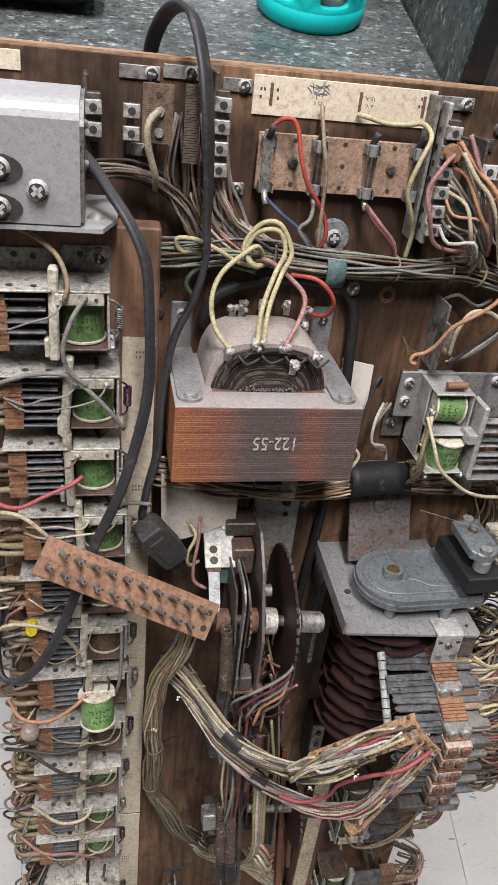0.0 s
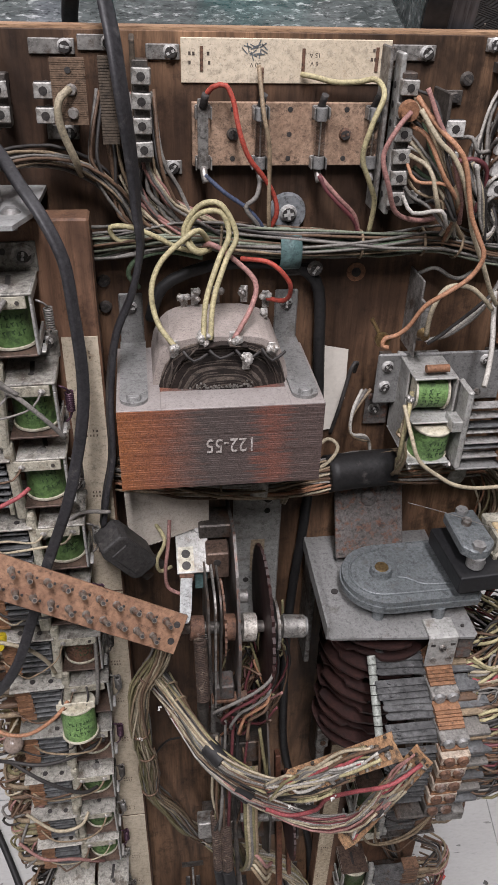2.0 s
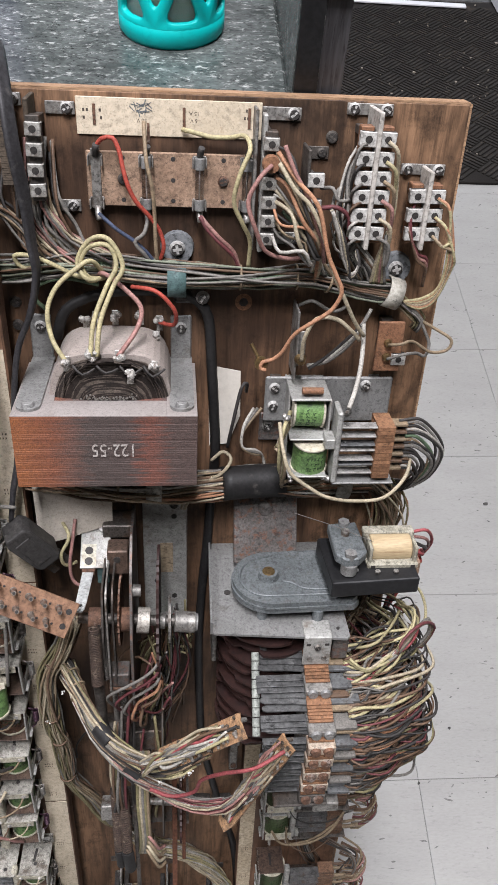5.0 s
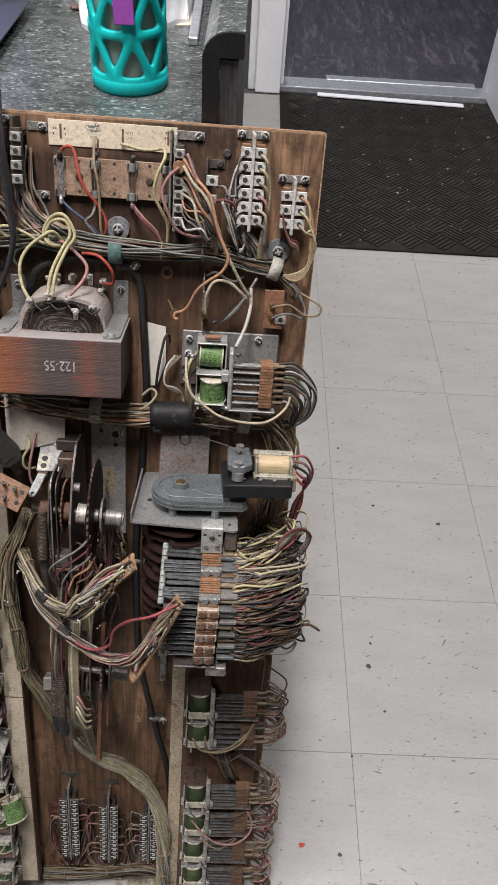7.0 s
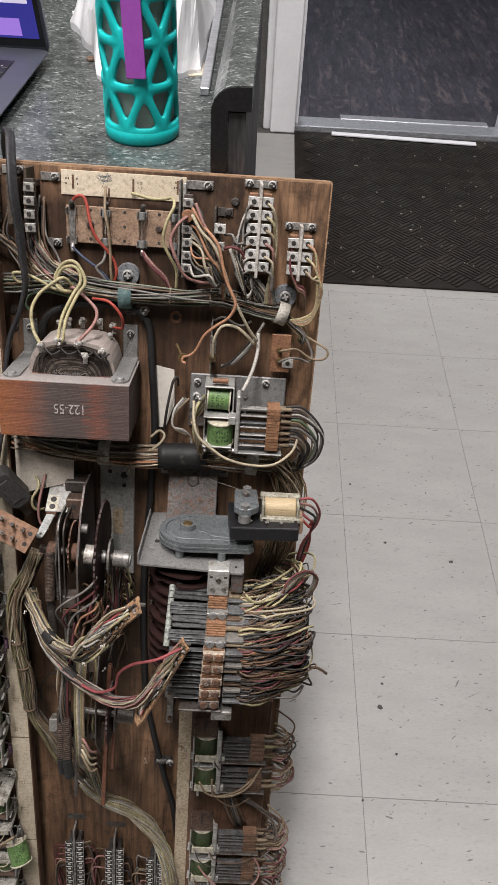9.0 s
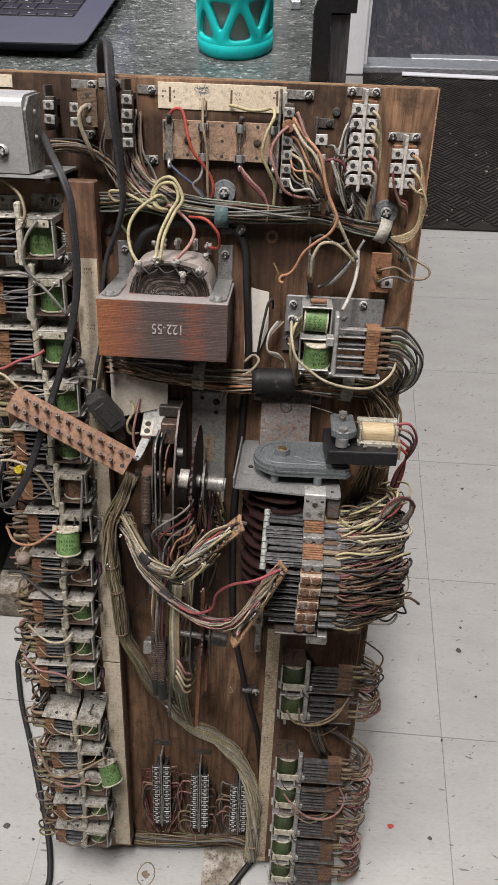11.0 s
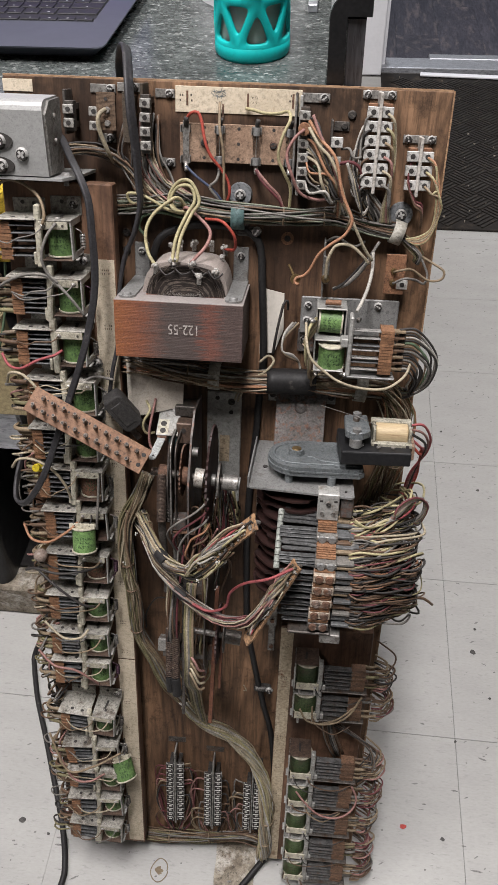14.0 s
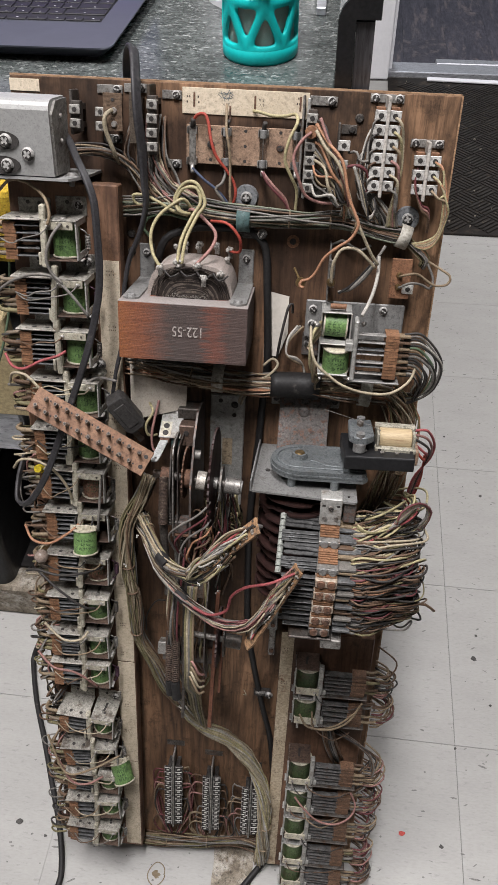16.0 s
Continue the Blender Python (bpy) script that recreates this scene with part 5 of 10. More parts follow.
# ---- top of the board: labels, fuses, terminal strips ----
FADED = material("faded_print", (0.13, 0.105, 0.085), (0.07, 0.055, 0.045), 0.8)
lab = thing("fuse_label", "aged cream card label with rusty staples and worn print", "label", BOARD)
bm = bmesh.new()
box(bm, -0.0435, 0.0720, 0.9965, 1.0185, 0.0, 0.0011, 0.0003)
part("card", bm, PAPER, lab)
for u, v in ((-0.0325, 1.0085), (0.0230, 1.0080), (0.0640, 1.0090), (0.0005, 0.9985)):
    bm = bmesh.new()
    box(bm, u - 0.0009, u + 0.0009, v - 0.006, v + 0.006, 0.0011, 0.0016)
    part("staple", bm, RUST, lab)
for u, v, txt in ((0.0290, 1.0108, "15 A."), (0.0288, 1.0066, "6 V."), (-0.0036, 1.0058, "50 V.")):
    letters(txt, 0.0033, FADED, lab, Matrix.Translation((u, v, 0.00112)) @ Matrix.Rotation(math.pi, 4, "Z"))
for u, v, w in ((-0.0395, 1.0100, 2), (-0.0295, 1.0100, 1), (-0.0395, 1.0056, 1), (-0.0290, 1.0056, 1), (0.0615, 1.0125, 2), (0.0605, 1.0080, 2)):
    bm = bmesh.new()
    for k in range(w):
        box(bm, u + k * 0.0021, u + k * 0.0021 + 0.0013, v, v + 0.0018, 0.0011, 0.0012)
    part("print", bm, FADED, lab)
bm = bmesh.new()
for k in range(16):
    a, r = random.uniform(0, 6.3), random.uniform(0, 0.0065)
    x, y = -0.0045 + r * math.cos(a), 1.0135 + 0.6 * r * math.sin(a)
    box(bm, -0.0022, 0.0022, -0.0003, 0.0003, 0.0011, 0.0013, m=Matrix.Translation((x, y, 0)) @ Matrix.Rotation(random.uniform(0, 3), 4, "Z"))
part("torn_spot", bm, BLUESTEEL, lab, "torn blue-grey spot")["kind"] = "stuff"
bm = bmesh.new()
box(bm, -0.204, -0.176, 1.0085, 1.0190, 0.0, 0.001, 0.0002)
solid("paper_label", bm, PAPER, "small yellowed paper label near the board's corner", "label", BOARD)

fb = thing("fuse_block", "tan phenolic fuse block with glass fuses in metal clips", "fuse block", BOARD)
bm = bmesh.new()
box(bm, -0.0385, 0.0690, 0.9545, 0.9880, 0.004, 0.0075, 0.0004)
part("base", bm, PHENOL_TAN, fb)
for u in (-0.0330, 0.0645):
    part("standoff", box(bmesh.new(), u - 0.004, u + 0.004, 0.957, 0.984, 0.0, 0.0042), DARKSTEEL, fb)
for u, v in [(x, y) for x in (-0.0158, 0.0160, 0.0481) for y in (0.9845, 0.9715, 0.9585)]:
    if (u, v) in ((0.0481, 0.9715), (-0.0158, 0.9715)):
        bm = bmesh.new()
        screw(bm, u, v, 0.0075, 0.0036, 0.0022)
        part("screw", bm, RUST if u > 0 else DARKSTEEL, fb)
    else:
        bm = bmesh.new()
        cyl(bm, (u, v, 0.0070), (u, v, 0.0077), 0.0015, 10)
        part("hole", bm, WIRE["dark"], fb)
for i, u in enumerate((-0.0325, -0.0010, 0.0327, 0.0630)):
    for v in (0.9835, 0.9570):
        bm = bmesh.new()
        box(bm, u - 0.0042, u + 0.0042, v - 0.0035, v + 0.0035, 0.0075, 0.0087, 0.0003)
        for s in (-1, 1):
            box(bm, u + s * 0.0042 - 0.0004, u + s * 0.0042 + 0.0004, v - 0.003, v + 0.003, 0.0080, 0.0150, 0.0002)
        part("clip", bm, STEEL, fb)
    if i:
        fu = thing("glass_fuse", "glass tube fuse with tarnished end caps in its clips", "fuse", BOARD, group="glass fuses")
        bm = bmesh.new()
        cyl(bm, (u, 0.9612, 0.0125), (u, 0.9795, 0.0125), 0.0030, 14)
        part("tube", bm, GLASS, fu)
        for v0, v1 in ((0.9540, 0.9612), (0.9795, 0.9865)):
            bm = bmesh.new()
            cyl(bm, (u, v0, 0.0125), (u, v1, 0.0125), 0.0033, 14, bev=0.0004)
            part("cap", bm, ZINC, fu)
        bm = bmesh.new()
        cyl(bm, (u, 0.9605, 0.0125), (u, 0.9800, 0.0125), 0.00035, 5)
        part("element", bm, SOLDER, fu)
    else:
        bm = bmesh.new()
        box(bm, u - 0.003, u + 0.003, 0.953, 0.990, 0.0082, 0.0092, 0.0003)
        for v in (0.9835, 0.9715, 0.9590):
            cyl(bm, (u, v, 0.0090), (u, v, 0.0096), 0.0017, 10)
        part("link", bm, STEEL, fb)
for i, u in enumerate((-0.0325, -0.0010, 0.0327, 0.0630)):
    for v, s in ((0.9890, 1), (0.9510, -1)):
        bm = bmesh.new()
        tube(bm, [(u, v - s * 0.003, 0.009), (u + 0.0004, v, 0.0115), (u + 0.0012, v + s * 0.004, 0.0135)], 0.0022, 6, 0.002)
        part("solder_tag", bm, WIRE["dark"] if s > 0 else SOLDER, fb)

TERM = material("pale_terminal_metal", (0.64, 0.63, 0.60), (0.48, 0.46, 0.43), 0.45, 0.2, scale=120, fine=500, spots=(0.25, 0.22, 0.19), spot_at=0.66, spot_scale=200, speck=0.25)
_bm = bmesh.new()
box(_bm, -0.0053, 0.0053, -0.0045, 0.0045, -0.005, 0.0, 0.0005)
_n = len(_bm.faces)
cyl(_bm, (0, 0, -0.001), (0, 0, 0.0002), 0.0023, 10)
_bm.faces.ensure_lookup_table()
for f in _bm.faces[_n:]:
    f.material_index = 1
_bm2 = bmesh.new()
box(_bm2, -0.0050, 0.0050, -0.0037, 0.0037, -0.004, 0.0, 0.0004)
_n = len(_bm2.faces)
box(_bm2, -0.0019, 0.0019, -0.0013, 0.0013, -0.001, 0.0002)
_bm2.faces.ensure_lookup_table()
for f in _bm2.faces[_n:]:
    f.material_index = 1
TERM_ME = mesh_of("terminal", _bm, [TERM, WIRE["dark"]])
TERM_OLD = material("tarnished_terminal", (0.44, 0.43, 0.40), (0.28, 0.265, 0.24), 0.5, 0.25, scale=120, fine=500, spots=(0.15, 0.12, 0.10), spot_at=0.58, spot_scale=160, speck=0.6)
_bm3 = bmesh.new()
box(_bm3, -0.0048, 0.0048, -0.0040, 0.0040, -0.006, 0.0, 0.0006)
_n = len(_bm3.faces)
cyl(_bm3, (0, 0, -0.001), (0, 0, 0.0002), 0.0022, 10)
_bm3.faces.ensure_lookup_table()
for f in _bm3.faces[_n:]:
    f.material_index = 1
TERM_OLD_ME = mesh_of("terminal", _bm3, [TERM_OLD, WIRE["dark"]])
JACK_ME = mesh_of("contact", _bm2, [TERM, WIRE["dark"]])
RIB = material("dusty_rib", (0.52, 0.49, 0.45), (0.38, 0.35, 0.31), 0.7, scale=60, fine=300)


RIBBED = material("ribbed_brown_tag", (0.20, 0.135, 0.09), (0.13, 0.085, 0.056), 0.7, scale=80, fine=500, speck=0.4)
RIBBED_DARK = material("dark_ribbed_tag", (0.11, 0.085, 0.062), (0.065, 0.05, 0.037), 0.7, scale=80, fine=500, speck=0.4)


def terminal_strip(label, u, v0, v1, rows, cols, w, lean=0.0, rib=RIB, height=0.020, ears=True, pitch_me=None):
    """A fanning strip: upright rib with square screw terminals beside it, on a steel ear."""
    th = thing("terminal_strip", label, "terminal strip", on_board(u, (v0 + v1) / 2, 0, 0, 0, lean))
    h = (v1 - v0) / 2
    bm = bmesh.new()
    box(bm, -0.0014, 0.0014, -h - 0.010, h + 0.016, 0.002 if rib is not GALV else w - 0.017, w + (0.003 if rib is RIB else -0.005), 0.0006)
    part("rib", bm, rib, th)
    if rib is GALV:
        for y in (-h - 0.004, h + 0.004):
            part("post", box(bmesh.new(), 0.000, 0.004, y - 0.003, y + 0.003, 0.0, w - 0.010), DARKSTEEL, th)
        for k in range(7):
            bm = bmesh.new()
            cyl(bm, (-0.0017, -h + 2 * h * k / 6, w - 0.012), (0.0, -h + 2 * h * k / 6, w - 0.012), 0.0019, 9)
            part("hole", bm, WIRE["dark"], th)
    for c in cols:
        bm = bmesh.new()
        box(bm, c - 0.0040, c + 0.0040, -h - 0.007, h + 0.007, w - 0.0125, w - 0.0035, 0.0005)
        part("carrier", bm, PHENOL if rib is RIB else DARKSTEEL, th)
        for y in (-h - 0.002, h + 0.002):
            part("post", box(bmesh.new(), c - 0.0022, c + 0.0022, y - 0.0025, y + 0.0025, 0.0, w - 0.0120), DARKSTEEL, th)
        for k in range(rows):
            y = -h + 2 * h * k / (rows - 1)
            share("terminal", pitch_me or TERM_ME, th, pose(c + random.uniform(-0.0004, 0.0004), y, w, random.uniform(-4, 4), random.uniform(-4, 4), random.uniform(-3, 3)))
    if ears:
        bm = bmesh.new()
        box(bm, -0.015, 0.015, h + 0.0095, h + 0.0165, 0.0, 0.0016, 0.0004)
        part("ear", bm, STEEL, th)
        for s in (-1, 1):
            bm = bmesh.new()
            screw(bm, s * 0.0105, h + 0.013, 0.0016, 0.0040, 0.0022)
            part("screw", bm, BRIGHT, th)
    return th


terminal_strip("six-row pale terminal strip on a steel ear, wires on both sides", 0.1408, 0.9465, 1.0040, 6, (-0.0062, 0.0062), 0.031)
terminal_strip("three-row pale terminal strip on a steel ear", 0.1808, 0.9440, 0.9685, 3, (-0.0063, 0.0063), 0.021)
terminal_strip("dark-ribbed terminal strip with a column of square terminals", 0.0722, 0.9410, 0.9990, 6, (0.0037,), 0.030, 0.0, GALV, ears=False, pitch_me=TERM_OLD_ME)
bm = bmesh.new()
cyl(bm, (0.0759, 0.988, 0.0300), (0.0759, 0.988, 0.0340), 0.0058, 14, 0.0050)
solid("insulator_disc", bm, PHENOL, "red-brown notched insulating disc on the terminal strip", "insulator", BOARD)
bm = bmesh.new()
box(bm, 0.0665, 0.0685, 0.930, 1.017, 0.0, 0.018, 0.0006)
solid("steel_fin", bm, STEEL, "upright steel fin beside the terminal strip", "bracket", BOARD)
for u0, v, sc in ((0.072, 1.0125, 0.094), (0.080, 0.934, 0.09)):
    ear = thing("steel_ear", "small steel mounting ear screwed to the board", "bracket", BOARD)
    bm = bmesh.new()
    box(bm, u0, u0 + 0.025, v - 0.004, v + 0.004, 0.0, 0.0016, 0.0004)
    part("plate", bm, STEEL, ear)
    bm = bmesh.new()
    screw(bm, u0 + 0.020, v, 0.0016, 0.0042, 0.0024)
    part("screw", bm, BRIGHT, ear)
# narrow strip between
st = thing("terminal_strip", "narrow bent steel strip carrying a single square terminal", "terminal strip", BOARD)
bm = bmesh.new()
box(bm, 0.0995, 0.1015, 0.936, 0.996, 0.0, 0.026, 0.0005)
box(bm, 0.1015, 0.1050, 0.958, 0.982, 0.014, 0.022, 0.0004)
box(bm, 0.1025, 0.1165, 0.986, 0.994, 0.0, 0.0016, 0.0004)
part("fin", bm, DARKSTEEL, st)
share("terminal", TERM_ME, st, pose(0.1055, 0.978, 0.027))
share("terminal", TERM_OLD_ME, st, pose(0.1055, 0.962, 0.026))
bm = bmesh.new()
screw(bm, 0.112, 0.990, 0.0016, 0.0034, 0.002)
part("screw", bm, DARKSTEEL, st)
# strips near the other corner
terminal_strip("four-row dusty terminal strip with square metal terminals", -0.0690, 0.9690, 1.0040, 4, (0.0035,), 0.034, 0.0, RIBBED_DARK, ears=False, pitch_me=TERM_OLD_ME)
terminal_strip("two-row dusty terminal strip at the metal housing", -0.1405, 0.9850, 0.9965, 2, (0.0045,), 0.028, 0.0, DARKSTEEL, ears=False, pitch_me=TERM_OLD_ME)
for u0, u1, v in ((-0.062, -0.044, 1.0115), (-0.062, -0.044, 0.9525), (-0.122, -0.0985, 1.0135), (-0.117, -0.100, 0.9715), (-0.097, -0.076, 1.0155)):
    ear = thing("steel_ear", "small steel mounting ear screwed to the board", "bracket", BOARD)
    bm = bmesh.new()
    box(bm, u0, u1, v - 0.0038, v + 0.0038, 0.0, 0.0016, 0.0004)
    part("plate", bm, STEEL, ear)
    bm = bmesh.new()
    screw(bm, u1 - 0.005, v, 0.0016, 0.004, 0.0024)
    part("screw", bm, BRIGHT, ear)
for u0, u1, v0, v1, w in ((-0.1096, -0.0926, 0.9805, 1.0115, 0.027), (-0.0862, -0.0775, 0.9710, 1.0125, 0.027)):
    tg_m = RIBBED if u1 - u0 > 0.012 else RIBBED_DARK
    tg = thing("phenolic_tag", "brown ribbed phenolic tag on a post above the board", "terminal tag", BOARD)
    bm = bmesh.new()
    box(bm, u0 + 0.0003, u1 - 0.0003, v0, v1, w, w + 0.0021)
    part("plate", bm, tg_m, tg)
    for k in range(30):
        a, b = v0 + (v1 - v0) * k / 30, v0 + (v1 - v0) * (k + 0.78) / 30
        part("rib", box(bmesh.new(), u0, u1, a, b, w + 0.0015, w + 0.0024), tg_m, tg)
    bm = bmesh.new()
    box(bm, (u0 + u1) / 2 - 0.002, (u0 + u1) / 2 + 0.002, v0 + 0.004, v1 - 0.004, 0.0, w)
    part("post", bm, DARKSTEEL, tg)
    if u1 - u0 > 0.012:
        bm = bmesh.new()
        cyl(bm, (-0.1010, 1.0060, w + 0.002), (-0.1010, 1.0060, w + 0.0029), 0.0016, 10)
        part("hole", bm, WIRE["dark"], tg)
        for v in (0.997, 0.986):
            bm = bmesh.new()
            cyl(bm, (-0.1000, v, w + 0.0024), (-0.1000, v, w + 0.0045), 0.0030, 10, 0.0022)
            part("rivet", bm, SOLDER if v > 0.98 else STEEL, tg)
for (u, v) in ((-0.1150, 0.995), (-0.1150, 0.983)):
    sq = solid("terminal", bmesh.new(), TERM, "loose square terminal beside the phenolic tag", "terminal", on_board(u, v, 0.020))
    sq.data = TERM_OLD_ME.copy()
    ps = bmesh.new()
    cyl(ps, (0, 0, -0.020), (0, 0, -0.004), 0.0025, 8)
    part("post", ps, DARKSTEEL, sq)
wire([(-0.1005, 0.998, 0.033), (-0.1060, 0.993, 0.037), (-0.1065, 0.981, 0.035), (-0.1010, 0.962, 0.028), (-0.100, 0.952, 0.014)], 0.0025, "cream", "short cream wire soldered to the phenolic tag")

# ---- upper harness across the board ----
harness("harness", "dusty laced wire harness running across the board", [(-0.098, 0.912, 0.012), (-0.0494, 0.918, 0.015), (-0.0118, 0.9150, 0.016), (0.0204, 0.9120, 0.016), (0.0738, 0.9105, 0.016), (0.1108, 0.9115, 0.016), (0.1433, 0.9030, 0.014), (0.1700, 0.8990, 0.012)],
        38, 0.0080, 0.0014, ["grey", "sage", "brown", "green", "sage", "grey", "sage", "tan", "grey", "green", "dark", "sage"], seed=3, ties=(0.3, 0.58, 0.72, 0.84))
harness("harness", "grey wires fanning from the harness to the metal housing", [(-0.140, 0.963, 0.030), (-0.124, 0.9635, 0.023), (-0.106, 0.960, 0.020), (-0.090, 0.950, 0.018), (-0.078, 0.935, 0.016), (-0.070, 0.918, 0.014)], 9, 0.006, 0.0013, ["grey", "dark", "tan", "grey", "brown"], seed=5)
harness("harness", "grey wires dropping from the terminal strip into the harness", [(-0.078, 0.952, 0.012), (-0.070, 0.938, 0.014), (-0.055, 0.926, 0.015), (-0.040, 0.918, 0.015)], 9, 0.006, 0.0013, ["grey", "dark", "brown", "pink", "cream"], seed=6)
harness("harness", "faded pink and white wires from the terminal strip", [(-0.067, 0.985, 0.020), (-0.064, 0.958, 0.022), (-0.057, 0.946, 0.022), (-0.050, 0.936, 0.020), (-0.036, 0.928, 0.018), (-0.022, 0.920, 0.016)], 5, 0.004, 0.0015, ["pink", "cream", "pink", "maroon", "grey"], seed=7)
def clamp_ring(label, u, v, w, r, width, mat_, ang, washer=True, wu=0, wv=0):
    th = thing("cable_clamp", label, "cable clamp", BOARD)
    bm = bmesh.new()
    d = Vector((math.cos(ang), math.sin(ang), 0))
    s = Vector((-d.y, d.x, 0))
    ring = []
    for k in range(15):
        a = -0.5 + (math.pi + 1.0) * k / 14
        ring.append((r * math.cos(a), r * math.sin(a)))
    lo = []
    for (c1, c2) in ring:
        row = []
        for e in (-width / 2, width / 2):
            for rr in (1.0, 1.0 + 0.0016 / r):
                p = Vector((u, v, w)) + d * e + s * (c1 * rr) + Vector((0, 0, c2 * rr))
                row.append(bm.verts.new(p))
        lo.append(row)
    for a, b in zip(lo, lo[1:]):
        for i, j in ((0, 1), (1, 3), (3, 2), (2, 0)):
            bm.faces.new((a[i], a[j], b[j], b[i])).smooth = True
    bm.faces.new((lo[0][0], lo[0][1], lo[0][3], lo[0][2]))
    bm.faces.new((lo[-1][0], lo[-1][2], lo[-1][3], lo[-1][1]))
    part("band", bm, mat_, th)
    if washer:
        bm = bmesh.new()
        cyl(bm, (wu, wv, 0.0), (wu, wv, 0.0045), 0.0115, 24, 0.0105)
        part("washer", bm, material("grey_fibre_washer", (0.20, 0.21, 0.22), (0.14, 0.145, 0.15), 0.7, scale=60), th)
        bm = bmesh.new()
        screw(bm, wu, wv, 0.0045, 0.0055, 0.003, 14)
        part("screw", bm, BRIGHT, th)
    return th
clamp_ring("teal nylon cable clamp with grey washer and screw", 0.0180, 0.9080, 0.014, 0.0105, 0.0125, TEAL_CLAMP, 0.0, True, 0.0185, 0.9262)
clamp_ring("grey nylon cable clamp with grey washer and screw", 0.1690, 0.9000, 0.012, 0.0095, 0.011, GREY_CLAMP, -0.3, True, 0.1715, 0.9150)
harness("harness", "wires leaving the clamp towards the board's edge", [(0.170, 0.899, 0.012), (0.182, 0.889, 0.014), (0.192, 0.880, 0.014), (0.190, 0.872, 0.012)], 8, 0.004, 0.0012, ["grey", "dark", "tan", "olive"], seed=8)

# loose wires of the upper half
R1 = 0.0018
wire([(-0.0318, 0.991, 0.011), (-0.0275, 0.9965, 0.014), (-0.0207, 0.9975, 0.016), (-0.0168, 0.990, 0.018), (-0.0150, 0.981, 0.020), (-0.0122, 0.971, 0.022), (-0.0075, 0.961, 0.021), (0.0015, 0.950, 0.018), (0.0075, 0.940, 0.016), (0.0095, 0.930, 0.016), (0.0063, 0.919, 0.013)], R1, "red", "red wire from the fuse block to the harness")
wire([(-0.012, 0.906, 0.024), (0.004, 0.906, 0.032), (0.015, 0.896, 0.034), (0.0175, 0.886, 0.030), (0.0150, 0.878, 0.022), (0.006, 0.877, 0.015)], R1, "red", "red wire curving over the transformer")
wire([(-0.0535, 0.869, 0.062), (-0.0625, 0.879, 0.050), (-0.065, 0.896, 0.044), (-0.059, 0.910, 0.038), (-0.046, 0.921, 0.034), (-0.037, 0.925, 0.030), (-0.030, 0.915, 0.022)], 0.0020, "yellow", "pale yellow wire looping above the transformer", )
for o in (0.0, 0.0042):
    wire([(-0.0375 + o, 0.873, 0.063), (-0.035 + o, 0.893, 0.054), (-0.027 + o, 0.912, 0.043), (-0.0205 + o, 0.924, 0.036), (-0.025, 0.9360 + o, 0.033), (-0.037, 0.9345 + o, 0.031), (-0.0435 - o * 0.5, 0.924, 0.030), (-0.039, 0.914, 0.030 + o), (-0.030, 0.911, 0.022)], 0.0020, "yellow", "pale yellow wire looping above the transformer")
wire([(-0.020, 0.873, 0.063), (-0.008, 0.886, 0.047), (-0.0055, 0.898, 0.040), (-0.017, 0.909, 0.034), (-0.029, 0.916, 0.028), (-0.034, 0.912, 0.020)], 0.0020, "pink", "dusty pink wire from the transformer to the harness")
wire([(-0.034, 0.909, 0.020), (-0.048, 0.913, 0.024), (-0.060, 0.920, 0.026), (-0.074, 0.926, 0.026), (-0.086, 0.925, 0.022), (-0.083, 0.917, 0.020), (-0.070, 0.916, 0.020)], 0.0019, "yellow", "bright yellow wire doubling back along the harness")
wire([(-0.034, 0.905, 0.018), (-0.055, 0.909, 0.018), (-0.072, 0.905, 0.018), (-0.078, 0.894, 0.014), (-0.072, 0.884, 0.010)], 0.0019, "green", "dark green wire dipping below the harness")
wire([(-0.0320, 0.951, 0.013), (-0.021, 0.942, 0.016), (-0.008, 0.933, 0.016), (0.000, 0.924, 0.014), (0.004, 0.917, 0.012)], 0.0016, "blue", "dark blue wire below the fuse block")
wire([(0.0002, 0.951, 0.013), (-0.003, 0.940, 0.018), (-0.009, 0.934, 0.018), (-0.002, 0.924, 0.016), (0.002, 0.916, 0.012)], 0.0017, "grey", "grey wire below the fuse block")
wire([(-0.002, 1.006, 0.006), (-0.0005, 0.985, 0.018), (0.003, 0.968, 0.020), (0.004, 0.950, 0.018), (0.0045, 0.930, 0.018), (0.006, 0.917, 0.014)], 0.0016, "tan", "brown fabric-covered wire crossing the fuse block")
for o, c in ((0, "pink"), (0.003, "maroon")):
    wire([(0.0333, 0.951, 0.012 + o), (0.038, 0.946 - o, 0.016), (0.046, 0.938 - o, 0.018), (0.056, 0.928 - o, 0.016), (0.061, 0.914, 0.014)], 0.0017, c, "faded twisted wire from the fuse block to the harness")
wire([(0.022, 1.0015, 0.003), (0.028, 1.0010, 0.007), (0.040, 0.9985, 0.008), (0.052, 0.9990, 0.010), (0.0605, 1.001, 0.016), (0.0630, 0.995, 0.026), (0.057, 0.981, 0.030), (0.054, 0.964, 0.028), (0.060, 0.950, 0.025), (0.066, 0.937, 0.020), (0.066, 0.918, 0.016)], 0.0019, "yellow", "old yellow wire looping beside the terminal strip")
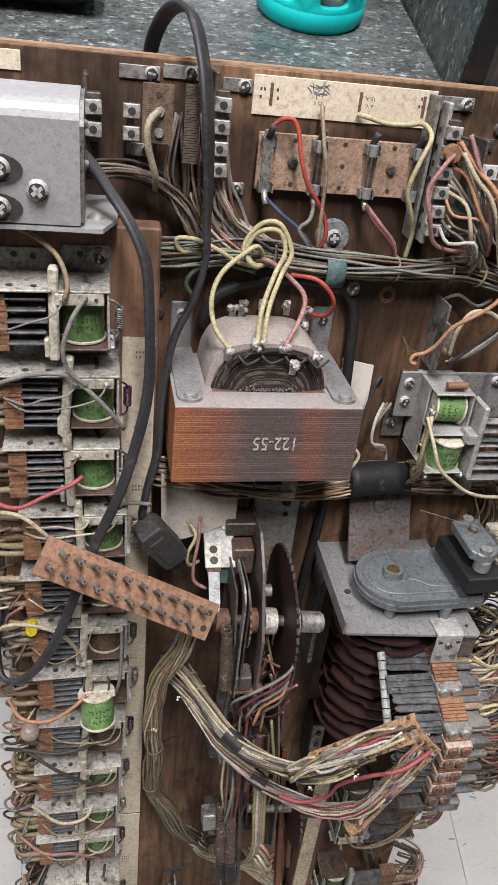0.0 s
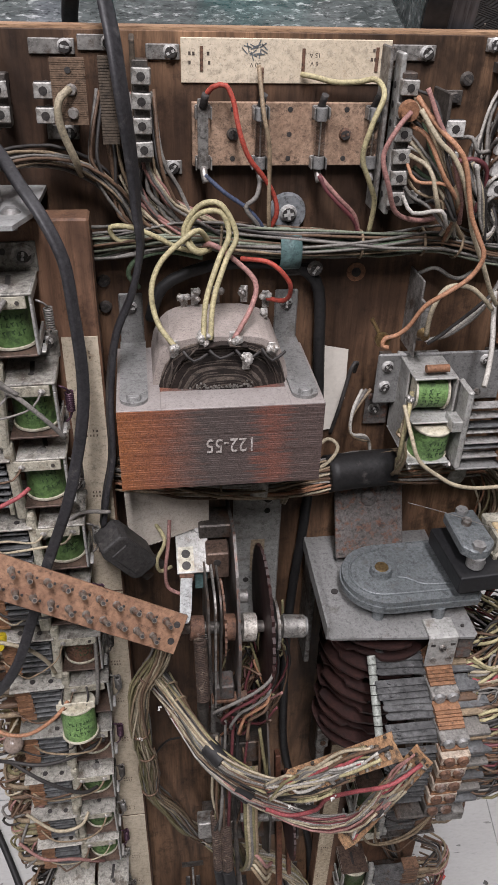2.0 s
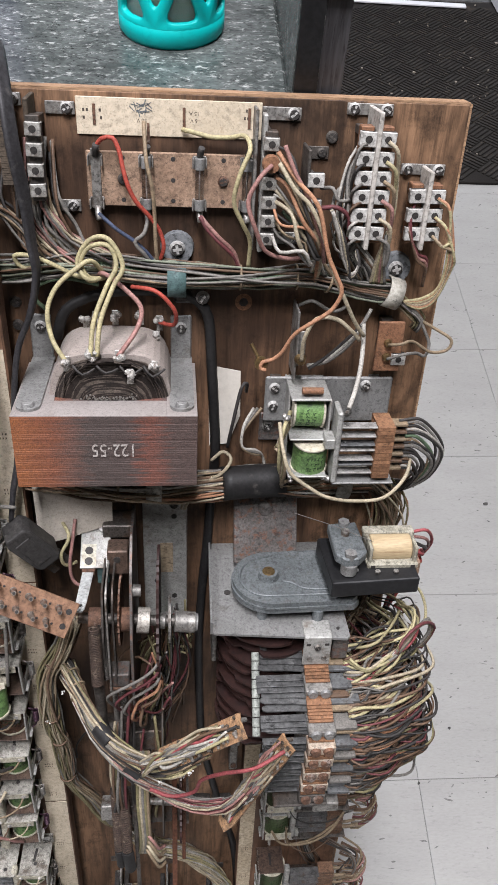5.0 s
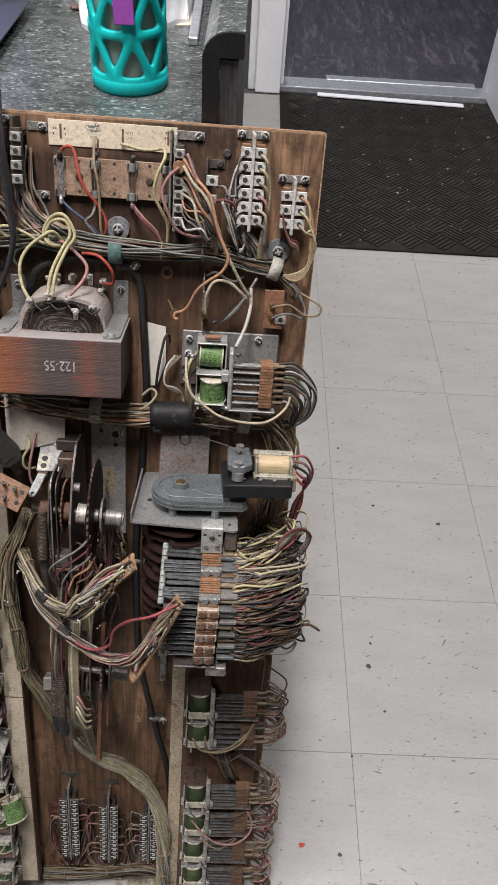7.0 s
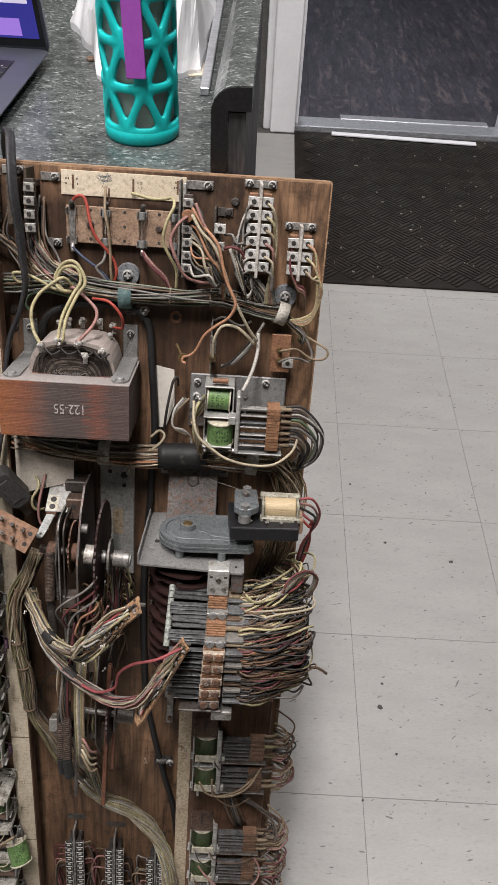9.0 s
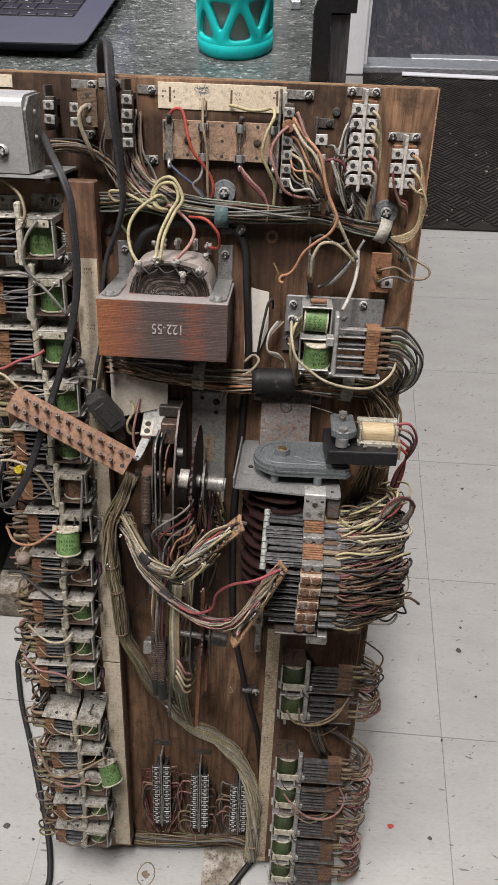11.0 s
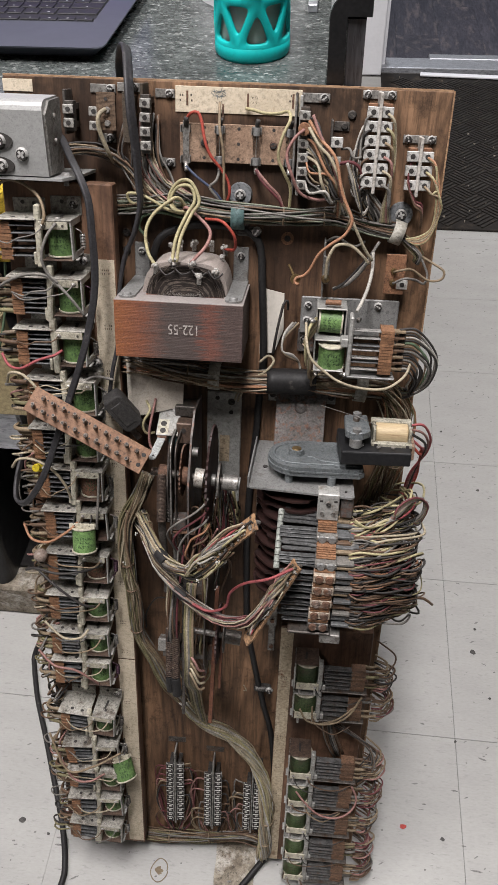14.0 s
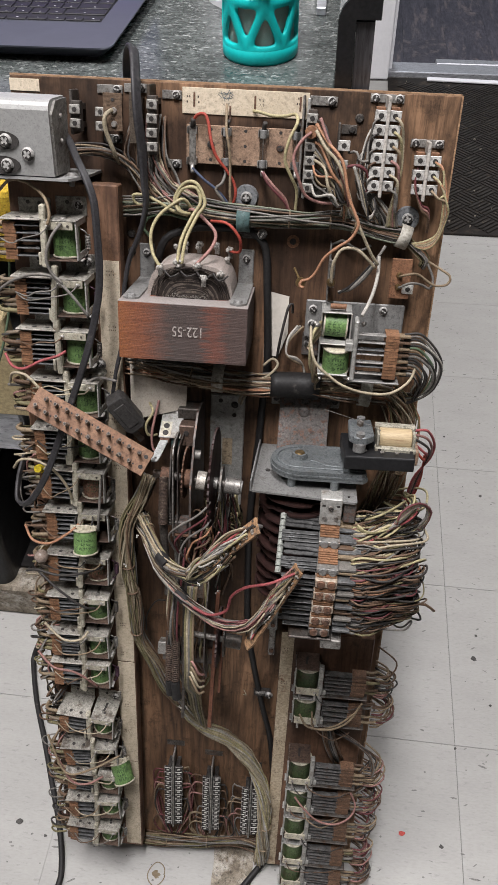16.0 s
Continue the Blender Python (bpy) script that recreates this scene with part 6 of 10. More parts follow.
MAIN = [(0.106, 0.964, 0.048), (0.111, 0.945, 0.050), (0.114, 0.936, 0.050), (0.120, 0.924, 0.052), (0.1235, 0.915, 0.054), (0.118, 0.903, 0.054), (0.106, 0.894, 0.054), (0.096, 0.883, 0.048), (0.089, 0.868, 0.044), (0.083, 0.861, 0.041), (0.077, 0.859, 0.040), (0.0755, 0.854, 0.040), (0.0795, 0.853, 0.041)]
wire([(0.080, 0.995, 0.030), (0.091, 0.981, 0.040), (0.100, 0.973, 0.046)] + MAIN, 0.0018, "orange", "orange wire ending in a bent solder eye")
wire([(0.080, 0.990, 0.038), (0.090, 0.976, 0.044), (0.099, 0.968, 0.046), (0.107, 0.955, 0.047), (0.113, 0.940, 0.046), (0.118, 0.926, 0.046), (0.128, 0.907, 0.046), (0.138, 0.889, 0.042), (0.146, 0.878, 0.038)], 0.0018, "cream", "cream wire twisted round the orange one")
wire([(0.083, 1.000, 0.036), (0.090, 0.985, 0.040), (0.098, 0.972, 0.042), (0.104, 0.958, 0.042), (0.110, 0.943, 0.040), (0.114, 0.928, 0.034)], 0.0017, "pink", "faded pink wire from the terminal strip")
wire([(0.0759, 0.988, 0.0350), (0.068, 0.981, 0.040), (0.062, 0.967, 0.040), (0.067, 0.951, 0.040), (0.075, 0.935, 0.034), (0.089, 0.929, 0.030), (0.102, 0.930, 0.028), (0.111, 0.936, 0.026)], 0.0018, "pink", "dusty pink wire looping under the terminal strip")
wire([(0.082, 0.992, 0.027), (0.089, 0.972, 0.034), (0.099, 0.953, 0.033), (0.107, 0.944, 0.033), (0.110, 0.930, 0.026)], 0.0018, "green", "faded green wire in the terminal wiring")
wire([(0.086, 0.957, 0.022), (0.093, 0.952, 0.027), (0.103, 0.948, 0.028), (0.110, 0.938, 0.024), (0.112, 0.922, 0.020)], 0.0017, "green", "grey-green wire in the terminal wiring")
wire([(0.110, 0.972, 0.020), (0.117, 0.973, 0.024), (0.121, 0.966, 0.026), (0.129, 0.966, 0.024)], 0.0015, "grey", "stiff bare wire between two terminals")
wire([(0.108, 0.960, 0.024), (0.120, 0.962, 0.028), (0.129, 0.955, 0.026), (0.130, 0.942, 0.024), (0.127, 0.928, 0.020)], 0.0019, "maroon", "dark maroon wire wound with thread")
for k, c in enumerate(("white", "grey", "cream", "dark")):
    wire([(0.1155, 0.962, 0.040 - k * 0.003), (0.122 + k * 0.001, 0.945, 0.036), (0.127 + k * 0.001, 0.930, 0.032), (0.134, 0.919 - k * 0.001, 0.030), (0.1385, 0.925, 0.030), (0.1365, 0.932 + k * 0.001, 0.026)], 0.0015, c, "striped cloth-covered wire in the terminal wiring")
for k, c in enumerate(("cream", "yellow", "tan", "pink", "cream", "grey")):
    v = 1.003 - k * 0.0117
    wire([(0.1475, v, 0.031), (0.1530 + 0.0005 * k, v - 0.005, 0.034), (0.1565, min(v - 0.02, 0.985), 0.028), (0.1575 - k * 0.0006, 0.955 - k * 0.002, 0.027 + 0.001 * (k % 3)), (0.1525 + k * 0.0008, 0.928, 0.022), (0.1515 + k * 0.002, 0.908, 0.016)], 0.0016, c, "thin wire sweeping down beside the terminal strip")
for k, c in enumerate(("grey", "dark", "grey", "brown", "white", "grey")):
    v = 1.001 - k * 0.0117
    wire([(0.1345, v, 0.030), (0.1290, v - 0.003, 0.032), (0.1285 + 0.0006 * k, min(v - 0.014, 0.97), 0.022), (0.133 + 0.001 * k, 0.937, 0.020), (0.146 + 0.002 * k, 0.918, 0.018), (0.152 + 0.002 * k, 0.905, 0.014)], 0.0013, c, "thin dull wire behind the terminal strip")
for k, c in enumerate(("yellow", "orange", "yellow", "tan", "cream", "tan", "orange", "yellow")):
    v = 0.968 - (k % 3) * 0.0122
    wire([(0.1875, v, 0.022), (0.1945, v - 0.006, 0.028), (0.1975 + 0.0008 * k, 0.945 - 0.002 * k, 0.028), (0.2000 + 0.0006 * k, 0.922, 0.024), (0.1985, 0.906 - 0.001 * k, 0.020), (0.189, 0.898 - 0.001 * k, 0.018), (0.176, 0.894, 0.014)], 0.0014, c, "thin yellowish wire curving to the cable clamp")
for k, c in enumerate(("maroon", "pink", "brown")):
    wire([(0.1755, 0.968 - k * 0.0122, 0.016), (0.1720, 0.955 - 0.004 * k, 0.020), (0.1745, 0.940, 0.021), (0.181, 0.930 - 0.002 * k, 0.020), (0.188, 0.926 - 0.003 * k, 0.018), (0.190, 0.905, 0.012)], 0.0014, c, "thin reddish wire behind the small terminal strip")
_r = random.Random(207)
tg_w = thing("terminal_wiring", "pinkish and grey wires tangled beside the dark terminal strip", "wiring", BOARD)
for k in range(16):
    v = 0.998 - 0.0036 * k
    c = _r.choice(("pink", "grey", "cream", "maroon", "pink", "tan", "white", "green", "dark", "orange"))
    j = [_r.uniform(-0.004, 0.004) for _ in range(8)]
    end = _r.choice(((0.118, 0.915, 0.022), (0.127, 0.910, 0.018), (0.108, 0.918, 0.024), (0.112, 0.905, 0.016)))
    bm = bmesh.new()
    tube(bm, [(0.079, v, 0.028), (0.087 + j[0], v - 0.006 + j[1], 0.034 + j[2]), (0.096 + j[3], 0.966 - 0.0018 * k + j[4], 0.040 + j[2]), (0.106 + j[5], 0.944 - 0.001 * k + j[6], 0.038 + j[7]), (0.111 + j[0] * 0.5, 0.929 + j[3] * 0.5, 0.030 + j[1] * 0.5), end], _r.uniform(0.0009, 0.0014), 6, 0.004)
    part("wire", bm, WIRE[c], tg_w)
for k in range(10):
    j = [_r.uniform(-0.005, 0.005) for _ in range(6)]
    bm = bmesh.new()
    tube(bm, [(0.1300 + j[0], 0.998 - 0.006 * k, 0.014), (0.1235 + j[1], 0.985 - 0.006 * k, 0.020), (0.1250 + j[2], 0.955 - 0.003 * k, 0.022 + j[3]), (0.136 + j[4], 0.929, 0.018), (0.148 + j[5], 0.908, 0.012)], _r.uniform(0.0008, 0.0012), 5, 0.005)
    part("wire", bm, WIRE[_r.choice(("grey", "dark", "white", "brown", "grey", "tan"))], tg_w)
lt_w = thing("terminal_wiring", "dusty dark wires dropping from the tags into the harness", "wiring", BOARD)
for k in range(22):
    u0 = -0.092 + 0.0018 * k + _r.uniform(-0.003, 0.003)
    j = [_r.uniform(-0.005, 0.005) for _ in range(7)]
    bm = bmesh.new()
    tube(bm, [(u0 * 0.85 - 0.012, 0.990 + j[0], 0.004), (u0 + j[1], 0.962, 0.019 + j[2] * 0.5), (u0 + 0.004 + j[3], 0.945, 0.018 + j[4] * 0.6), (u0 + 0.012 + j[5], 0.930, 0.018), (u0 + 0.026 + j[6], 0.917, 0.016)], _r.uniform(0.0009, 0.0014), 5, 0.005)
    part("wire", bm, WIRE[_r.choice(("grey", "dark", "brown", "grey", "tan", "pink", "dark"))], lt_w)
# the washered lug and the tan tag by the edge
lug = thing("eye_lug", "tarnished solder eye on a bent steel post", "lug", BOARD)
bm = bmesh.new()
box(bm, 0.1015, 0.1030, 0.838, 0.890, 0.0, 0.026, 0.0004)
part("fin", bm, STEEL, lug)
bm = bmesh.new()
box(bm, 0.102, 0.1075, 0.852, 0.878, 0.0300, 0.0312, 0.0003)
box(bm, 0.1015, 0.1035, 0.852, 0.878, 0.015, 0.0312)
part("tag", bm, STEEL, lug)
bm = bmesh.new()
cyl(bm, (0.1045, 0.857, 0.031), (0.1045, 0.857, 0.0355), 0.0044, 14, 0.003)
part("rivet", bm, BRASS, lug)
bm = bmesh.new()
cyl(bm, (0.0760, 0.857, 0.037), (0.0690, 0.8695, 0.033), 0.0013, 8)
cyl(bm, (0.0760, 0.857, 0.0395), (0.0760, 0.857, 0.0365), 0.0048, 12)
solid("solder_eye", bm, BRASS, "brass solder eye with a stiff pin at the wire's end", "lug", BOARD)
wire([(0.1045, 0.858, 0.036), (0.1050, 0.876, 0.038), (0.112, 0.890, 0.038), (0.125, 0.891, 0.040), (0.136, 0.883, 0.040), (0.1435, 0.875, 0.038)], 0.0019, "cream", "cream wire arching from the eye lug")
wire([(0.147, 0.884, 0.030), (0.1475, 0.869, 0.034), (0.1445, 0.856, 0.046), (0.1395, 0.845, 0.058), (0.1345, 0.8370, 0.067)], 0.0021, "white", "stiff white wire dropping to the relay")
for k, c in enumerate(("grey", "white", "dark")):
    wire([(0.113, 0.844, 0.014 + k * 0.003), (0.126, 0.850 + k * 0.002, 0.020), (0.139, 0.867 + k * 0.003, 0.028), (0.146, 0.883, 0.030), (0.152, 0.893, 0.026)], 0.0017, c, "striped cloth-covered wire above the relay")
wire([(0.104, 0.888, 0.008), (0.113, 0.893, 0.012), (0.124, 0.887, 0.012), (0.132, 0.885, 0.010), (0.140, 0.890, 0.010)], 0.0016, "grey", "grey wire lying against the board")
tag = thing("phenolic_tag", "orange-brown phenolic tag with two rivets and loose wires", "terminal tag", BOARD)
bm = bmesh.new()
box(bm, 0.161, 0.180, 0.843, 0.881, 0.018, 0.021, 0.0004)
part("plate", bm, PHENOL, tag)
part("post", box(bmesh.new(), 0.166, 0.175, 0.850, 0.878, 0.0, 0.018), DARKSTEEL, tag)
for v in (0.8655, 0.8545):
    bm = bmesh.new()
    cyl(bm, (0.169, v, 0.021), (0.169, v, 0.024), 0.0032, 12, 0.0024)
    part("rivet", bm, BRASS, tag)
share("terminal", TERM_ME, tag, pose(0.178, 0.8530, 0.023))
wire([(0.169, 0.8655, 0.025), (0.176, 0.869, 0.031), (0.186, 0.868, 0.024), (0.202, 0.858, 0.020), (0.215, 0.859, 0.018), (0.2165, 0.867, 0.018), (0.206, 0.873, 0.014), (0.192, 0.880, 0.012)], 0.0015, "tan", "thin wire looping past the board's edge")
wire([(0.169, 0.8545, 0.025), (0.179, 0.861, 0.031), (0.191, 0.858, 0.022), (0.199, 0.854, 0.018), (0.202, 0.862, 0.014), (0.194, 0.878, 0.012)], 0.0015, "grey", "thin wire looping past the board's edge")
bm = bmesh.new()
cyl(bm, (0.0655, 0.8870, -0.001), (0.0655, 0.8870, 0.0006), 0.0062, 18)
hole = solid("screw_hole", bm, PHENOL, "rust-ringed screw hole in the board", "hole", BOARD)
bm = bmesh.new()
cyl(bm, (0.0655, 0.8870, 0.0), (0.0655, 0.8870, 0.0009), 0.0031, 14)
part("bore", bm, WIRE["dark"], hole)
# the black flat cable that runs down beside the transformer
wire([(-0.066, 0.862, 0.008), (-0.0615, 0.878, 0.009), (-0.052, 0.8885, 0.010), (-0.0286, 0.8965, 0.009), (0.0023, 0.8975, 0.008), (0.025, 0.8945, 0.008), (0.0375, 0.8850, 0.008), (0.0415, 0.870, 0.008), (0.043, 0.846, 0.008), (0.046, 0.800, 0.008), (0.0475, 0.765, 0.009), (0.045, 0.725, 0.008), (0.043, 0.679, 0.007), (0.039, 0.621, 0.006), (0.037, 0.55, 0.006), (0.039, 0.47, 0.006), (0.042, 0.413, 0.006), (0.053, 0.350, 0.006), (0.067, 0.284, 0.006), (0.079, 0.234, 0.006), (0.086, 0.170, 0.005), (0.089, 0.110, 0.004)],
     0.0048, "dark", "black round cable arching over the transformer and stapled down the board", "cable", n=8, mat=BLACK, category="cable", step=0.012)
for v, u in ((0.893, 0.030), (0.312, 0.068)):
    cl = thing("cable_staple", "small dark cable strap with a screw", "cable clamp", BOARD)
    bm = bmesh.new()
    box(bm, u - 0.014, u + 0.008, v - 0.004, v + 0.004, 0.0, 0.011, 0.002)
    part("strap", bm, BLADE, cl)
    bm = bmesh.new()
    screw(bm, u + 0.006, v + 0.001, 0.011, 0.005, 0.003)
    part("screw", bm, BRIGHT, cl)
for u, v in ((0.0255, 0.895), (-0.0935, 0.868), (-0.0935, 0.885), (0.140, 1.00), (0.118, 0.9995)):
    bm = bmesh.new()
    screw(bm, u, v, 0.0, 0.0042, 0.0026)
    solid("screw", bm, DARKSTEEL, "dark screw driven into the board", "screw", BOARD, group="screws in the board")

# ---- relay on the grey plate ----
r2 = thing("double_relay", "double relay with two green coils on a grey plate", "relay", BOARD)
bm = bmesh.new()
box(bm, 0.083, 0.1790, 0.797, 0.835, 0.0130, 0.0152, 0.0012)
part("plate", bm, ZINC, r2)
for u in (0.092, 0.168):
    part("standoff", box(bmesh.new(), u - 0.004, u + 0.004, 0.804, 0.830, 0.0, 0.0130), DARKSTEEL, r2)
for u, v in ((0.0900, 0.826), (0.0895, 0.811), (0.1585, 0.8285),):
    bm = bmesh.new()
    screw(bm, u, v, 0.0152, 0.0042, 0.0028)
    part("screw", bm, BRIGHT, r2)
bm = bmesh.new()
box(bm, 0.0985, 0.1000, 0.775, 0.833, 0.006, 0.034, 0.0006)
box(bm, 0.0985, 0.1275, 0.8310, 0.8325, 0.006, 0.046, 0.0005)
box(bm, 0.0985, 0.1275, 0.8020, 0.8034, 0.006, 0.052, 0.0005)
box(bm, 0.0985, 0.1275, 0.7725, 0.7740, 0.006, 0.056, 0.0005)
part("frame", bm, GALV, r2)
coil_parts(r2, Matrix.Translation((0.1125, 0.8175, 0.0330)) @ Matrix.Rotation(math.radians(-92), 4, "Z"), 0.0122, 0.0200)
coil_parts(r2, Matrix.Translation((0.1155, 0.7865, 0.0430)) @ Matrix.Rotation(0.15, 4, "X"), 0.0128, 0.0225)
part("side_cheek", box(bmesh.new(), 0.1262, 0.1276, 0.8035, 0.8320, 0.010, 0.047, 0.0005), GALV, r2)
bm = bmesh.new()
box(bm, 0.0815, 0.0985, 0.7735, 0.7985, 0.002, 0.0042, 0.001)
pl2 = part("foot_plate", bm, RUSTPLATE, r2, "rust-bloomed foot plate with a slotted screw")
bm = bmesh.new()
screw(bm, 0.0880, 0.7870, 0.0042, 0.0044, 0.0024)
part("screw", bm, BRIGHT, pl2)
bm = bmesh.new()
box(bm, 0.1300, 0.1340, 0.7700, 0.8290, 0.040, 0.0600, 0.0012)
box(bm, 0.1230, 0.1300, 0.7995, 0.8075, 0.046, 0.060, 0.0006)
part("lifter", bm, GALV, r2, "grey metal lifter")
PALE_BLADE = material("pale_spring_blade", (0.42, 0.41, 0.39), (0.27, 0.26, 0.245), 0.5, 0.2, scale=60, fine=300, spots=(0.12, 0.10, 0.085), spot_at=0.6, spot_scale=120, speck=0.5)
for k, dv_ in enumerate((0.0012, 0.0, -0.0010, 0.0008, -0.0012, 0.0010, 0.0)):
    v = 0.8145 - k * 0.0062
    bm = bmesh.new()
    box(bm, 0.1345, 0.1625, v + dv_ - 0.0006, v + dv_ + 0.0006, 0.0495, 0.0575, 0.0003)
    cyl(bm, (0.1385, v + dv_ + 0.0004, 0.054), (0.1385, v + dv_ + 0.0016, 0.054), 0.0015, 8)
    part("blade", bm, PALE_BLADE if k not in (2, 5) else GREYBLADE, r2)
    for j in range(2):
        part("spacer", box(bmesh.new(), 0.1600, 0.1725, v - 0.0028 + j * 0.0031, v + j * 0.0031 - 0.0001, 0.038, 0.060), PHENOL_RED, r2)
    bm = bmesh.new()
    box(bm, 0.1710, 0.1840, v - 0.0010, v + 0.0012, 0.043, 0.052, 0.0004)
    part("tag", bm, WIRE["brown"] if k % 2 else WIRE["tan"], r2)
bm = bmesh.new()
box(bm, 0.1310, 0.1770, 0.7690, 0.7706, 0.040, 0.060, 0.0005)
part("shelf", bm, ZINC, r2)
for k, c in enumerate(("dark", "grey", "dark", "white", "dark", "green", "tan", "dark", "grey", "dark", "dark", "grey", "brown", "dark", "white", "dark")):
    v = 0.816 - k * 0.0028
    x = 0.199 + 0.0014 * (15 - k) + random.uniform(-0.006, 0.004)
    bm = bmesh.new()
    vb = 0.742 + random.uniform(-0.004, 0.006)
    tube(bm, [(0.178, v, 0.047), (0.190 + 0.3 * (x - 0.198), v - 0.0005, 0.046), (x, v - 0.35 * (v - vb), 0.040), (x - 0.002, v - 0.75 * (v - vb), 0.032), (0.197, vb, 0.024), (0.186, vb - 0.004, 0.015)], random.uniform(0.0009, 0.0014), 6, 0.0025)
    part("wire", bm, WIRE[c], r2)
for k, c in enumerate(("yellow", "tan", "cream", "olive", "tan")):
    bm = bmesh.new()
    tube(bm, [(0.0985, 0.822 - k * 0.003, 0.044), (0.0915 - 0.001 * k, 0.815 - 0.004 * k, 0.060), (0.0900, 0.800, 0.062 - 0.002 * k), (0.0910 + 0.001 * k, 0.783, 0.058), (0.0955, 0.770 - 0.002 * k, 0.048), (0.101, 0.760, 0.030)], 0.0016, 6)
    part("wire", bm, WIRE[c], r2)
for u, v in ((0.102, 0.7700), (0.128, 0.7690), (0.094, 0.822), (0.139, 0.823)):
    bm = bmesh.new()
    for k in range(4):
        r = bmesh.ops.create_icosphere(bm, subdivisions=1, radius=random.uniform(0.0015, 0.0026))
        bmesh.ops.translate(bm, vec=(u + random.uniform(-0.002, 0.002), v + random.uniform(-0.002, 0.002), 0.050 + random.uniform(-0.001, 0.003)), verts=r["verts"])
    part("solder", bm, SOLDER if v < 0.8 else STEEL, r2)
bm = bmesh.new()
cyl(bm, (0.106, 0.8375, 0.042), (0.121, 0.8375, 0.042), 0.0026, 10)
part("resistor", bm, PHENOL, r2)
wire([(0.089, 0.821, 0.058), (0.0905, 0.808, 0.074), (0.096, 0.793, 0.080), (0.111, 0.780, 0.080), (0.124, 0.772, 0.080), (0.144, 0.765, 0.075), (0.168, 0.764, 0.070), (0.186, 0.772, 0.057), (0.192, 0.782, 0.045), (0.186, 0.788, 0.044)], 0.0017, "cream", "cream wire looping under the double relay")
wire([(0.103, 0.768, 0.050), (0.098, 0.757, 0.040), (0.100, 0.746, 0.030), (0.112, 0.746, 0.030), (0.124, 0.756, 0.040), (0.128, 0.767, 0.050)], 0.0016, "tan", "stripped wire loop under the double relay")
for k in range(3):
    wire([(0.076 + 0.003 * k, 0.806, 0.010), (0.068, 0.796 - 0.002 * k, 0.020), (0.067, 0.780, 0.024), (0.077, 0.776 - 0.002 * k, 0.022), (0.084, 0.766, 0.014), (0.0870, 0.754 + 0.002 * k, 0.012)], 0.0015, ("white", "grey", "tan")[k], "pale curled wire beside the double relay")
wire([(0.057, 0.770, 0.008), (0.060, 0.795, 0.014), (0.0655, 0.825, 0.014), (0.0695, 0.828, 0.012), (0.0700, 0.818, 0.006)], 0.0017, "dark", "dark stripped wire over the white card")

# ---- middle harness with black sleeve ----
harness("harness", "laced harness under the transformer, ending in black sleeve", [(-0.098, 0.762, 0.026), (-0.051, 0.760, 0.040), (-0.003, 0.754, 0.040), (0.030, 0.749, 0.032), (0.058, 0.7465, 0.024), (0.090, 0.7465, 0.020), (0.120, 0.7445, 0.018), (0.150, 0.742, 0.016), (0.178, 0.739, 0.014)], 36, 0.0108, 0.0015, ["tan", "cream", "tan", "cream", "grey", "cream", "orange", "brown", "white"], seed=12, ties=(0.30,))
bm = bmesh.new()
tube(bm, [(0.052, 0.7468, 0.025), (0.066, 0.7466, 0.023), (0.082, 0.7465, 0.021), (0.102, 0.7455, 0.019)], 0.0134, 16, 0.006)
solid("cable_sleeve", bm, BLACK, "black cable sleeve over the middle harness", "cable sleeve", BOARD)
clamp_ring("grey nylon cable clamp round the middle harness", 0.0005, 0.7540, 0.036, 0.0130, 0.0115, GREY_CLAMP, -0.05, False)
clamp_ring("grey nylon cable clamp round the black sleeve", 0.1500, 0.7415, 0.013, 0.0135, 0.012, GREY_CLAMP, -0.1, False)
wire([(0.045, 0.754, 0.026), (0.034, 0.742, 0.028), (0.026, 0.730, 0.026), (0.0235, 0.722, 0.024)], 0.0017, "cream", "frayed cream wire end below the harness")
wire([(0.045, 0.752, 0.027), (0.032, 0.743, 0.029), (0.0225, 0.731, 0.028), (0.021, 0.724, 0.026)], 0.0015, "cream", "frayed cream wire end below the harness")
wire([(0.040, 0.750, 0.028), (0.053, 0.760, 0.028), (0.059, 0.769, 0.024), (0.053, 0.772, 0.018), (0.044, 0.764, 0.018)], 0.0017, "cream", "cream wire curl at the harness")
harness("harness", "tan coiled wires from the sleeve to the board's edge", [(0.172, 0.742, 0.014), (0.184, 0.730, 0.016), (0.193, 0.712, 0.014), (0.194, 0.690, 0.012), (0.189, 0.655, 0.012), (0.180, 0.618, 0.014), (0.168, 0.585, 0.020)], 30, 0.0125, 0.0013, ["tan", "tan", "cream", "brown", "tan", "olive", "orange"], seed=14, wob=0.5, ties=(0.62,))

# ---- gear motor on its shelf ----
ZAX = Matrix(((1, 0, 0, 0), (0, 0, 1, 0), (0, 1, 0, 0), (0, 0, 0, 1)))  # outline x, y to board x, z; height to board y


def upright(bm):
    bmesh.ops.transform(bm, matrix=ZAX, verts=bm.verts)
    return bm


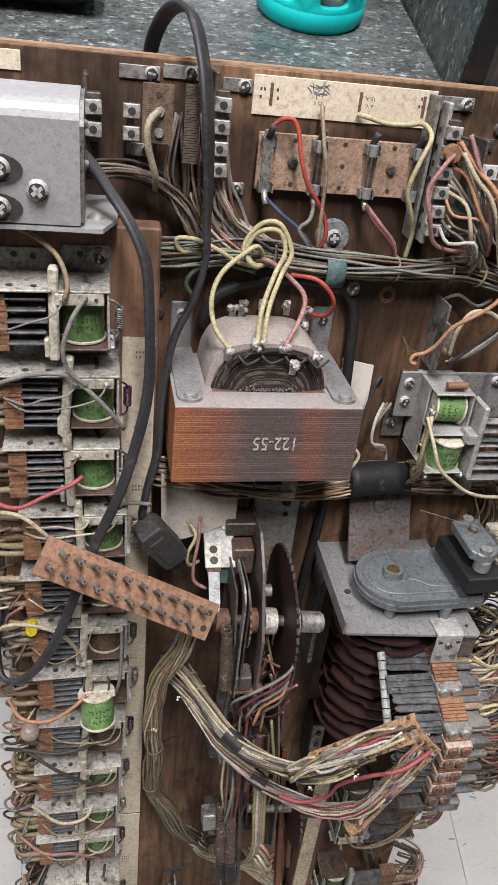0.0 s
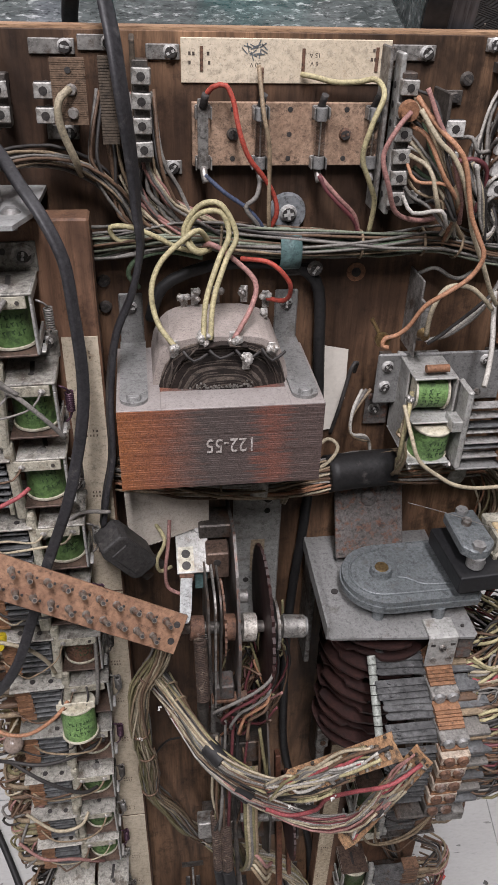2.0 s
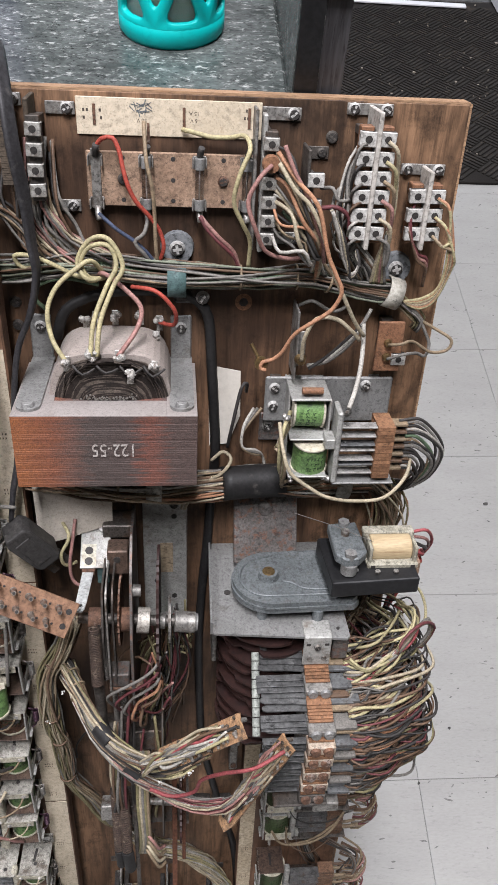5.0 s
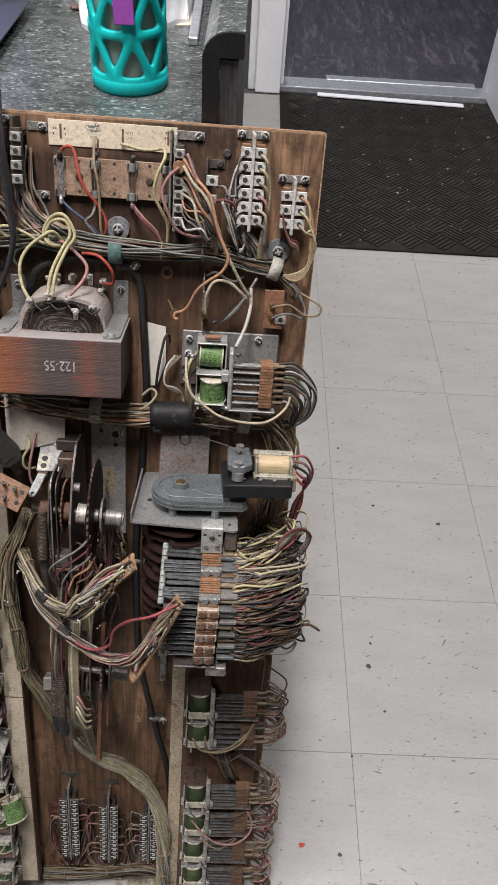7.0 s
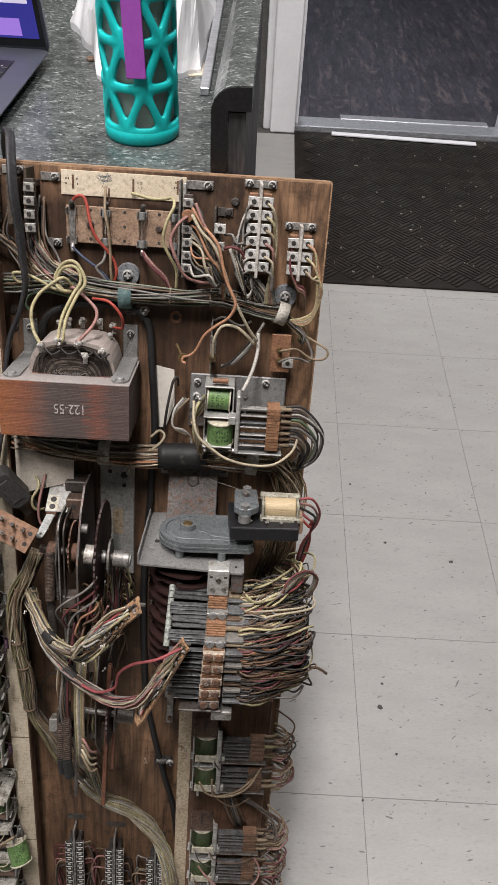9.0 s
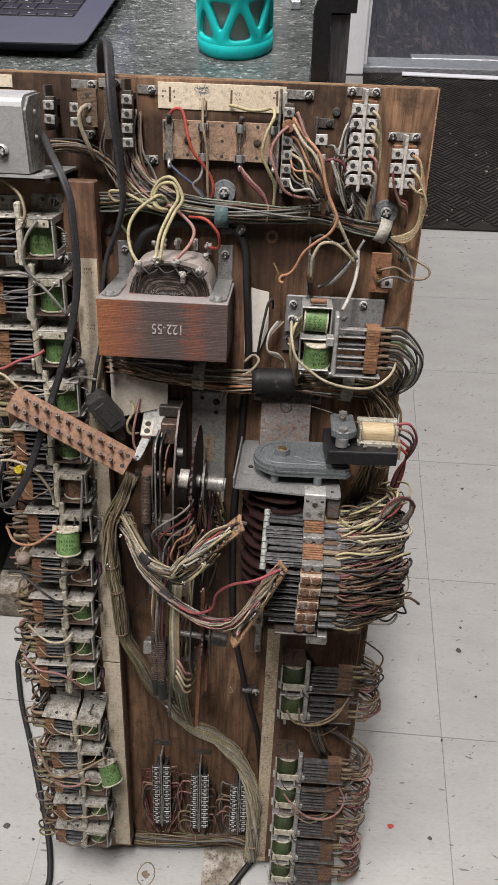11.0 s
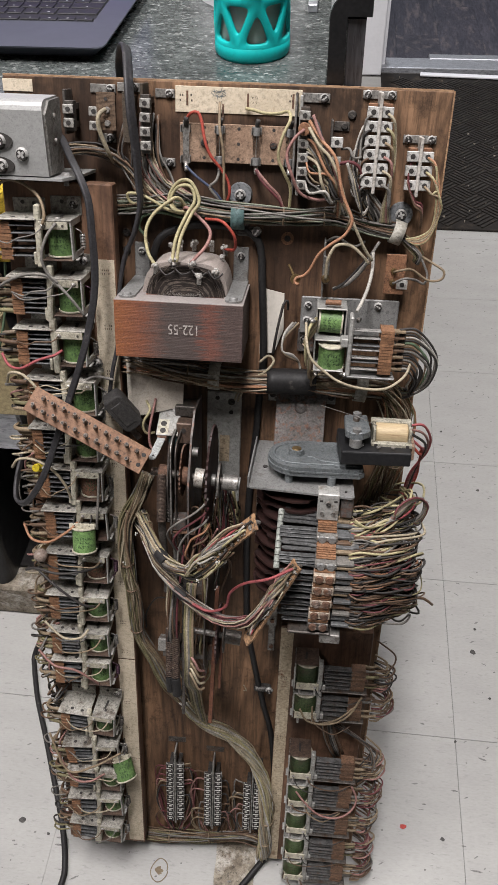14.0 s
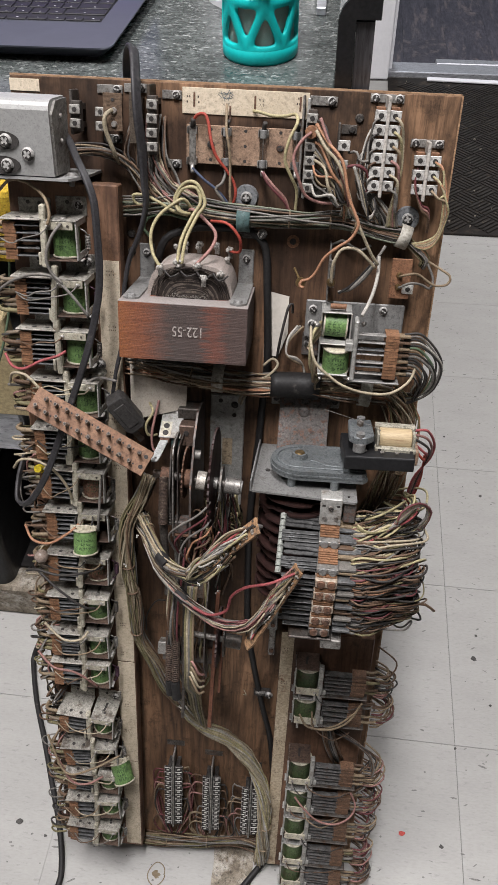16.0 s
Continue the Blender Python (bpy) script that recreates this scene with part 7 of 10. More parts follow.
rp = thing("motor_bracket", "rust-speckled steel bracket with a dome rivet and screwed ears", "bracket", BOARD)
bm = bmesh.new()
box(bm, 0.0635, 0.1155, -0.0015, 0.0015, 0.0, 0.060, 0.0006, m=Matrix.Translation((0, 0.7285, 0.008)) @ Matrix.Rotation(math.radians(64), 4, "X"))
part("plate", bm, RUSTPLATE, rp)
bm = bmesh.new()
box(bm, 0.054, 0.126, 0.716, 0.7345, 0.0, 0.0032, 0.0008)
part("flange", bm, STEEL, rp)
for u in (0.059, 0.121):
    bm = bmesh.new()
    screw(bm, u, 0.724, 0.0032, 0.0040, 0.0025)
    part("screw", bm, DARKSTEEL, rp)
bm = bmesh.new()
r = bmesh.ops.create_uvsphere(bm, u_segments=14, v_segments=8, radius=0.0068)
bmesh.ops.scale(bm, vec=(1, 1, 0.4), verts=r["verts"])
bmesh.ops.transform(bm, matrix=Matrix.Translation((0.0895, 0.7155, 0.0155)) @ Matrix.Rotation(math.radians(-26), 4, "X"), verts=r["verts"])
for f in bm.faces:
    f.smooth = True
part("rivet", bm, RUSTPLATE, rp)

gp = thing("motor_shelf", "plain grey steel shelf plate with folded edge", "bracket", BOARD)
bm = bmesh.new()
prism(bm, [(0.0455, 0.0), (0.146, 0.0), (0.1465, 0.112), (0.144, 0.1145), (0.0450, 0.1055), (0.0430, 0.1035)], 0.6650, 0.6670)
part("plate", upright(bm), ZINC, gp)
bm = bmesh.new()
prism(bm, [(0.0439, 0.0), (0.0455, 0.0), (0.0433, 0.104), (0.0418, 0.104)], 0.6650, 0.6765)
part("lip", upright(bm), ZINC, gp)
for u, w in ((0.057, 0.062), (0.119, 0.107), (0.114, 0.106), (0.1385, 0.104)):
    bm = bmesh.new()
    cyl(bm, (u, 0.6670, w), (u, 0.6679, w), 0.0026 if u < 0.1 else 0.0013, 12)
    part("hole", bm, WIRE["dark"], gp)
part("leg", box(bmesh.new(), 0.048, 0.052, 0.555, 0.6655, 0.0, 0.030, 0.0006), STEEL, gp)
bm = bmesh.new()
box(bm, 0.1115, 0.1325, 0.6400, 0.6690, 0.1125, 0.1145, 0.0008)
box(bm, 0.1115, 0.1325, 0.6675, 0.6690, 0.096, 0.1135, 0.0005)
part("hanger", bm, GALV, gp, "zinc hanger tab with rivet holes")
bm = bmesh.new()
screw(bm, 0.1220, 0.6590, 0.1145, 0.0030, 0.0018)
for u in (0.1165, 0.1275):
    cyl(bm, (u, 0.6480, 0.1140), (u, 0.6480, 0.1158), 0.0022, 10)
part("rivets", bm, STEEL, gp)
for u in (0.1150, 0.1290):
    part("notch", box(bmesh.new(), u - 0.0016, u + 0.0016, 0.6605, 0.6625, 0.1140, 0.1148), WIRE["dark"], gp)
part("side_tab", box(bmesh.new(), 0.1345, 0.1465, 0.6420, 0.6660, 0.1020, 0.1110, 0.001), RUSTPLATE, gp)

gm = thing("gear_motor", "small grey gear motor with oval cast gearbox and black laminations", "motor", BOARD)
def stadium(cx, cw, r, x1, n=18):
    pts = [(cx + r * math.cos(a), cw + r * math.sin(a)) for a in (math.pi / 2 + k * math.pi / n for k in range(n + 1))]
    return pts + [(x1 - 0.006, cw - r), (x1, cw - r + 0.005), (x1 + 0.003, cw + r - 0.005), (x1 - 0.002, cw + r)]
def shear(bm):
    # the gearbox sits a little skew on its shelf
    bmesh.ops.transform(bm, matrix=Matrix.Translation((0.09, 0, 0.067)) @ Matrix.Rotation(math.radians(2), 4, "Y") @ Matrix.Translation((-0.09, 0, -0.067)), verts=bm.verts)
    return bm
for k, (rr, v0, v1) in enumerate(((0.0305, 0.6775, 0.6815), (0.0311, 0.6815, 0.6832), (0.0299, 0.6832, 0.6872))):
    bm = bmesh.new()
    prism(bm, stadium(0.090, 0.067, rr, 0.152 - 0.0008 * k), v0, v1)
    part(("base", "gasket_rim", "cover")[k], shear(upright(bm)), BLUESTEEL, gm)
bm = bmesh.new()
tube(bm, [(0.152, 0.6874, 0.0895), (0.125, 0.6874, 0.0890), (0.095, 0.6874, 0.0885), (0.078, 0.6874, 0.0865), (0.0685, 0.6874, 0.0775), (0.0655, 0.6874, 0.066), (0.070, 0.6874, 0.053), (0.081, 0.6874, 0.0450), (0.092, 0.6874, 0.0425)], 0.0012, 6, 0.004)
tube(bm, [(0.152, 0.6874, 0.0835), (0.122, 0.6874, 0.0830), (0.112, 0.6874, 0.0805), (0.105, 0.6874, 0.0745), (0.0975, 0.6874, 0.0725)], 0.0012, 6, 0.004)
part("cast_rib", shear(bm), BLUESTEEL, gm)
bm = bmesh.new()
cyl(bm, (0.088, 0.6865, 0.0665), (0.088, 0.6925, 0.0665), 0.0085, 20, 0.0072)
part("boss", bm, BLUESTEEL, gm)
bm = bmesh.new()
cyl(bm, (0.088, 0.6922, 0.0665), (0.088, 0.6935, 0.0665), 0.0052, 16, 0.0045)
part("shaft_bush", bm, BRASS, gm)
for u, w in ((0.082, 0.089), (0.124, 0.094), (0.070, 0.050), (0.135, 0.048)):
    bm = bmesh.new()
    cyl(bm, (u, 0.6670, w), (u, 0.6780, w), 0.0042, 14)
    part("standoff", bm, BLUESTEEL, gm)
bm = bmesh.new()
prism(bm, [(0.1275, 0.048), (0.1965, 0.046), (0.1975, 0.098), (0.1305, 0.102)], 0.6960, 0.7100)
bmesh.ops.bevel(bm, geom=list(bm.edges), offset=0.0015, segments=2, affect="EDGES", profile=0.5)
part("stator", upright(bm), BLACKPL, gm, "black laminated stator")
for u, w in ((0.150, 0.090), (0.166, 0.092), (0.180, 0.092)):
    bm = bmesh.new()
    cyl(bm, (u, 0.7120, w), (u, 0.7130, w), 0.0020, 10)
    part("rivet", bm, STEEL if u > 0.15 else ZINC, gm)
bm = bmesh.new()
prism(bm, [(0.1335, 0.052), (0.1560, 0.050), (0.1575, 0.086), (0.1500, 0.094), (0.1400, 0.095), (0.1335, 0.088)], 0.7190, 0.7270)
bmesh.ops.bevel(bm, geom=list(bm.edges), offset=0.001, segments=1, affect="EDGES", profile=0.5)
part("bearing_cap", upright(bm), BLUESTEEL, gm)
bm = bmesh.new()
cyl(bm, (0.1445, 0.7270, 0.066), (0.1445, 0.7310, 0.066), 0.0034, 12)
part("spindle", bm, STEEL, gm)
for u, w in ((0.1440, 0.0905), (0.1460, 0.053)):
    bm = bmesh.new()
    cyl(bm, (u, 0.7115, w), (u, 0.7200, w), 0.0062, 14)
    cyl(bm, (u, 0.7250, w), (u, 0.7300, w), 0.0046, 6)
    part("post", bm, ZINC, gm)
# coil of the motor: fine yellowed winding between four pale cheeks
WINDING = material("yellowed_fine_winding", (0.50, 0.40, 0.25), (0.34, 0.25, 0.14), 0.55, scale=30, fine=160, stretch=(1, 9, 9), spots=(0.24, 0.16, 0.09), spot_at=0.63, spot_scale=22, grime=0.15, fine_mix=0.5)
bm = bmesh.new()
cyl(bm, (0.1635, 0.7175, 0.0700), (0.1950, 0.7175, 0.0700), 0.0102, 28, bev=0.0015)
part("bobbin", bm, WINDING, gm, "yellowed motor coil of fine wire")
CHEEK = material("dusty_bobbin_card", (0.42, 0.40, 0.33), (0.28, 0.26, 0.20), 0.7, scale=70, fine=400, spots=(0.14, 0.12, 0.09), spot_at=0.6, spot_scale=90, speck=0.5)
for u in (0.1620, 0.1965):
    bm = bmesh.new()
    box(bm, u - 0.0012, u + 0.0012, 0.7090, 0.7270, 0.0560, 0.0835, 0.0008)
    part("bobbin_cheek", bm, CHEEK, gm)
for v, w in ((0.7265, 0.0635), (0.7115, 0.0835)):
    bm = bmesh.new()
    box(bm, 0.1595, 0.1990, v - 0.0026, v + 0.0018, w - 0.007, w + 0.002, 0.0008)
    fl_ = part("bobbin_flange", bm, CHEEK, gm)
    if w > 0.07:
        for u in (0.1640, 0.1945):
            part("notch", box(bmesh.new(), u - 0.0016, u + 0.0016, v - 0.0016, v + 0.0010, w + 0.0012, w + 0.0023), WIRE["dark"], fl_)
bm = bmesh.new()
box(bm, 0.1955, 0.2030, 0.6940, 0.7100, 0.052, 0.080, 0.001)
part("tag_board", bm, PHENOL_TAN, gm)
for k, c in enumerate(("rose", "pink", "dark", "rose", "red")):
    wire([(0.1985, 0.722 - 0.004 * k, 0.058), (0.212, 0.722 - 0.008 * k, 0.056), (0.2225 - 0.002 * k, 0.704 - 0.004 * k, 0.046), (0.2235 - 0.0015 * k, 0.685, 0.036), (0.218, 0.668, 0.028), (0.2105 + 0.002 * k, 0.648, 0.022), (0.2065 + 0.0015 * k, 0.620, 0.018), (0.200, 0.592, 0.020), (0.190, 0.570, 0.026)], 0.0017, c, "motor lead curving past the board's edge")
wire([(0.108, 0.733, 0.046), (0.135, 0.7315, 0.060), (0.150, 0.731, 0.070), (0.172, 0.724, 0.076)], 0.00035, "grey", "fine stray strand above the motor", n=4)

# ---- cam drum ----
cam_unit = thing("cam_drum", "stack of maroon cam discs on a shaft under the motor shelf", "cam stack", BOARD)
for k in range(11):
    v = 0.6535 - k * 0.0118
    bm = bmesh.new()
    n = 60
    ph = k * 0.7
    pts = []
    for j in range(n):
        a = 2 * math.pi * j / n
        r = 0.0412 - (0.0040 if math.sin(a * (2 + k % 3) + ph * 2.2) > 0.72 else 0.0) + 0.0004 * math.sin(9 * a + k)
        pts.append((0.0910 + r * math.cos(a), 0.0665 + r * math.sin(a)))
    prism(bm, pts, v - 0.0011, v + 0.0011)
    part("cam_disc", upright(bm), CAM, cam_unit)
bm = bmesh.new()
cyl(bm, (0.0895, 0.515, 0.0665), (0.0895, 0.6780, 0.0665), 0.006, 14)
cyl(bm, (0.0895, 0.520, 0.0665), (0.0895, 0.6600, 0.0665), 0.014, 20)
part("shaft", bm, CAM, cam_unit)

# ---- leaf-switch stack on the cams ----
POST = material("pale_green_ceramic", (0.36, 0.38, 0.34), (0.20, 0.21, 0.19), 0.55, scale=90, fine=400, speck=0.6)
CLAMP_TAN = material("rust_stained_clamp", (0.54, 0.47, 0.39), (0.40, 0.31, 0.23), 0.6, 0.15, scale=80, fine=400, spots=(0.24, 0.10, 0.05), spot_at=0.60, spot_scale=120, speck=0.6)
ls = thing("switch_stack", "long stack of leaf switches with orange-brown spacers and screwed clamps", "switch stack", BOARD)
def front(v):
    # the stack leans out: steep over the first switches, then nearly upright
    return 0.160 + ((0.6172 - v) * 2.04 if v > 0.6172 else min(0.007, (0.6172 - v) * 0.8))
LEVELS = (0.6302, 0.6172, 0.6075, 0.5938, 0.5785, 0.5645, 0.5510)
prev = 0.6425
for i, v in enumerate(LEVELS):
    top = prev - 0.0005
    half = 0.0026 if i < 2 else 0.0042
    bot = v + half + 0.0004
    n = max(1, round((top - bot) / (0.00105 if i < 2 else 0.0014)))
    for k in range(n):
        a = top - (top - bot) * k / n
        b = top - (top - bot) * (k + 0.86) / n
        wf = front((a + b) / 2)
        part("spacer", box(bmesh.new(), 0.1135 - 0.0006 * i, 0.1320 - 0.0006 * i, b, a, wf - 0.028, wf - random.uniform(0, 0.0012)), PHENOL_RED, ls)
        if k % 2 == 0 or n < 3:
            bm = bmesh.new()
            m = Matrix.Translation((0.1135, (a + b) / 2, wf - 0.012)) @ Matrix.Rotation(math.radians(random.uniform(-2, 2)), 4, "Z")
            x0 = -0.0345 + random.uniform(-0.002, 0.002)
            prism(bm, [(x0, -0.0016), (x0 + 0.003, -0.0030), (-0.010, -0.0034), (0.0, -0.0046), (0.0, 0.0046), (-0.010, 0.0034), (x0 + 0.003, 0.0030), (x0, 0.0016)], -0.0005, 0.0005)
            bmesh.ops.transform(bm, matrix=m @ ZAX, verts=bm.verts)
            part("blade", bm, SWBLADE, ls)
            bm = bmesh.new()
            box(bm, 0.1315, 0.1480 + random.uniform(-0.004, 0.006), (a + b) / 2 - 0.0010, (a + b) / 2 + 0.0014, wf - 0.018, wf - 0.007, 0.0004)
            part("tag", bm, random.choice((WIRE["brown"], WIRE["grey"], GREYBLADE, WIRE["tan"])), ls)
    wf = front(v)
    bm = bmesh.new()
    box(bm, 0.1125 - 0.0006 * i, 0.1330 - 0.0006 * i, v - half, v + half, wf - 0.024, wf, 0.0006)
    pl_ = part("clamp", bm, STEEL if i < 2 else CLAMP_TAN if i < 6 else DARKSTEEL, ls)
    for s in (-0.0048, 0.0048):
        bm = bmesh.new()
        cyl(bm, (0.1228 - 0.0006 * i + s, v, wf), (0.1228 - 0.0006 * i + s, v, wf + 0.0022), 0.0042, 14, 0.0034)
        box(bm, -0.003, 0.003, -0.0004, 0.0004, 0, 0.0003, m=Matrix.Translation((0.1228 - 0.0006 * i + s, v, wf + 0.0021)) @ Matrix.Rotation(random.uniform(0, 3), 4, "Z"))
        part("screw", bm, ZINC if i < 2 else RUST, pl_)
    for dv in ((-0.0019, 0.0, 0.0019) if i < 2 else (0.0,)):
        vb, wb = v + dv, front(v + dv)
        bm = bmesh.new()
        box(bm, 0.0765 + 0.0012 * i, 0.1125, vb - 0.0005, vb + 0.0005, wb - 0.0135, wb - 0.0075, 0.0004)
        cyl(bm, (0.0860, vb + 0.0004, wb - 0.010), (0.0860, vb + 0.0015, wb - 0.010), 0.0016, 8)
        part("blade", bm, SWBLADE, ls)
    bm = bmesh.new()
    box(bm, 0.1320, 0.1490, v - 0.0016, v + 0.0016, wf - 0.018, wf - 0.004, 0.0006)
    part("tag", bm, WIRE["grey"] if i % 2 else GREYBLADE, ls)
    prev = v - half - 0.0004
_a, _b = Vector((0.0770, 0.6410, 0.1010)), Vector((0.0755, 0.6020, 0.1480))
for k in range(9):
    bm = bmesh.new()
    cyl(bm, _a.lerp(_b, k / 9), _a.lerp(_b, (k + 0.93) / 9), 0.0031, 12, bev=0.0003)
    part("lifter_post", bm, POST, ls, "pale insulating lifter post")
bm = bmesh.new()
box(bm, 0.090, 0.1320, 0.5400, 0.5430, 0.140, 0.166, 0.001)
part("foot_plate", bm, DARKSTEEL, ls)
bm = bmesh.new()
box(bm, 0.122, 0.142, 0.5290, 0.5400, 0.140, 0.164, 0.001)
part("foot", bm, STEEL, ls)
part("carrier", box(bmesh.new(), 0.116, 0.128, 0.535, 0.640, 0.020, 0.110, 0.001), DARKSTEEL, ls)
sw = thing("switch_wiring", "thick tangle of faded wires soldered to the switch stack", "wiring", BOARD)
rnd = random.Random(77)
PAL = ["brown", "brown", "dark", "maroon", "dark", "brown", "dark", "dark", "olive", "brown", "dark", "grey", "maroon", "brown", "brown"]
for k in range(230):
    v = 0.642 - 0.094 * (k / 230) + rnd.uniform(-0.003, 0.003)
    wf = front(v) - 0.010
    c = ("yellow" if v > 0.614 and rnd.random() < 0.16 else "cream" if v > 0.614 and rnd.random() < 0.10 else "orange" if 0.58 < v < 0.61 and rnd.random() < 0.11 else rnd.choice(PAL))
    c = "brown" if c == "maroon" and v < 0.565 else c
    ex = rnd.uniform(0.182, 0.214)
    up = rnd.uniform(-0.006, 0.006)
    far_ = ex + rnd.uniform(0.002, 0.010)
    dv = -rnd.uniform(0.01, 0.05)
    pts = [(0.144, v, wf), (0.155, v + rnd.uniform(-0.002, 0.002), wf + rnd.uniform(-0.003, 0.003)), (0.5 * (0.150 + ex), v + up * 0.7 + rnd.uniform(-0.003, 0.003), wf - rnd.uniform(0.0, 0.014)),
           (ex, v + up, wf - rnd.uniform(0.012, 0.036)), (far_, v + up + dv * 0.35, wf - rnd.uniform(0.034, 0.060)), (far_ - 0.010, v + dv, wf - rnd.uniform(0.062, 0.085)), (0.176 + rnd.uniform(-0.012, 0.016), v + dv * 1.5, 0.014)]
    bm = bmesh.new()
    tube(bm, [Vector(p) + Vector((rnd.gauss(0, 0.0016), rnd.gauss(0, 0.0016), rnd.gauss(0, 0.0016))) if 0 < j < 6 else p for j, p in enumerate(pts)], rnd.uniform(0.0007, 0.0012) if c not in ("yellow", "cream") else 0.0013, 5, 0.005)
    part("wire", bm, WIRE[c], sw)
for k, c in enumerate(("grey", "grey", "yellow", "white", "pink", "grey", "olive", "maroon")):
    q = k * 0.0025
    bm = bmesh.new()
    tube(bm, [(0.168 + q, 0.632, 0.110), (0.190, 0.646 + q * 0.6, 0.108), (0.203 + q * 0.3, 0.655 + q * 0.4, 0.096), (0.216 + q * 0.4, 0.657 - q * 0.6, 0.086), (0.219 - q * 0.2, 0.642 - q, 0.086), (0.209, 0.630, 0.090), (0.198, 0.626 - q, 0.094)], 0.0013, 5, 0.006)
    part("wire", bm, WIRE[c], sw)
bm = bmesh.new()
tube(bm, [(0.205, 0.540, 0.080), (0.222, 0.527, 0.076), (0.236, 0.525, 0.074), (0.247, 0.516, 0.072)], 0.0016, 5)
part("wire", bm, WIRE["brown"], sw)
for k in range(12):
    j = [rnd.uniform(-0.004, 0.004) for _ in range(8)]
    bm = bmesh.new()
    tube(bm, [(0.146, 0.640 - 0.0022 * k, front(0.640 - 0.0022 * k) - 0.010), (0.160, 0.641 - 0.002 * k + j[0], 0.120 + j[1]), (0.180 + j[2], 0.640 + j[3], 0.112 + j[4]), (0.196 + j[5], 0.648 + j[6] - 0.001 * k, 0.100 + j[7]), (0.206 + j[1], 0.660 + j[2] - 0.002 * k, 0.084 + j[0]), (0.200 + j[3], 0.650 + j[4], 0.060)], 0.0012, 6, 0.005)
    part("wire", bm, WIRE[("yellow", "olive", "yellow", "cream", "rose", "yellow", "olive", "grey", "pink", "yellow", "white", "olive")[k]], sw)
for c, o in (("dark", 0), ("dark", 0.004)):
    bm = bmesh.new()
    tube(bm, [(0.196, 0.632, 0.100), (0.208 + o, 0.622, 0.096), (0.213 + o, 0.596, 0.088), (0.216, 0.560 - o, 0.080), (0.210, 0.540, 0.078), (0.214, 0.520 - o, 0.074)], 0.0016, 5, 0.007)
    part("wire", bm, WIRE[c], sw)
bs = thing("bracket_strip", "small steel strip with rusty rivets below the switch stack", "bracket", BOARD)
bm = bmesh.new()
box(bm, 0.0665, 0.0785, 0.436, 0.472, 0.026, 0.032, 0.001)
box(bm, 0.0690, 0.0770, 0.394, 0.440, 0.024, 0.028, 0.001)
part("strip", bm, STEEL, bs)
part("post", box(bmesh.new(), 0.069, 0.077, 0.398, 0.470, 0.0, 0.026), DARKSTEEL, bs)
for v in (0.461, 0.444, 0.402):
    bm = bmesh.new()
    cyl(bm, (0.073, v, 0.028), (0.073, v, 0.0335 if v > 0.44 else 0.030), 0.0026, 10)
    part("rivet", bm, RUST, bs)

# ---- stepping unit ----
su = thing("stepping_unit", "rusty stepping unit with toothed disc, steel plates, springs and shaft", "mechanism", BOARD)
XAX = Matrix(((0, 0, 1, 0), (1, 0, 0, 0), (0, 1, 0, 0), (0, 0, 0, 1)))  # outline x, y to board y, z; height to board x
def sideways(bm):
    bmesh.ops.transform(bm, matrix=XAX, verts=bm.verts)
    return bm
def disc(bm, v, w, r, u0, u1, teeth=0, depth=0.002):
    n = teeth * 2 if teeth else 32
    prism(bm, [(v + (r - (depth if teeth and j % 2 else 0)) * math.cos(2 * math.pi * j / n), w + (r - (depth if teeth and j % 2 else 0)) * math.sin(2 * math.pi * j / n)) for j in range(n)], u0, u1)
    return sideways(bm)
PALE_HUB = material("pale_pitted_hub", (0.62, 0.59, 0.53), (0.42, 0.38, 0.33), 0.5, 0.3, scale=160, fine=500, spots=(0.16, 0.12, 0.10), spot_at=0.57, spot_scale=240, speck=0.6)
part("toothed_disc", disc(bmesh.new(), 0.6600, 0.0720, 0.0510, 0.0020, 0.0040, 44), CAM, su, "dark rusty toothed disc")
bm = bmesh.new()
prism(bm, [(0.722, 0.012), (0.724, 0.058), (0.705, 0.080), (0.660, 0.104), (0.590, 0.104), (0.545, 0.070), (0.545, 0.010)], -0.0180, -0.0160)
part("main_plate", sideways(bm), RUSTPLATE, su, "stained steel side plate")
part("ratchet_wheel", disc(bmesh.new(), 0.6630, 0.0740, 0.0270, -0.0270, -0.0255, 30), RUST, su)
def curved_arm(u0, u1, v_top, v_low, w_front, drop):
    """An arm with a rounded shoulder, standing off the shaft towards the viewer."""
    pts = [(v_low, w_front - 0.010), (v_low, w_front)]
    pts += [(v_top - 0.014 + 0.014 * math.sin(a), w_front - drop * (1 - math.cos(a))) for a in (k * math.pi / 16 for k in range(9))]
    pts += [(v_top, w_front - drop - 0.022), (v_top - 0.006, w_front - drop - 0.022)]
    pts += [(v_top - 0.020 + 0.014 * math.sin(a), w_front - 0.006 - drop * (1 - math.cos(a))) for a in (k * math.pi / 16 for k in range(8, -1, -1))]
    return sideways(prism(bmesh.new(), pts, u0, u1))
part("arm", curved_arm(-0.0345, -0.0332, 0.7080, 0.6060, 0.1060, 0.016), STEEL, su, "bent steel pawl arm")
part("arm", curved_arm(-0.0305, -0.0292, 0.7030, 0.6120, 0.1020, 0.016), DARKSTEEL, su, "bent steel pawl arm")
bm = bmesh.new()
prism(bm, [(0.700, 0.050), (0.698, 0.092), (0.660, 0.104), (0.628, 0.100), (0.620, 0.050)], -0.0385, -0.0370)
part("front_plate", sideways(bm), DARKSTEEL, su)
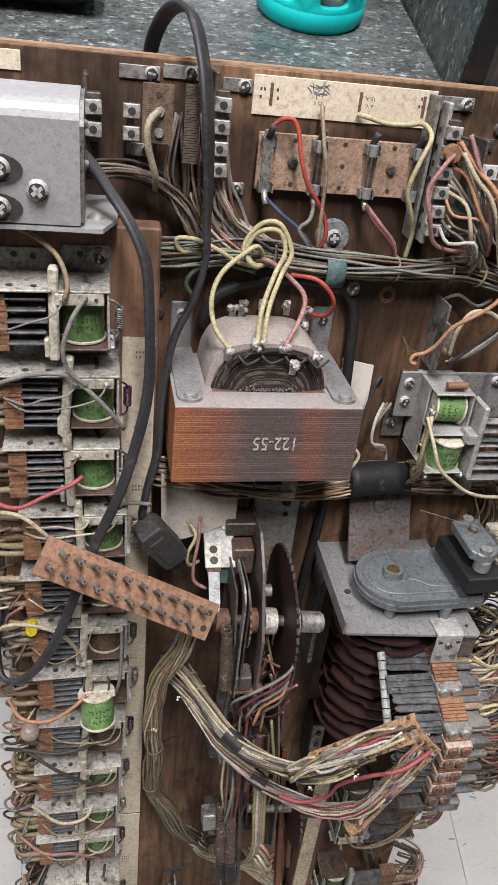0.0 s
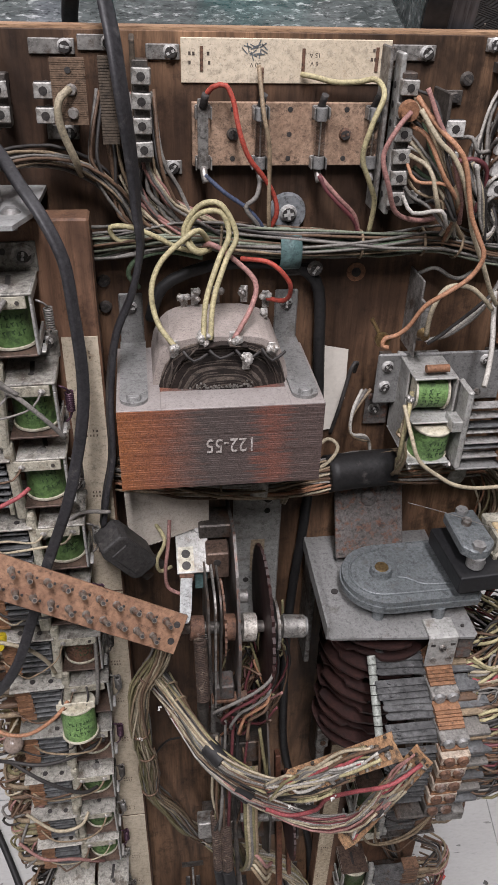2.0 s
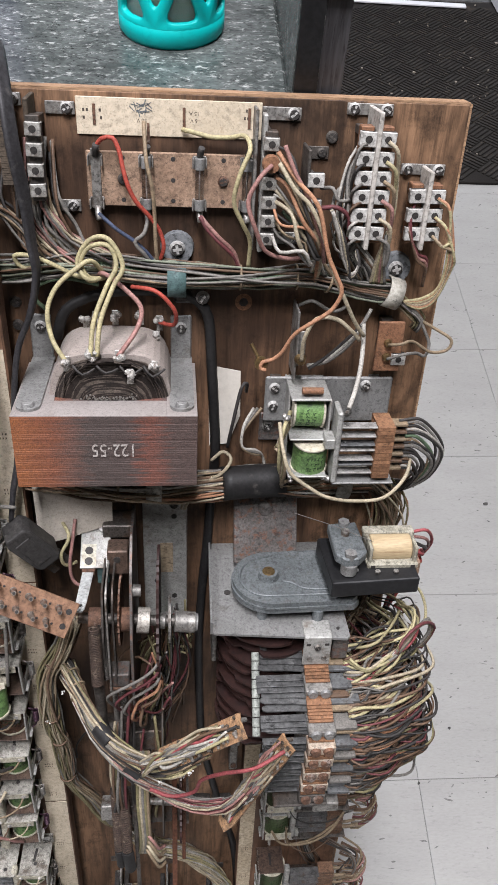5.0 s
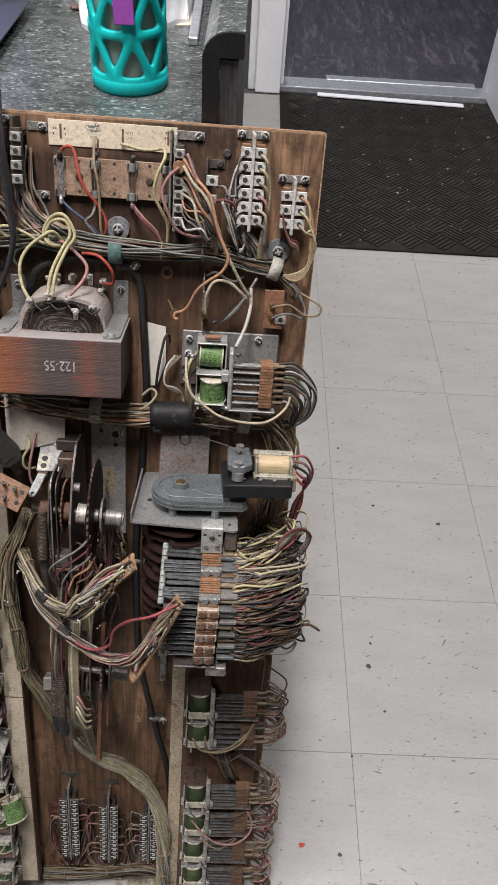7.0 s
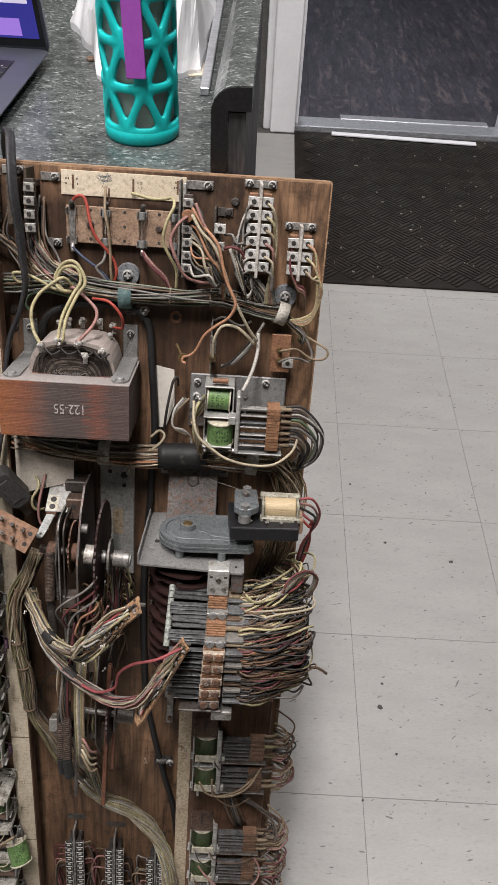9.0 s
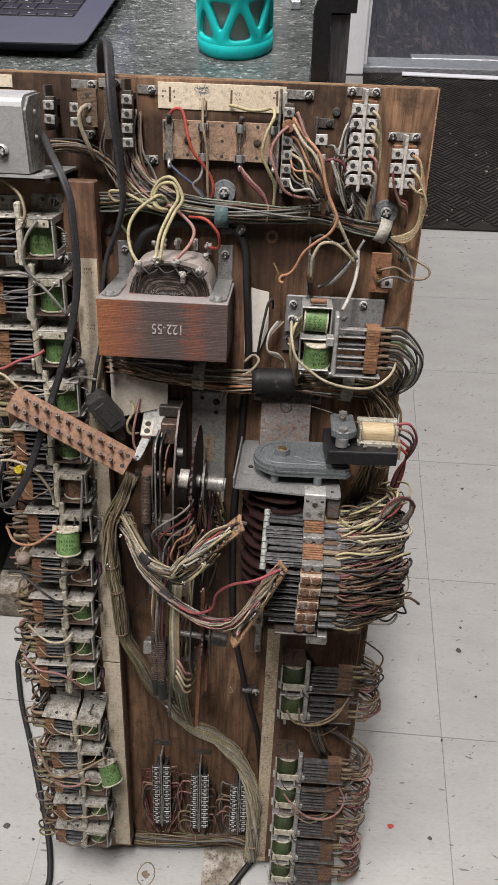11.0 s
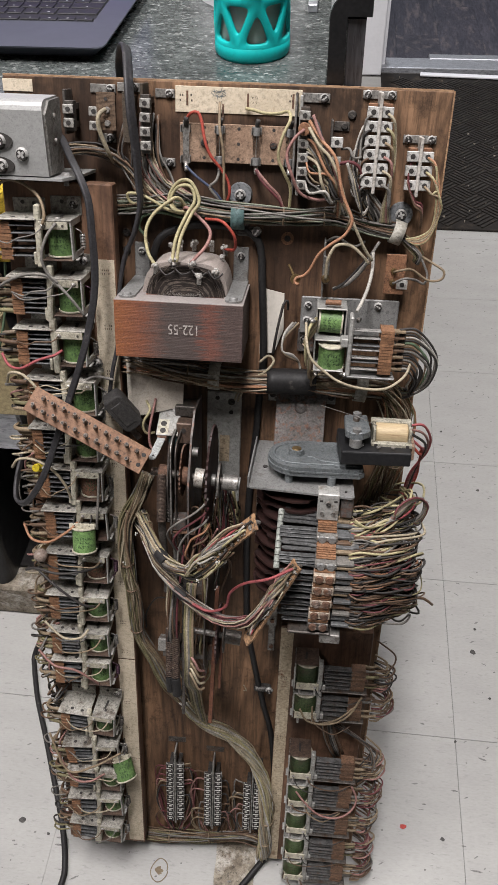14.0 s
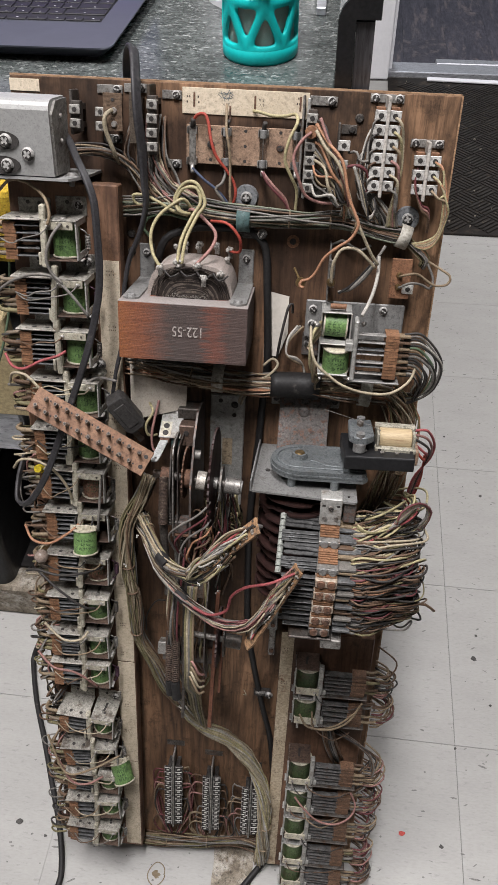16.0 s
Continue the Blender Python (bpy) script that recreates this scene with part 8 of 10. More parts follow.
for p0, p1, r, mt in (((-0.058, 0.6640, 0.0820), (0.020, 0.6575, 0.0820), 0.0042, DARKSTEEL), ((0.0150, 0.6575, 0.0820), (0.0310, 0.6560, 0.0820), 0.0082, STEEL), ((0.0310, 0.6560, 0.0820), (0.0330, 0.6558, 0.0820), 0.0068, ZINC),
                      ((-0.0135, 0.6600, 0.0820), (-0.0040, 0.6590, 0.0820), 0.0100, PALE_HUB), ((-0.0260, 0.6610, 0.0820), (-0.0185, 0.6605, 0.0820), 0.0095, RUST), ((0.0030, 0.6585, 0.0820), (0.0080, 0.6580, 0.0820), 0.0062, STEEL), ((-0.050, 0.6630, 0.0820), (-0.040, 0.6625, 0.0820), 0.0085, RUST)):
    bm = bmesh.new()
    cyl(bm, p0, p1, r, 18, bev=0.0006)
    part("shaft" if r < 0.005 else "hub", bm, mt, su)
part("side_arm", disc(bmesh.new(), 0.6560, 0.0780, 0.0180, 0.0105, 0.0125), STEEL, su)
bm = bmesh.new()
cyl(bm, (-0.0162, 0.6880, 0.0800), (-0.0100, 0.6880, 0.0800), 0.0048, 6)
part("nut", bm, STEEL, su)
# micro switch block with lever
PALE_LEVER = material("pale_grey_lever", (0.52, 0.53, 0.52), (0.40, 0.41, 0.40), 0.5, 0.2, scale=60, fine=300, spots=(0.22, 0.20, 0.18), spot_at=0.66, spot_scale=90, speck=0.4)
SLOPE = Matrix(((1, 0, 0, -0.0565), (0, 0.555, 0.832, 0.6955), (0, -0.832, 0.555, 0.0620), (0, 0, 0, 1)))
def sloped(bm):
    bmesh.ops.transform(bm, matrix=SLOPE, verts=bm.verts)
    return bm
part("switch_body", sloped(box(bmesh.new(), 0.001, 0.0215, 0.003, 0.042, -0.0110, -0.0016, 0.0008)), BROWN_PLATE, su)
top_plate = part("switch_plate", sloped(box(bmesh.new(), 0.0, 0.0225, 0.0, 0.043, -0.0016, 0.0, 0.0004)), GALV, su, "worn steel plate with two bores and two screws")
part("worn_patch", sloped(box(bmesh.new(), 0.0012, 0.0120, 0.0015, 0.0190, -0.0002, 0.0002)), NYLON, top_plate, "pale worn patch round the bores")
for x, y, big in ((0.0066, 0.0055, True), (0.0066, 0.0138, True), (0.0162, 0.0310, False), (0.0158, 0.0395, False)):
    bm = bmesh.new()
    if big:
        cyl(bm, (x, y, -0.0004), (x, y, 0.0005), 0.0031, 12)
        part("bore", sloped(bm), WIRE["dark"], top_plate)
    else:
        cyl(bm, (x, y, 0.0), (x, y, 0.0018), 0.0030, 12, 0.0024)
        box(bm, x - 0.002, x + 0.002, y - 0.0004, y + 0.0004, 0.0016, 0.0020)
        part("screw", sloped(bm), BRIGHT, top_plate)
part("green_insulator", box(bmesh.new(), -0.0440, -0.0355, 0.6770, 0.6930, 0.0500, 0.0580), TEAL_CLAMP, su)
part("spacer", box(bmesh.new(), -0.0550, -0.0450, 0.6900, 0.6945, 0.0580, 0.0640, 0.0004), RUST, su)
bm = bmesh.new()
prism(bm, [(-0.0042, 0.0), (0.0042, 0.0), (0.0040, 0.030), (0.0034, 0.0375), (0.0018, 0.0400), (-0.0018, 0.0400), (-0.0034, 0.0375), (-0.0040, 0.030)], 0.0, 0.0012)
n_ = len(bm.faces)
cyl(bm, (0, 0.0345, 0.0006), (0, 0.0345, 0.0015), 0.0013, 10)
bm.faces.ensure_lookup_table()
for f in bm.faces[n_:]:
    f.material_index = 1
bmesh.ops.transform(bm, matrix=Matrix(((0.99, -0.09, -0.02, -0.0500), (-0.03, -0.16, 0.985, 0.6925), (-0.09, 0.98, 0.16, 0.0605), (0, 0, 0, 1))), verts=bm.verts)
part("lever", bm, [PALE_LEVER, WIRE["dark"]], su, "pale grey lever with a rivet hole")
bm = bmesh.new()
box(bm, -0.0360, -0.0200, 0.6850, 0.7080, 0.0420, 0.0580, 0.001)
part("bracket", bm, BROWN_PLATE, su)
bm = bmesh.new()
cyl(bm, (-0.0285, 0.7000, 0.0578), (-0.0285, 0.7000, 0.0586), 0.0028, 10)
part("hole", bm, WIRE["dark"], su)
part("cross_bar", box(bmesh.new(), -0.0400, -0.0170, 0.7080, 0.7200, 0.0200, 0.0420, 0.001), DARKSTEEL, su)
part("lower_block", box(bmesh.new(), -0.0345, -0.0200, 0.6060, 0.6200, 0.0850, 0.1000, 0.001), RUSTPLATE, su)
part("lower_tie", box(bmesh.new(), -0.0360, -0.0100, 0.6020, 0.6050, 0.0920, 0.1000, 0.0005), RUST, su)
def spring(name, p0, p1, r, turns, wr, mat_, parent):
    p0, p1 = Vector(p0), Vector(p1)
    d = (p1 - p0)
    q = d.to_track_quat("Z", "Y").to_matrix()
    n = turns * 7
    bm = bmesh.new()
    tube(bm, [p0 + q @ Vector((r * math.cos(2 * math.pi * k / 7), r * math.sin(2 * math.pi * k / 7), d.length * k / n)) for k in range(n + 1)], wr, 5, smooth=False)
    return part(name, bm, mat_, parent)
spring("spring", (-0.0440, 0.6700, 0.1000), (-0.0428, 0.6230, 0.1115), 0.0040, 34, 0.0010, OLD_SPRING, su)
spring("spring", (-0.0395, 0.6650, 0.0920), (-0.0385, 0.6160, 0.1000), 0.0030, 30, 0.0008, DARKSTEEL, su)
spring("spring", (-0.0290, 0.6000, 0.0800), (-0.0280, 0.5500, 0.0700), 0.0030, 20, 0.0007, DARKSTEEL, su)
for x, z, v0, v1, r, mt in ((-0.0430, 0.108, 0.560, 0.625, 0.0042, DARKSTEEL), (-0.0335, 0.090, 0.520, 0.606, 0.0022, STEEL), (-0.0220, 0.080, 0.500, 0.605, 0.0018, RUST), (-0.0400, 0.070, 0.560, 0.640, 0.0024, RUST)):
    bm = bmesh.new()
    cyl(bm, (x, v0, z - 0.01), (x, v1, z), r, 10)
    part("rod", bm, mt, su)
for k, c in enumerate(("grey", "maroon", "grey", "orange", "brown")):
    wire([(0.0045, 0.6560 - 0.012 * k, 0.116 - 0.003 * k), (0.0010, 0.6515 - 0.012 * k, 0.1225 - 0.003 * k), (-0.010, 0.641 - 0.011 * k, 0.124 - 0.003 * k), (-0.026 + 0.004 * k, 0.628 - 0.009 * k, 0.122 - 0.003 * k), (-0.036 + 0.006 * k, 0.612 - 0.008 * k, 0.115), (-0.033 + 0.006 * k, 0.590 - 0.006 * k, 0.104), (-0.024 + 0.004 * k, 0.556, 0.084)], 0.0015, c, "faded wire soldered to the toothed disc")
harness("harness", "brown wires hanging behind the toothed disc", [(0.012, 0.640, 0.060), (0.013, 0.590, 0.060), (0.006, 0.545, 0.060), (-0.002, 0.500, 0.050), (-0.010, 0.450, 0.040)], 16, 0.011, 0.0012, ["brown", "dark", "orange", "grey", "olive", "maroon"], seed=21, wob=0.6)
wire([(-0.070, 0.724, 0.040), (-0.064, 0.718, 0.052), (-0.070, 0.706, 0.058), (-0.068, 0.694, 0.056), (-0.060, 0.692, 0.050)], 0.0017, "yellow", "yellow wire to the micro switch")
wire([(-0.060, 0.726, 0.040), (-0.062, 0.712, 0.052), (-0.0645, 0.694, 0.056), (-0.063, 0.678, 0.056), (-0.054, 0.672, 0.058)], 0.0017, "pink", "pink wire to the micro switch")
bm = bmesh.new()
box(bm, -0.0110, 0.0260, 0.5880, 0.7230, 0.0, 0.0040, 0.001)
ms = thing("mending_plate", "stained galvanised mending plate with screw holes", "plate", BOARD)
part("plate", bm, GALV, ms)
for u, v in ((0.015, 0.712), (0.015, 0.700), (0.000, 0.716), (0.015, 0.612), (0.000, 0.630), (0.010, 0.660)):
    bm = bmesh.new()
    if v == 0.712:
        screw(bm, u, v, 0.004, 0.004, 0.0022)
        part("screw", bm, DARKSTEEL, ms)
    else:
        cyl(bm, (u, v, 0.003), (u, v, 0.0045), 0.0024, 10)
        part("hole", bm, WIRE["dark"], ms)
part("paper_tag", box(bmesh.new(), 0.003, 0.014, 0.640, 0.672, 0.0041, 0.0046), TAPE, ms, "small amber paper tag")

# ---- lower stepping unit ----
LOW = BOARD @ Matrix.Translation((0.043, 0.499, 0.1320)) @ Matrix.Rotation(math.radians(-20), 4, "X") @ Matrix.Scale(0.88, 4) @ Matrix.Translation((-0.038, -0.415, -0.052))
lu = thing("stepping_unit", "second rusty stepping unit with springs, copper bars and coupler", "mechanism", LOW)
part("toothed_disc", disc(bmesh.new(), 0.4200, 0.0520, 0.0360, 0.0100, 0.0120, 36), CAM, lu)
part("side_plate", disc(bmesh.new(), 0.4150, 0.0460, 0.0200, 0.0165, 0.0185), DARKSTEEL, lu)
bm = bmesh.new()
cyl(bm, (-0.030, 0.4220, 0.052), (0.018, 0.4170, 0.052), 0.0036, 12)
part("shaft", bm, STEEL, lu)
bm = bmesh.new()
cyl(bm, (0.0185, 0.4170, 0.052), (0.0380, 0.4150, 0.052), 0.0085, 18, bev=0.0008)
part("coupler", bm, DARKSTEEL, lu)
bm = bmesh.new()
prism(bm, [(0.540, -0.095), (0.520, 0.050), (0.440, 0.066), (0.380, 0.050), (0.350, 0.010), (0.440, -0.128)], -0.0060, -0.0045)
part("side_plate", sideways(bm), DARKSTEEL, lu)
for x0, x1, v0, v1, z in ((0.0030, 0.0078, 0.300, 0.470, 0.040), (0.0125, 0.0160, 0.345, 0.450, 0.040)):
    bm = bmesh.new()
    box(bm, x0, x1, v0, v1, z - 0.010, z, 0.0006)
    part("bar", bm, material("copper_brown_bar", (0.17, 0.075, 0.045), (0.10, 0.045, 0.03), 0.5, 0.3, scale=40), lu, "red-brown insulating bar")
spring("spring", (-0.0430, 0.4250, 0.040), (-0.0405, 0.3500, 0.030), 0.0044, 28, 0.0011, OLD_SPRING, lu)
spring("spring", (-0.0510, 0.4150, 0.034), (-0.0490, 0.3500, 0.028), 0.0040, 26, 0.0010, OLD_SPRING, lu)
for p0, p1, r in (((-0.043, 0.470, 0.044), (-0.043, 0.425, 0.040), 0.0022), ((-0.041, 0.350, 0.030), (-0.038, 0.326, 0.025), 0.0058), ((-0.049, 0.350, 0.028), (-0.047, 0.330, 0.024), 0.0046), ((-0.036, 0.500, 0.044), (-0.030, 0.300, 0.020), 0.0020)):
    bm = bmesh.new()
    cyl(bm, p0, p1, r, 12, bev=0.0008)
    part("rod", bm, BLACK if r > 0.004 else DARKSTEEL, lu)
bm = bmesh.new()
box(bm, -0.056, -0.044, 0.462, 0.486, 0.020, 0.044, 0.001)
part("block", bm, STEEL, lu)
part("block", box(bmesh.new(), -0.066, -0.050, 0.380, 0.396, 0.006, 0.024, 0.001), STEEL, lu)
part("mount", box(bmesh.new(), -0.060, 0.010, 0.372, 0.392, -0.012, 0.020, 0.001), DARKSTEEL, lu)
part("mount", box(bmesh.new(), -0.062, -0.0045, 0.455, 0.475, -0.012, 0.024, 0.001), DARKSTEEL, lu)
for k, c in enumerate(("pink", "tan", "cream", "tan")):
    wire([(-0.012, 0.476 - 0.008 * k, 0.136), (-0.0085, 0.482 - 0.008 * k, 0.145), (-0.0030, 0.478 - 0.009 * k, 0.150), (0.0015, 0.468 - 0.009 * k, 0.150), (0.0065, 0.462 - 0.008 * k, 0.144)], 0.0017, c, "short curled wire on the lower stepping unit")
for k, c in enumerate(("olive", "cream", "grey", "olive", "tan")):
    wire([(-0.014 + 0.002 * k, 0.560, 0.125), (-0.015 + 0.002 * k, 0.520, 0.140), (-0.013 + 0.0018 * k, 0.475, 0.146), (-0.016 + 0.002 * k, 0.430, 0.130), (-0.019 + 0.003 * k, 0.370, 0.080), (-0.021 + 0.003 * k, 0.310, 0.042), (-0.016 + 0.003 * k, 0.266 - 0.003 * k, 0.024)], 0.0018, c, "old wire running down to the lower harness")
wire([(-0.085, 0.400, 0.010), (-0.082, 0.430, 0.018), (-0.070, 0.455, 0.022), (-0.058, 0.458, 0.022)], 0.0012, "dark", "thin dark wire arching over the bare wood")
wire([(0.040, 0.300, 0.001), (0.044, 0.303, 0.005), (0.043, 0.308, 0.006), (0.040, 0.309, 0.001)], 0.0009, "cream", "tiny curl of bare wire on the board", n=5)

# ---- big harnesses ----
harness("harness", "thick laced harness running down beside the plank", [(-0.064, 0.655, 0.072), (-0.072, 0.632, 0.078), (-0.0856, 0.6024, 0.076), (-0.089, 0.5773, 0.075), (-0.0902, 0.5494, 0.072), (-0.0889, 0.5208, 0.069), (-0.0861, 0.493, 0.063), (-0.0864, 0.4548, 0.056), (-0.085, 0.4202, 0.049), (-0.0687, 0.3758, 0.04), (-0.0526, 0.3252, 0.032), (-0.034, 0.296, 0.026)],
        38, 0.0070, 0.0013, ["grey", "tan", "tan", "brown", "cream", "brown", "grey", "tan", "olive", "cream"], seed=31, ties=(0.13, 0.31, 0.42, 0.63), tie_mat=WIRE["brown"], step=0.009)
harness("harness", "laced harness branch sweeping out to a phenolic connector board", [(-0.082, 0.600, 0.058), (-0.070, 0.613, 0.080), (-0.054, 0.608, 0.112), (-0.037, 0.596, 0.137), (-0.016, 0.600, 0.160), (0.003, 0.609, 0.176), (0.020, 0.630, 0.190), (0.036, 0.655, 0.200)],
        44, 0.0052, 0.00108, ["yellow", "cream", "grey", "dark", "tan", "yellow", "olive", "dark", "white", "brown"], seed=32, wob=0.35, ties=(0.2, 0.28,), fray=1.0, twist=26)
harness("harness", "laced harness branch with pale wires to a second connector board", [(-0.080, 0.592, 0.060), (-0.062, 0.592, 0.096), (-0.046, 0.580, 0.122), (-0.031, 0.572, 0.137), (-0.015, 0.561, 0.147), (0.006, 0.548, 0.152), (0.030, 0.546, 0.163), (0.052, 0.556, 0.172), (0.068, 0.578, 0.176), (0.080, 0.602, 0.177)],
        42, 0.0048, 0.00108, ["grey", "cream", "tan", "dark", "pink", "white", "grey", "brown", "maroon"], seed=33, wob=0.35, ties=(0.2,), fray=1.0, twist=26)
for p0, p1, r, lab_ in (((-0.0415, 0.5985, 0.131), (-0.0320, 0.5962, 0.1430), 0.0066, "black tape wrapped round the upper harness branch"), ((-0.0230, 0.5665, 0.1420), (-0.0135, 0.5596, 0.1475), 0.0062, "black tape wrapped round the lower harness branch")):
    bm = bmesh.new()
    cyl(bm, p0, p1, r, 16, r * 0.95)
    solid("tape_wrap", bm, BLACK, lab_, "tape", BOARD)
CLOT = material("crusted_grime", (0.075, 0.058, 0.042), (0.04, 0.032, 0.024), 0.9, scale=300, fine=900, bump=0.0004, speck=0.6)
GRIMY_BOARD = material("grimy_phenolic_board", (0.44, 0.27, 0.145), (0.30, 0.165, 0.088), 0.7, scale=70, fine=350, bump=0.0004, spots=(0.07, 0.05, 0.038), spot_at=0.54, spot_scale=120, speck=0.8)
DULL_SOLDER = material("dull_solder", (0.38, 0.35, 0.31), (0.24, 0.21, 0.18), 0.5, 0.3, scale=200, fine=800)
def conn_board(label, p0, p1, nrm, width, seed, tail=0.0):
    rnd = random.Random(seed)
    p0, p1 = Vector(p0), Vector(p1)
    X = (p1 - p0)
    L = X.length
    X.normalize()
    N = Vector(nrm)
    N = (N - X * N.dot(X)).normalized()
    Y = N.cross(X)
    th = thing("connector_board", label, "connector board", BOARD @ Matrix(((X.x, Y.x, N.x, p0.x), (X.y, Y.y, N.y, p0.y), (X.z, Y.z, N.z, p0.z), (0, 0, 0, 1))))
    bm = bmesh.new()
    prism(bm, [(-tail, -width * 0.35), (L * 0.15 - tail, -width / 2), (L, -width / 2), (L - 0.002, width * 0.2), (L - 0.001, width / 2), (0.006 - tail, width / 2), (-tail, width * 0.3)], -0.0022, 0.0)
    part("plate", bm, GRIMY_BOARD, th)
    for k in range(int(tail / 0.006)):
        bm = bmesh.new()
        cyl(bm, (0.002 - 0.006 * k, width * 0.22, -0.0024), (0.002 - 0.006 * k, width * 0.22, 0.0002), 0.0013, 9)
        part("hole", bm, WIRE["dark"], th)
    for k in range(9):
        bm = bmesh.new()
        x, y = L * (0.12 + 0.1 * k), -width * 0.32 + rnd.uniform(-0.001, 0.001)
        for q in range(4):
            r = bmesh.ops.create_icosphere(bm, subdivisions=1, radius=rnd.uniform(0.0009, 0.0018))
            bmesh.ops.translate(bm, vec=(x + rnd.uniform(-0.002, 0.002), y + rnd.uniform(-0.002, 0.003), rnd.uniform(0, 0.002)), verts=r["verts"])
        part("solder", bm, DULL_SOLDER, th)
        bm = bmesh.new()
        cyl(bm, (x, width * 0.28, -0.0024), (x, width * 0.28, -0.011), 0.0016, 7)
        part("pin", bm, STEEL, th)
    bm = bmesh.new()
    for k in range(34):
        r = bmesh.ops.create_icosphere(bm, subdivisions=1, radius=rnd.uniform(0.0008, 0.0020))
        bmesh.ops.translate(bm, vec=(L * rnd.uniform(0.05, 0.98), rnd.uniform(-width, width) * 0.47, rnd.uniform(-0.0004, 0.0008)), verts=r["verts"])
    part("grime", bm, CLOT, th, "dark crusted grime")["kind"] = "stuff"
    for k in range(30):
        bm = bmesh.new()
        x = L * rnd.uniform(0.25, 0.97)
        y = rnd.uniform(-width * 0.35, width * 0.35)
        j = [rnd.uniform(-0.004, 0.004) for _ in range(8)]
        tube(bm, [(-0.014, rnd.uniform(-0.006, 0.006), 0.004), (L * 0.10, y * 0.3 + j[0], 0.006 + j[1] * 0.6), (x * 0.45, y * 0.5 + j[2], 0.006 + j[3] * 0.7), (x * 0.75, y * 0.8 + j[4], 0.006 + j[5] * 0.7), (x, y, 0.002 + abs(j[6]) * 0.5)], rnd.uniform(0.0008, 0.0011), 6, 0.003)
        part("wire", bm, WIRE[rnd.choice(["rose", "cream", "yellow", "grey", "cream", "tan", "brown", "olive", "tan", "dark", "white", "yellow", "pink", "grey"])], th)
    return th
conn_board("brown phenolic connector board with soldered wire ends", (0.003, 0.622, 0.180), (0.0565, 0.692, 0.2075), (-0.75, 0.45, 0.45), 0.016, 5)
conn_board("brown phenolic connector board with drilled holes, hanging askew", (0.0620, 0.5560, 0.1710), (0.0945, 0.6270, 0.1720), (-0.80, 0.38, 0.46), 0.015, 6, 0.030)
wire([(0.0915, 0.625, 0.178), (0.070, 0.616, 0.184), (0.048, 0.606, 0.180), (0.034, 0.588, 0.172), (0.029, 0.566, 0.166), (0.012, 0.556, 0.162), (-0.004, 0.560, 0.158)], 0.0018, "rose", "pinkish red wire looping between the connector boards")
harness("harness", "pale twisted harness curving down to the board's foot", [(-0.036, 0.300, 0.024), (-0.026, 0.276, 0.022), (-0.008, 0.257, 0.021), (0.021, 0.242, 0.021), (0.044, 0.219, 0.021), (0.060, 0.192, 0.023), (0.076, 0.155, 0.030), (0.0815, 0.104, 0.034), (0.081, 0.050, 0.032), (0.080, 0.014, 0.030)],
        38, 0.0086, 0.0014, ["cream", "white", "yellow", "cream", "white", "tan", "yellow"], seed=35, ties=(0.72, 0.88), step=0.009, twist=22)
harness("harness", "brown laced wires along the board's bottom edge", [(-0.104, 0.012, 0.010), (-0.059, 0.014, 0.012), (0.0, 0.022, 0.013), (0.050, 0.032, 0.014), (0.074, 0.034, 0.020)], 20, 0.0088, 0.0014, ["brown", "tan", "brown", "grey", "olive"], seed=36, ties=(0.3, 0.62))
harness("harness", "wires bridging the two relay groups on the narrow plank", [(0.150, 0.318, 0.030), (0.152, 0.292, 0.040), (0.158, 0.266, 0.042), (0.168, 0.240, 0.040)], 12, 0.006, 0.0012, ["dark", "brown", "grey"], seed=37, wob=0.6)
for k in range(9):
    q = random.uniform(0, 1)
    wire([(0.152 + 0.002 * k, 0.290, 0.036), (0.178 + 0.003 * k, 0.290 - 0.002 * k, 0.050), (0.202 + 0.0015 * k, 0.276 - 0.004 * k, 0.052), (0.208, 0.255 - 0.006 * k, 0.046), (0.196, 0.236 - 0.005 * k, 0.050)], 0.0012, ("dark", "brown", "grey")[k % 3], "thin dark wire looping beside the narrow plank")
wire([(0.117, 0.193, 0.062), (0.128, 0.185, 0.070), (0.148, 0.168, 0.074), (0.172, 0.162, 0.072), (0.190, 0.170, 0.066), (0.196, 0.186, 0.060), (0.188, 0.205, 0.056)], 0.0016, "pink", "pinkish wire looping across the relay contacts")
wire([(0.113, 0.335, 0.060), (0.124, 0.322, 0.066), (0.150, 0.320, 0.066), (0.172, 0.334, 0.064), (0.186, 0.362, 0.060)], 0.0016, "tan", "tan wire looping across the relay contacts")
wire([(0.128, 0.340, 0.060), (0.132, 0.318, 0.064), (0.158, 0.326, 0.064), (0.180, 0.348, 0.062)], 0.0015, "tan", "tan wire looping across the relay contacts")

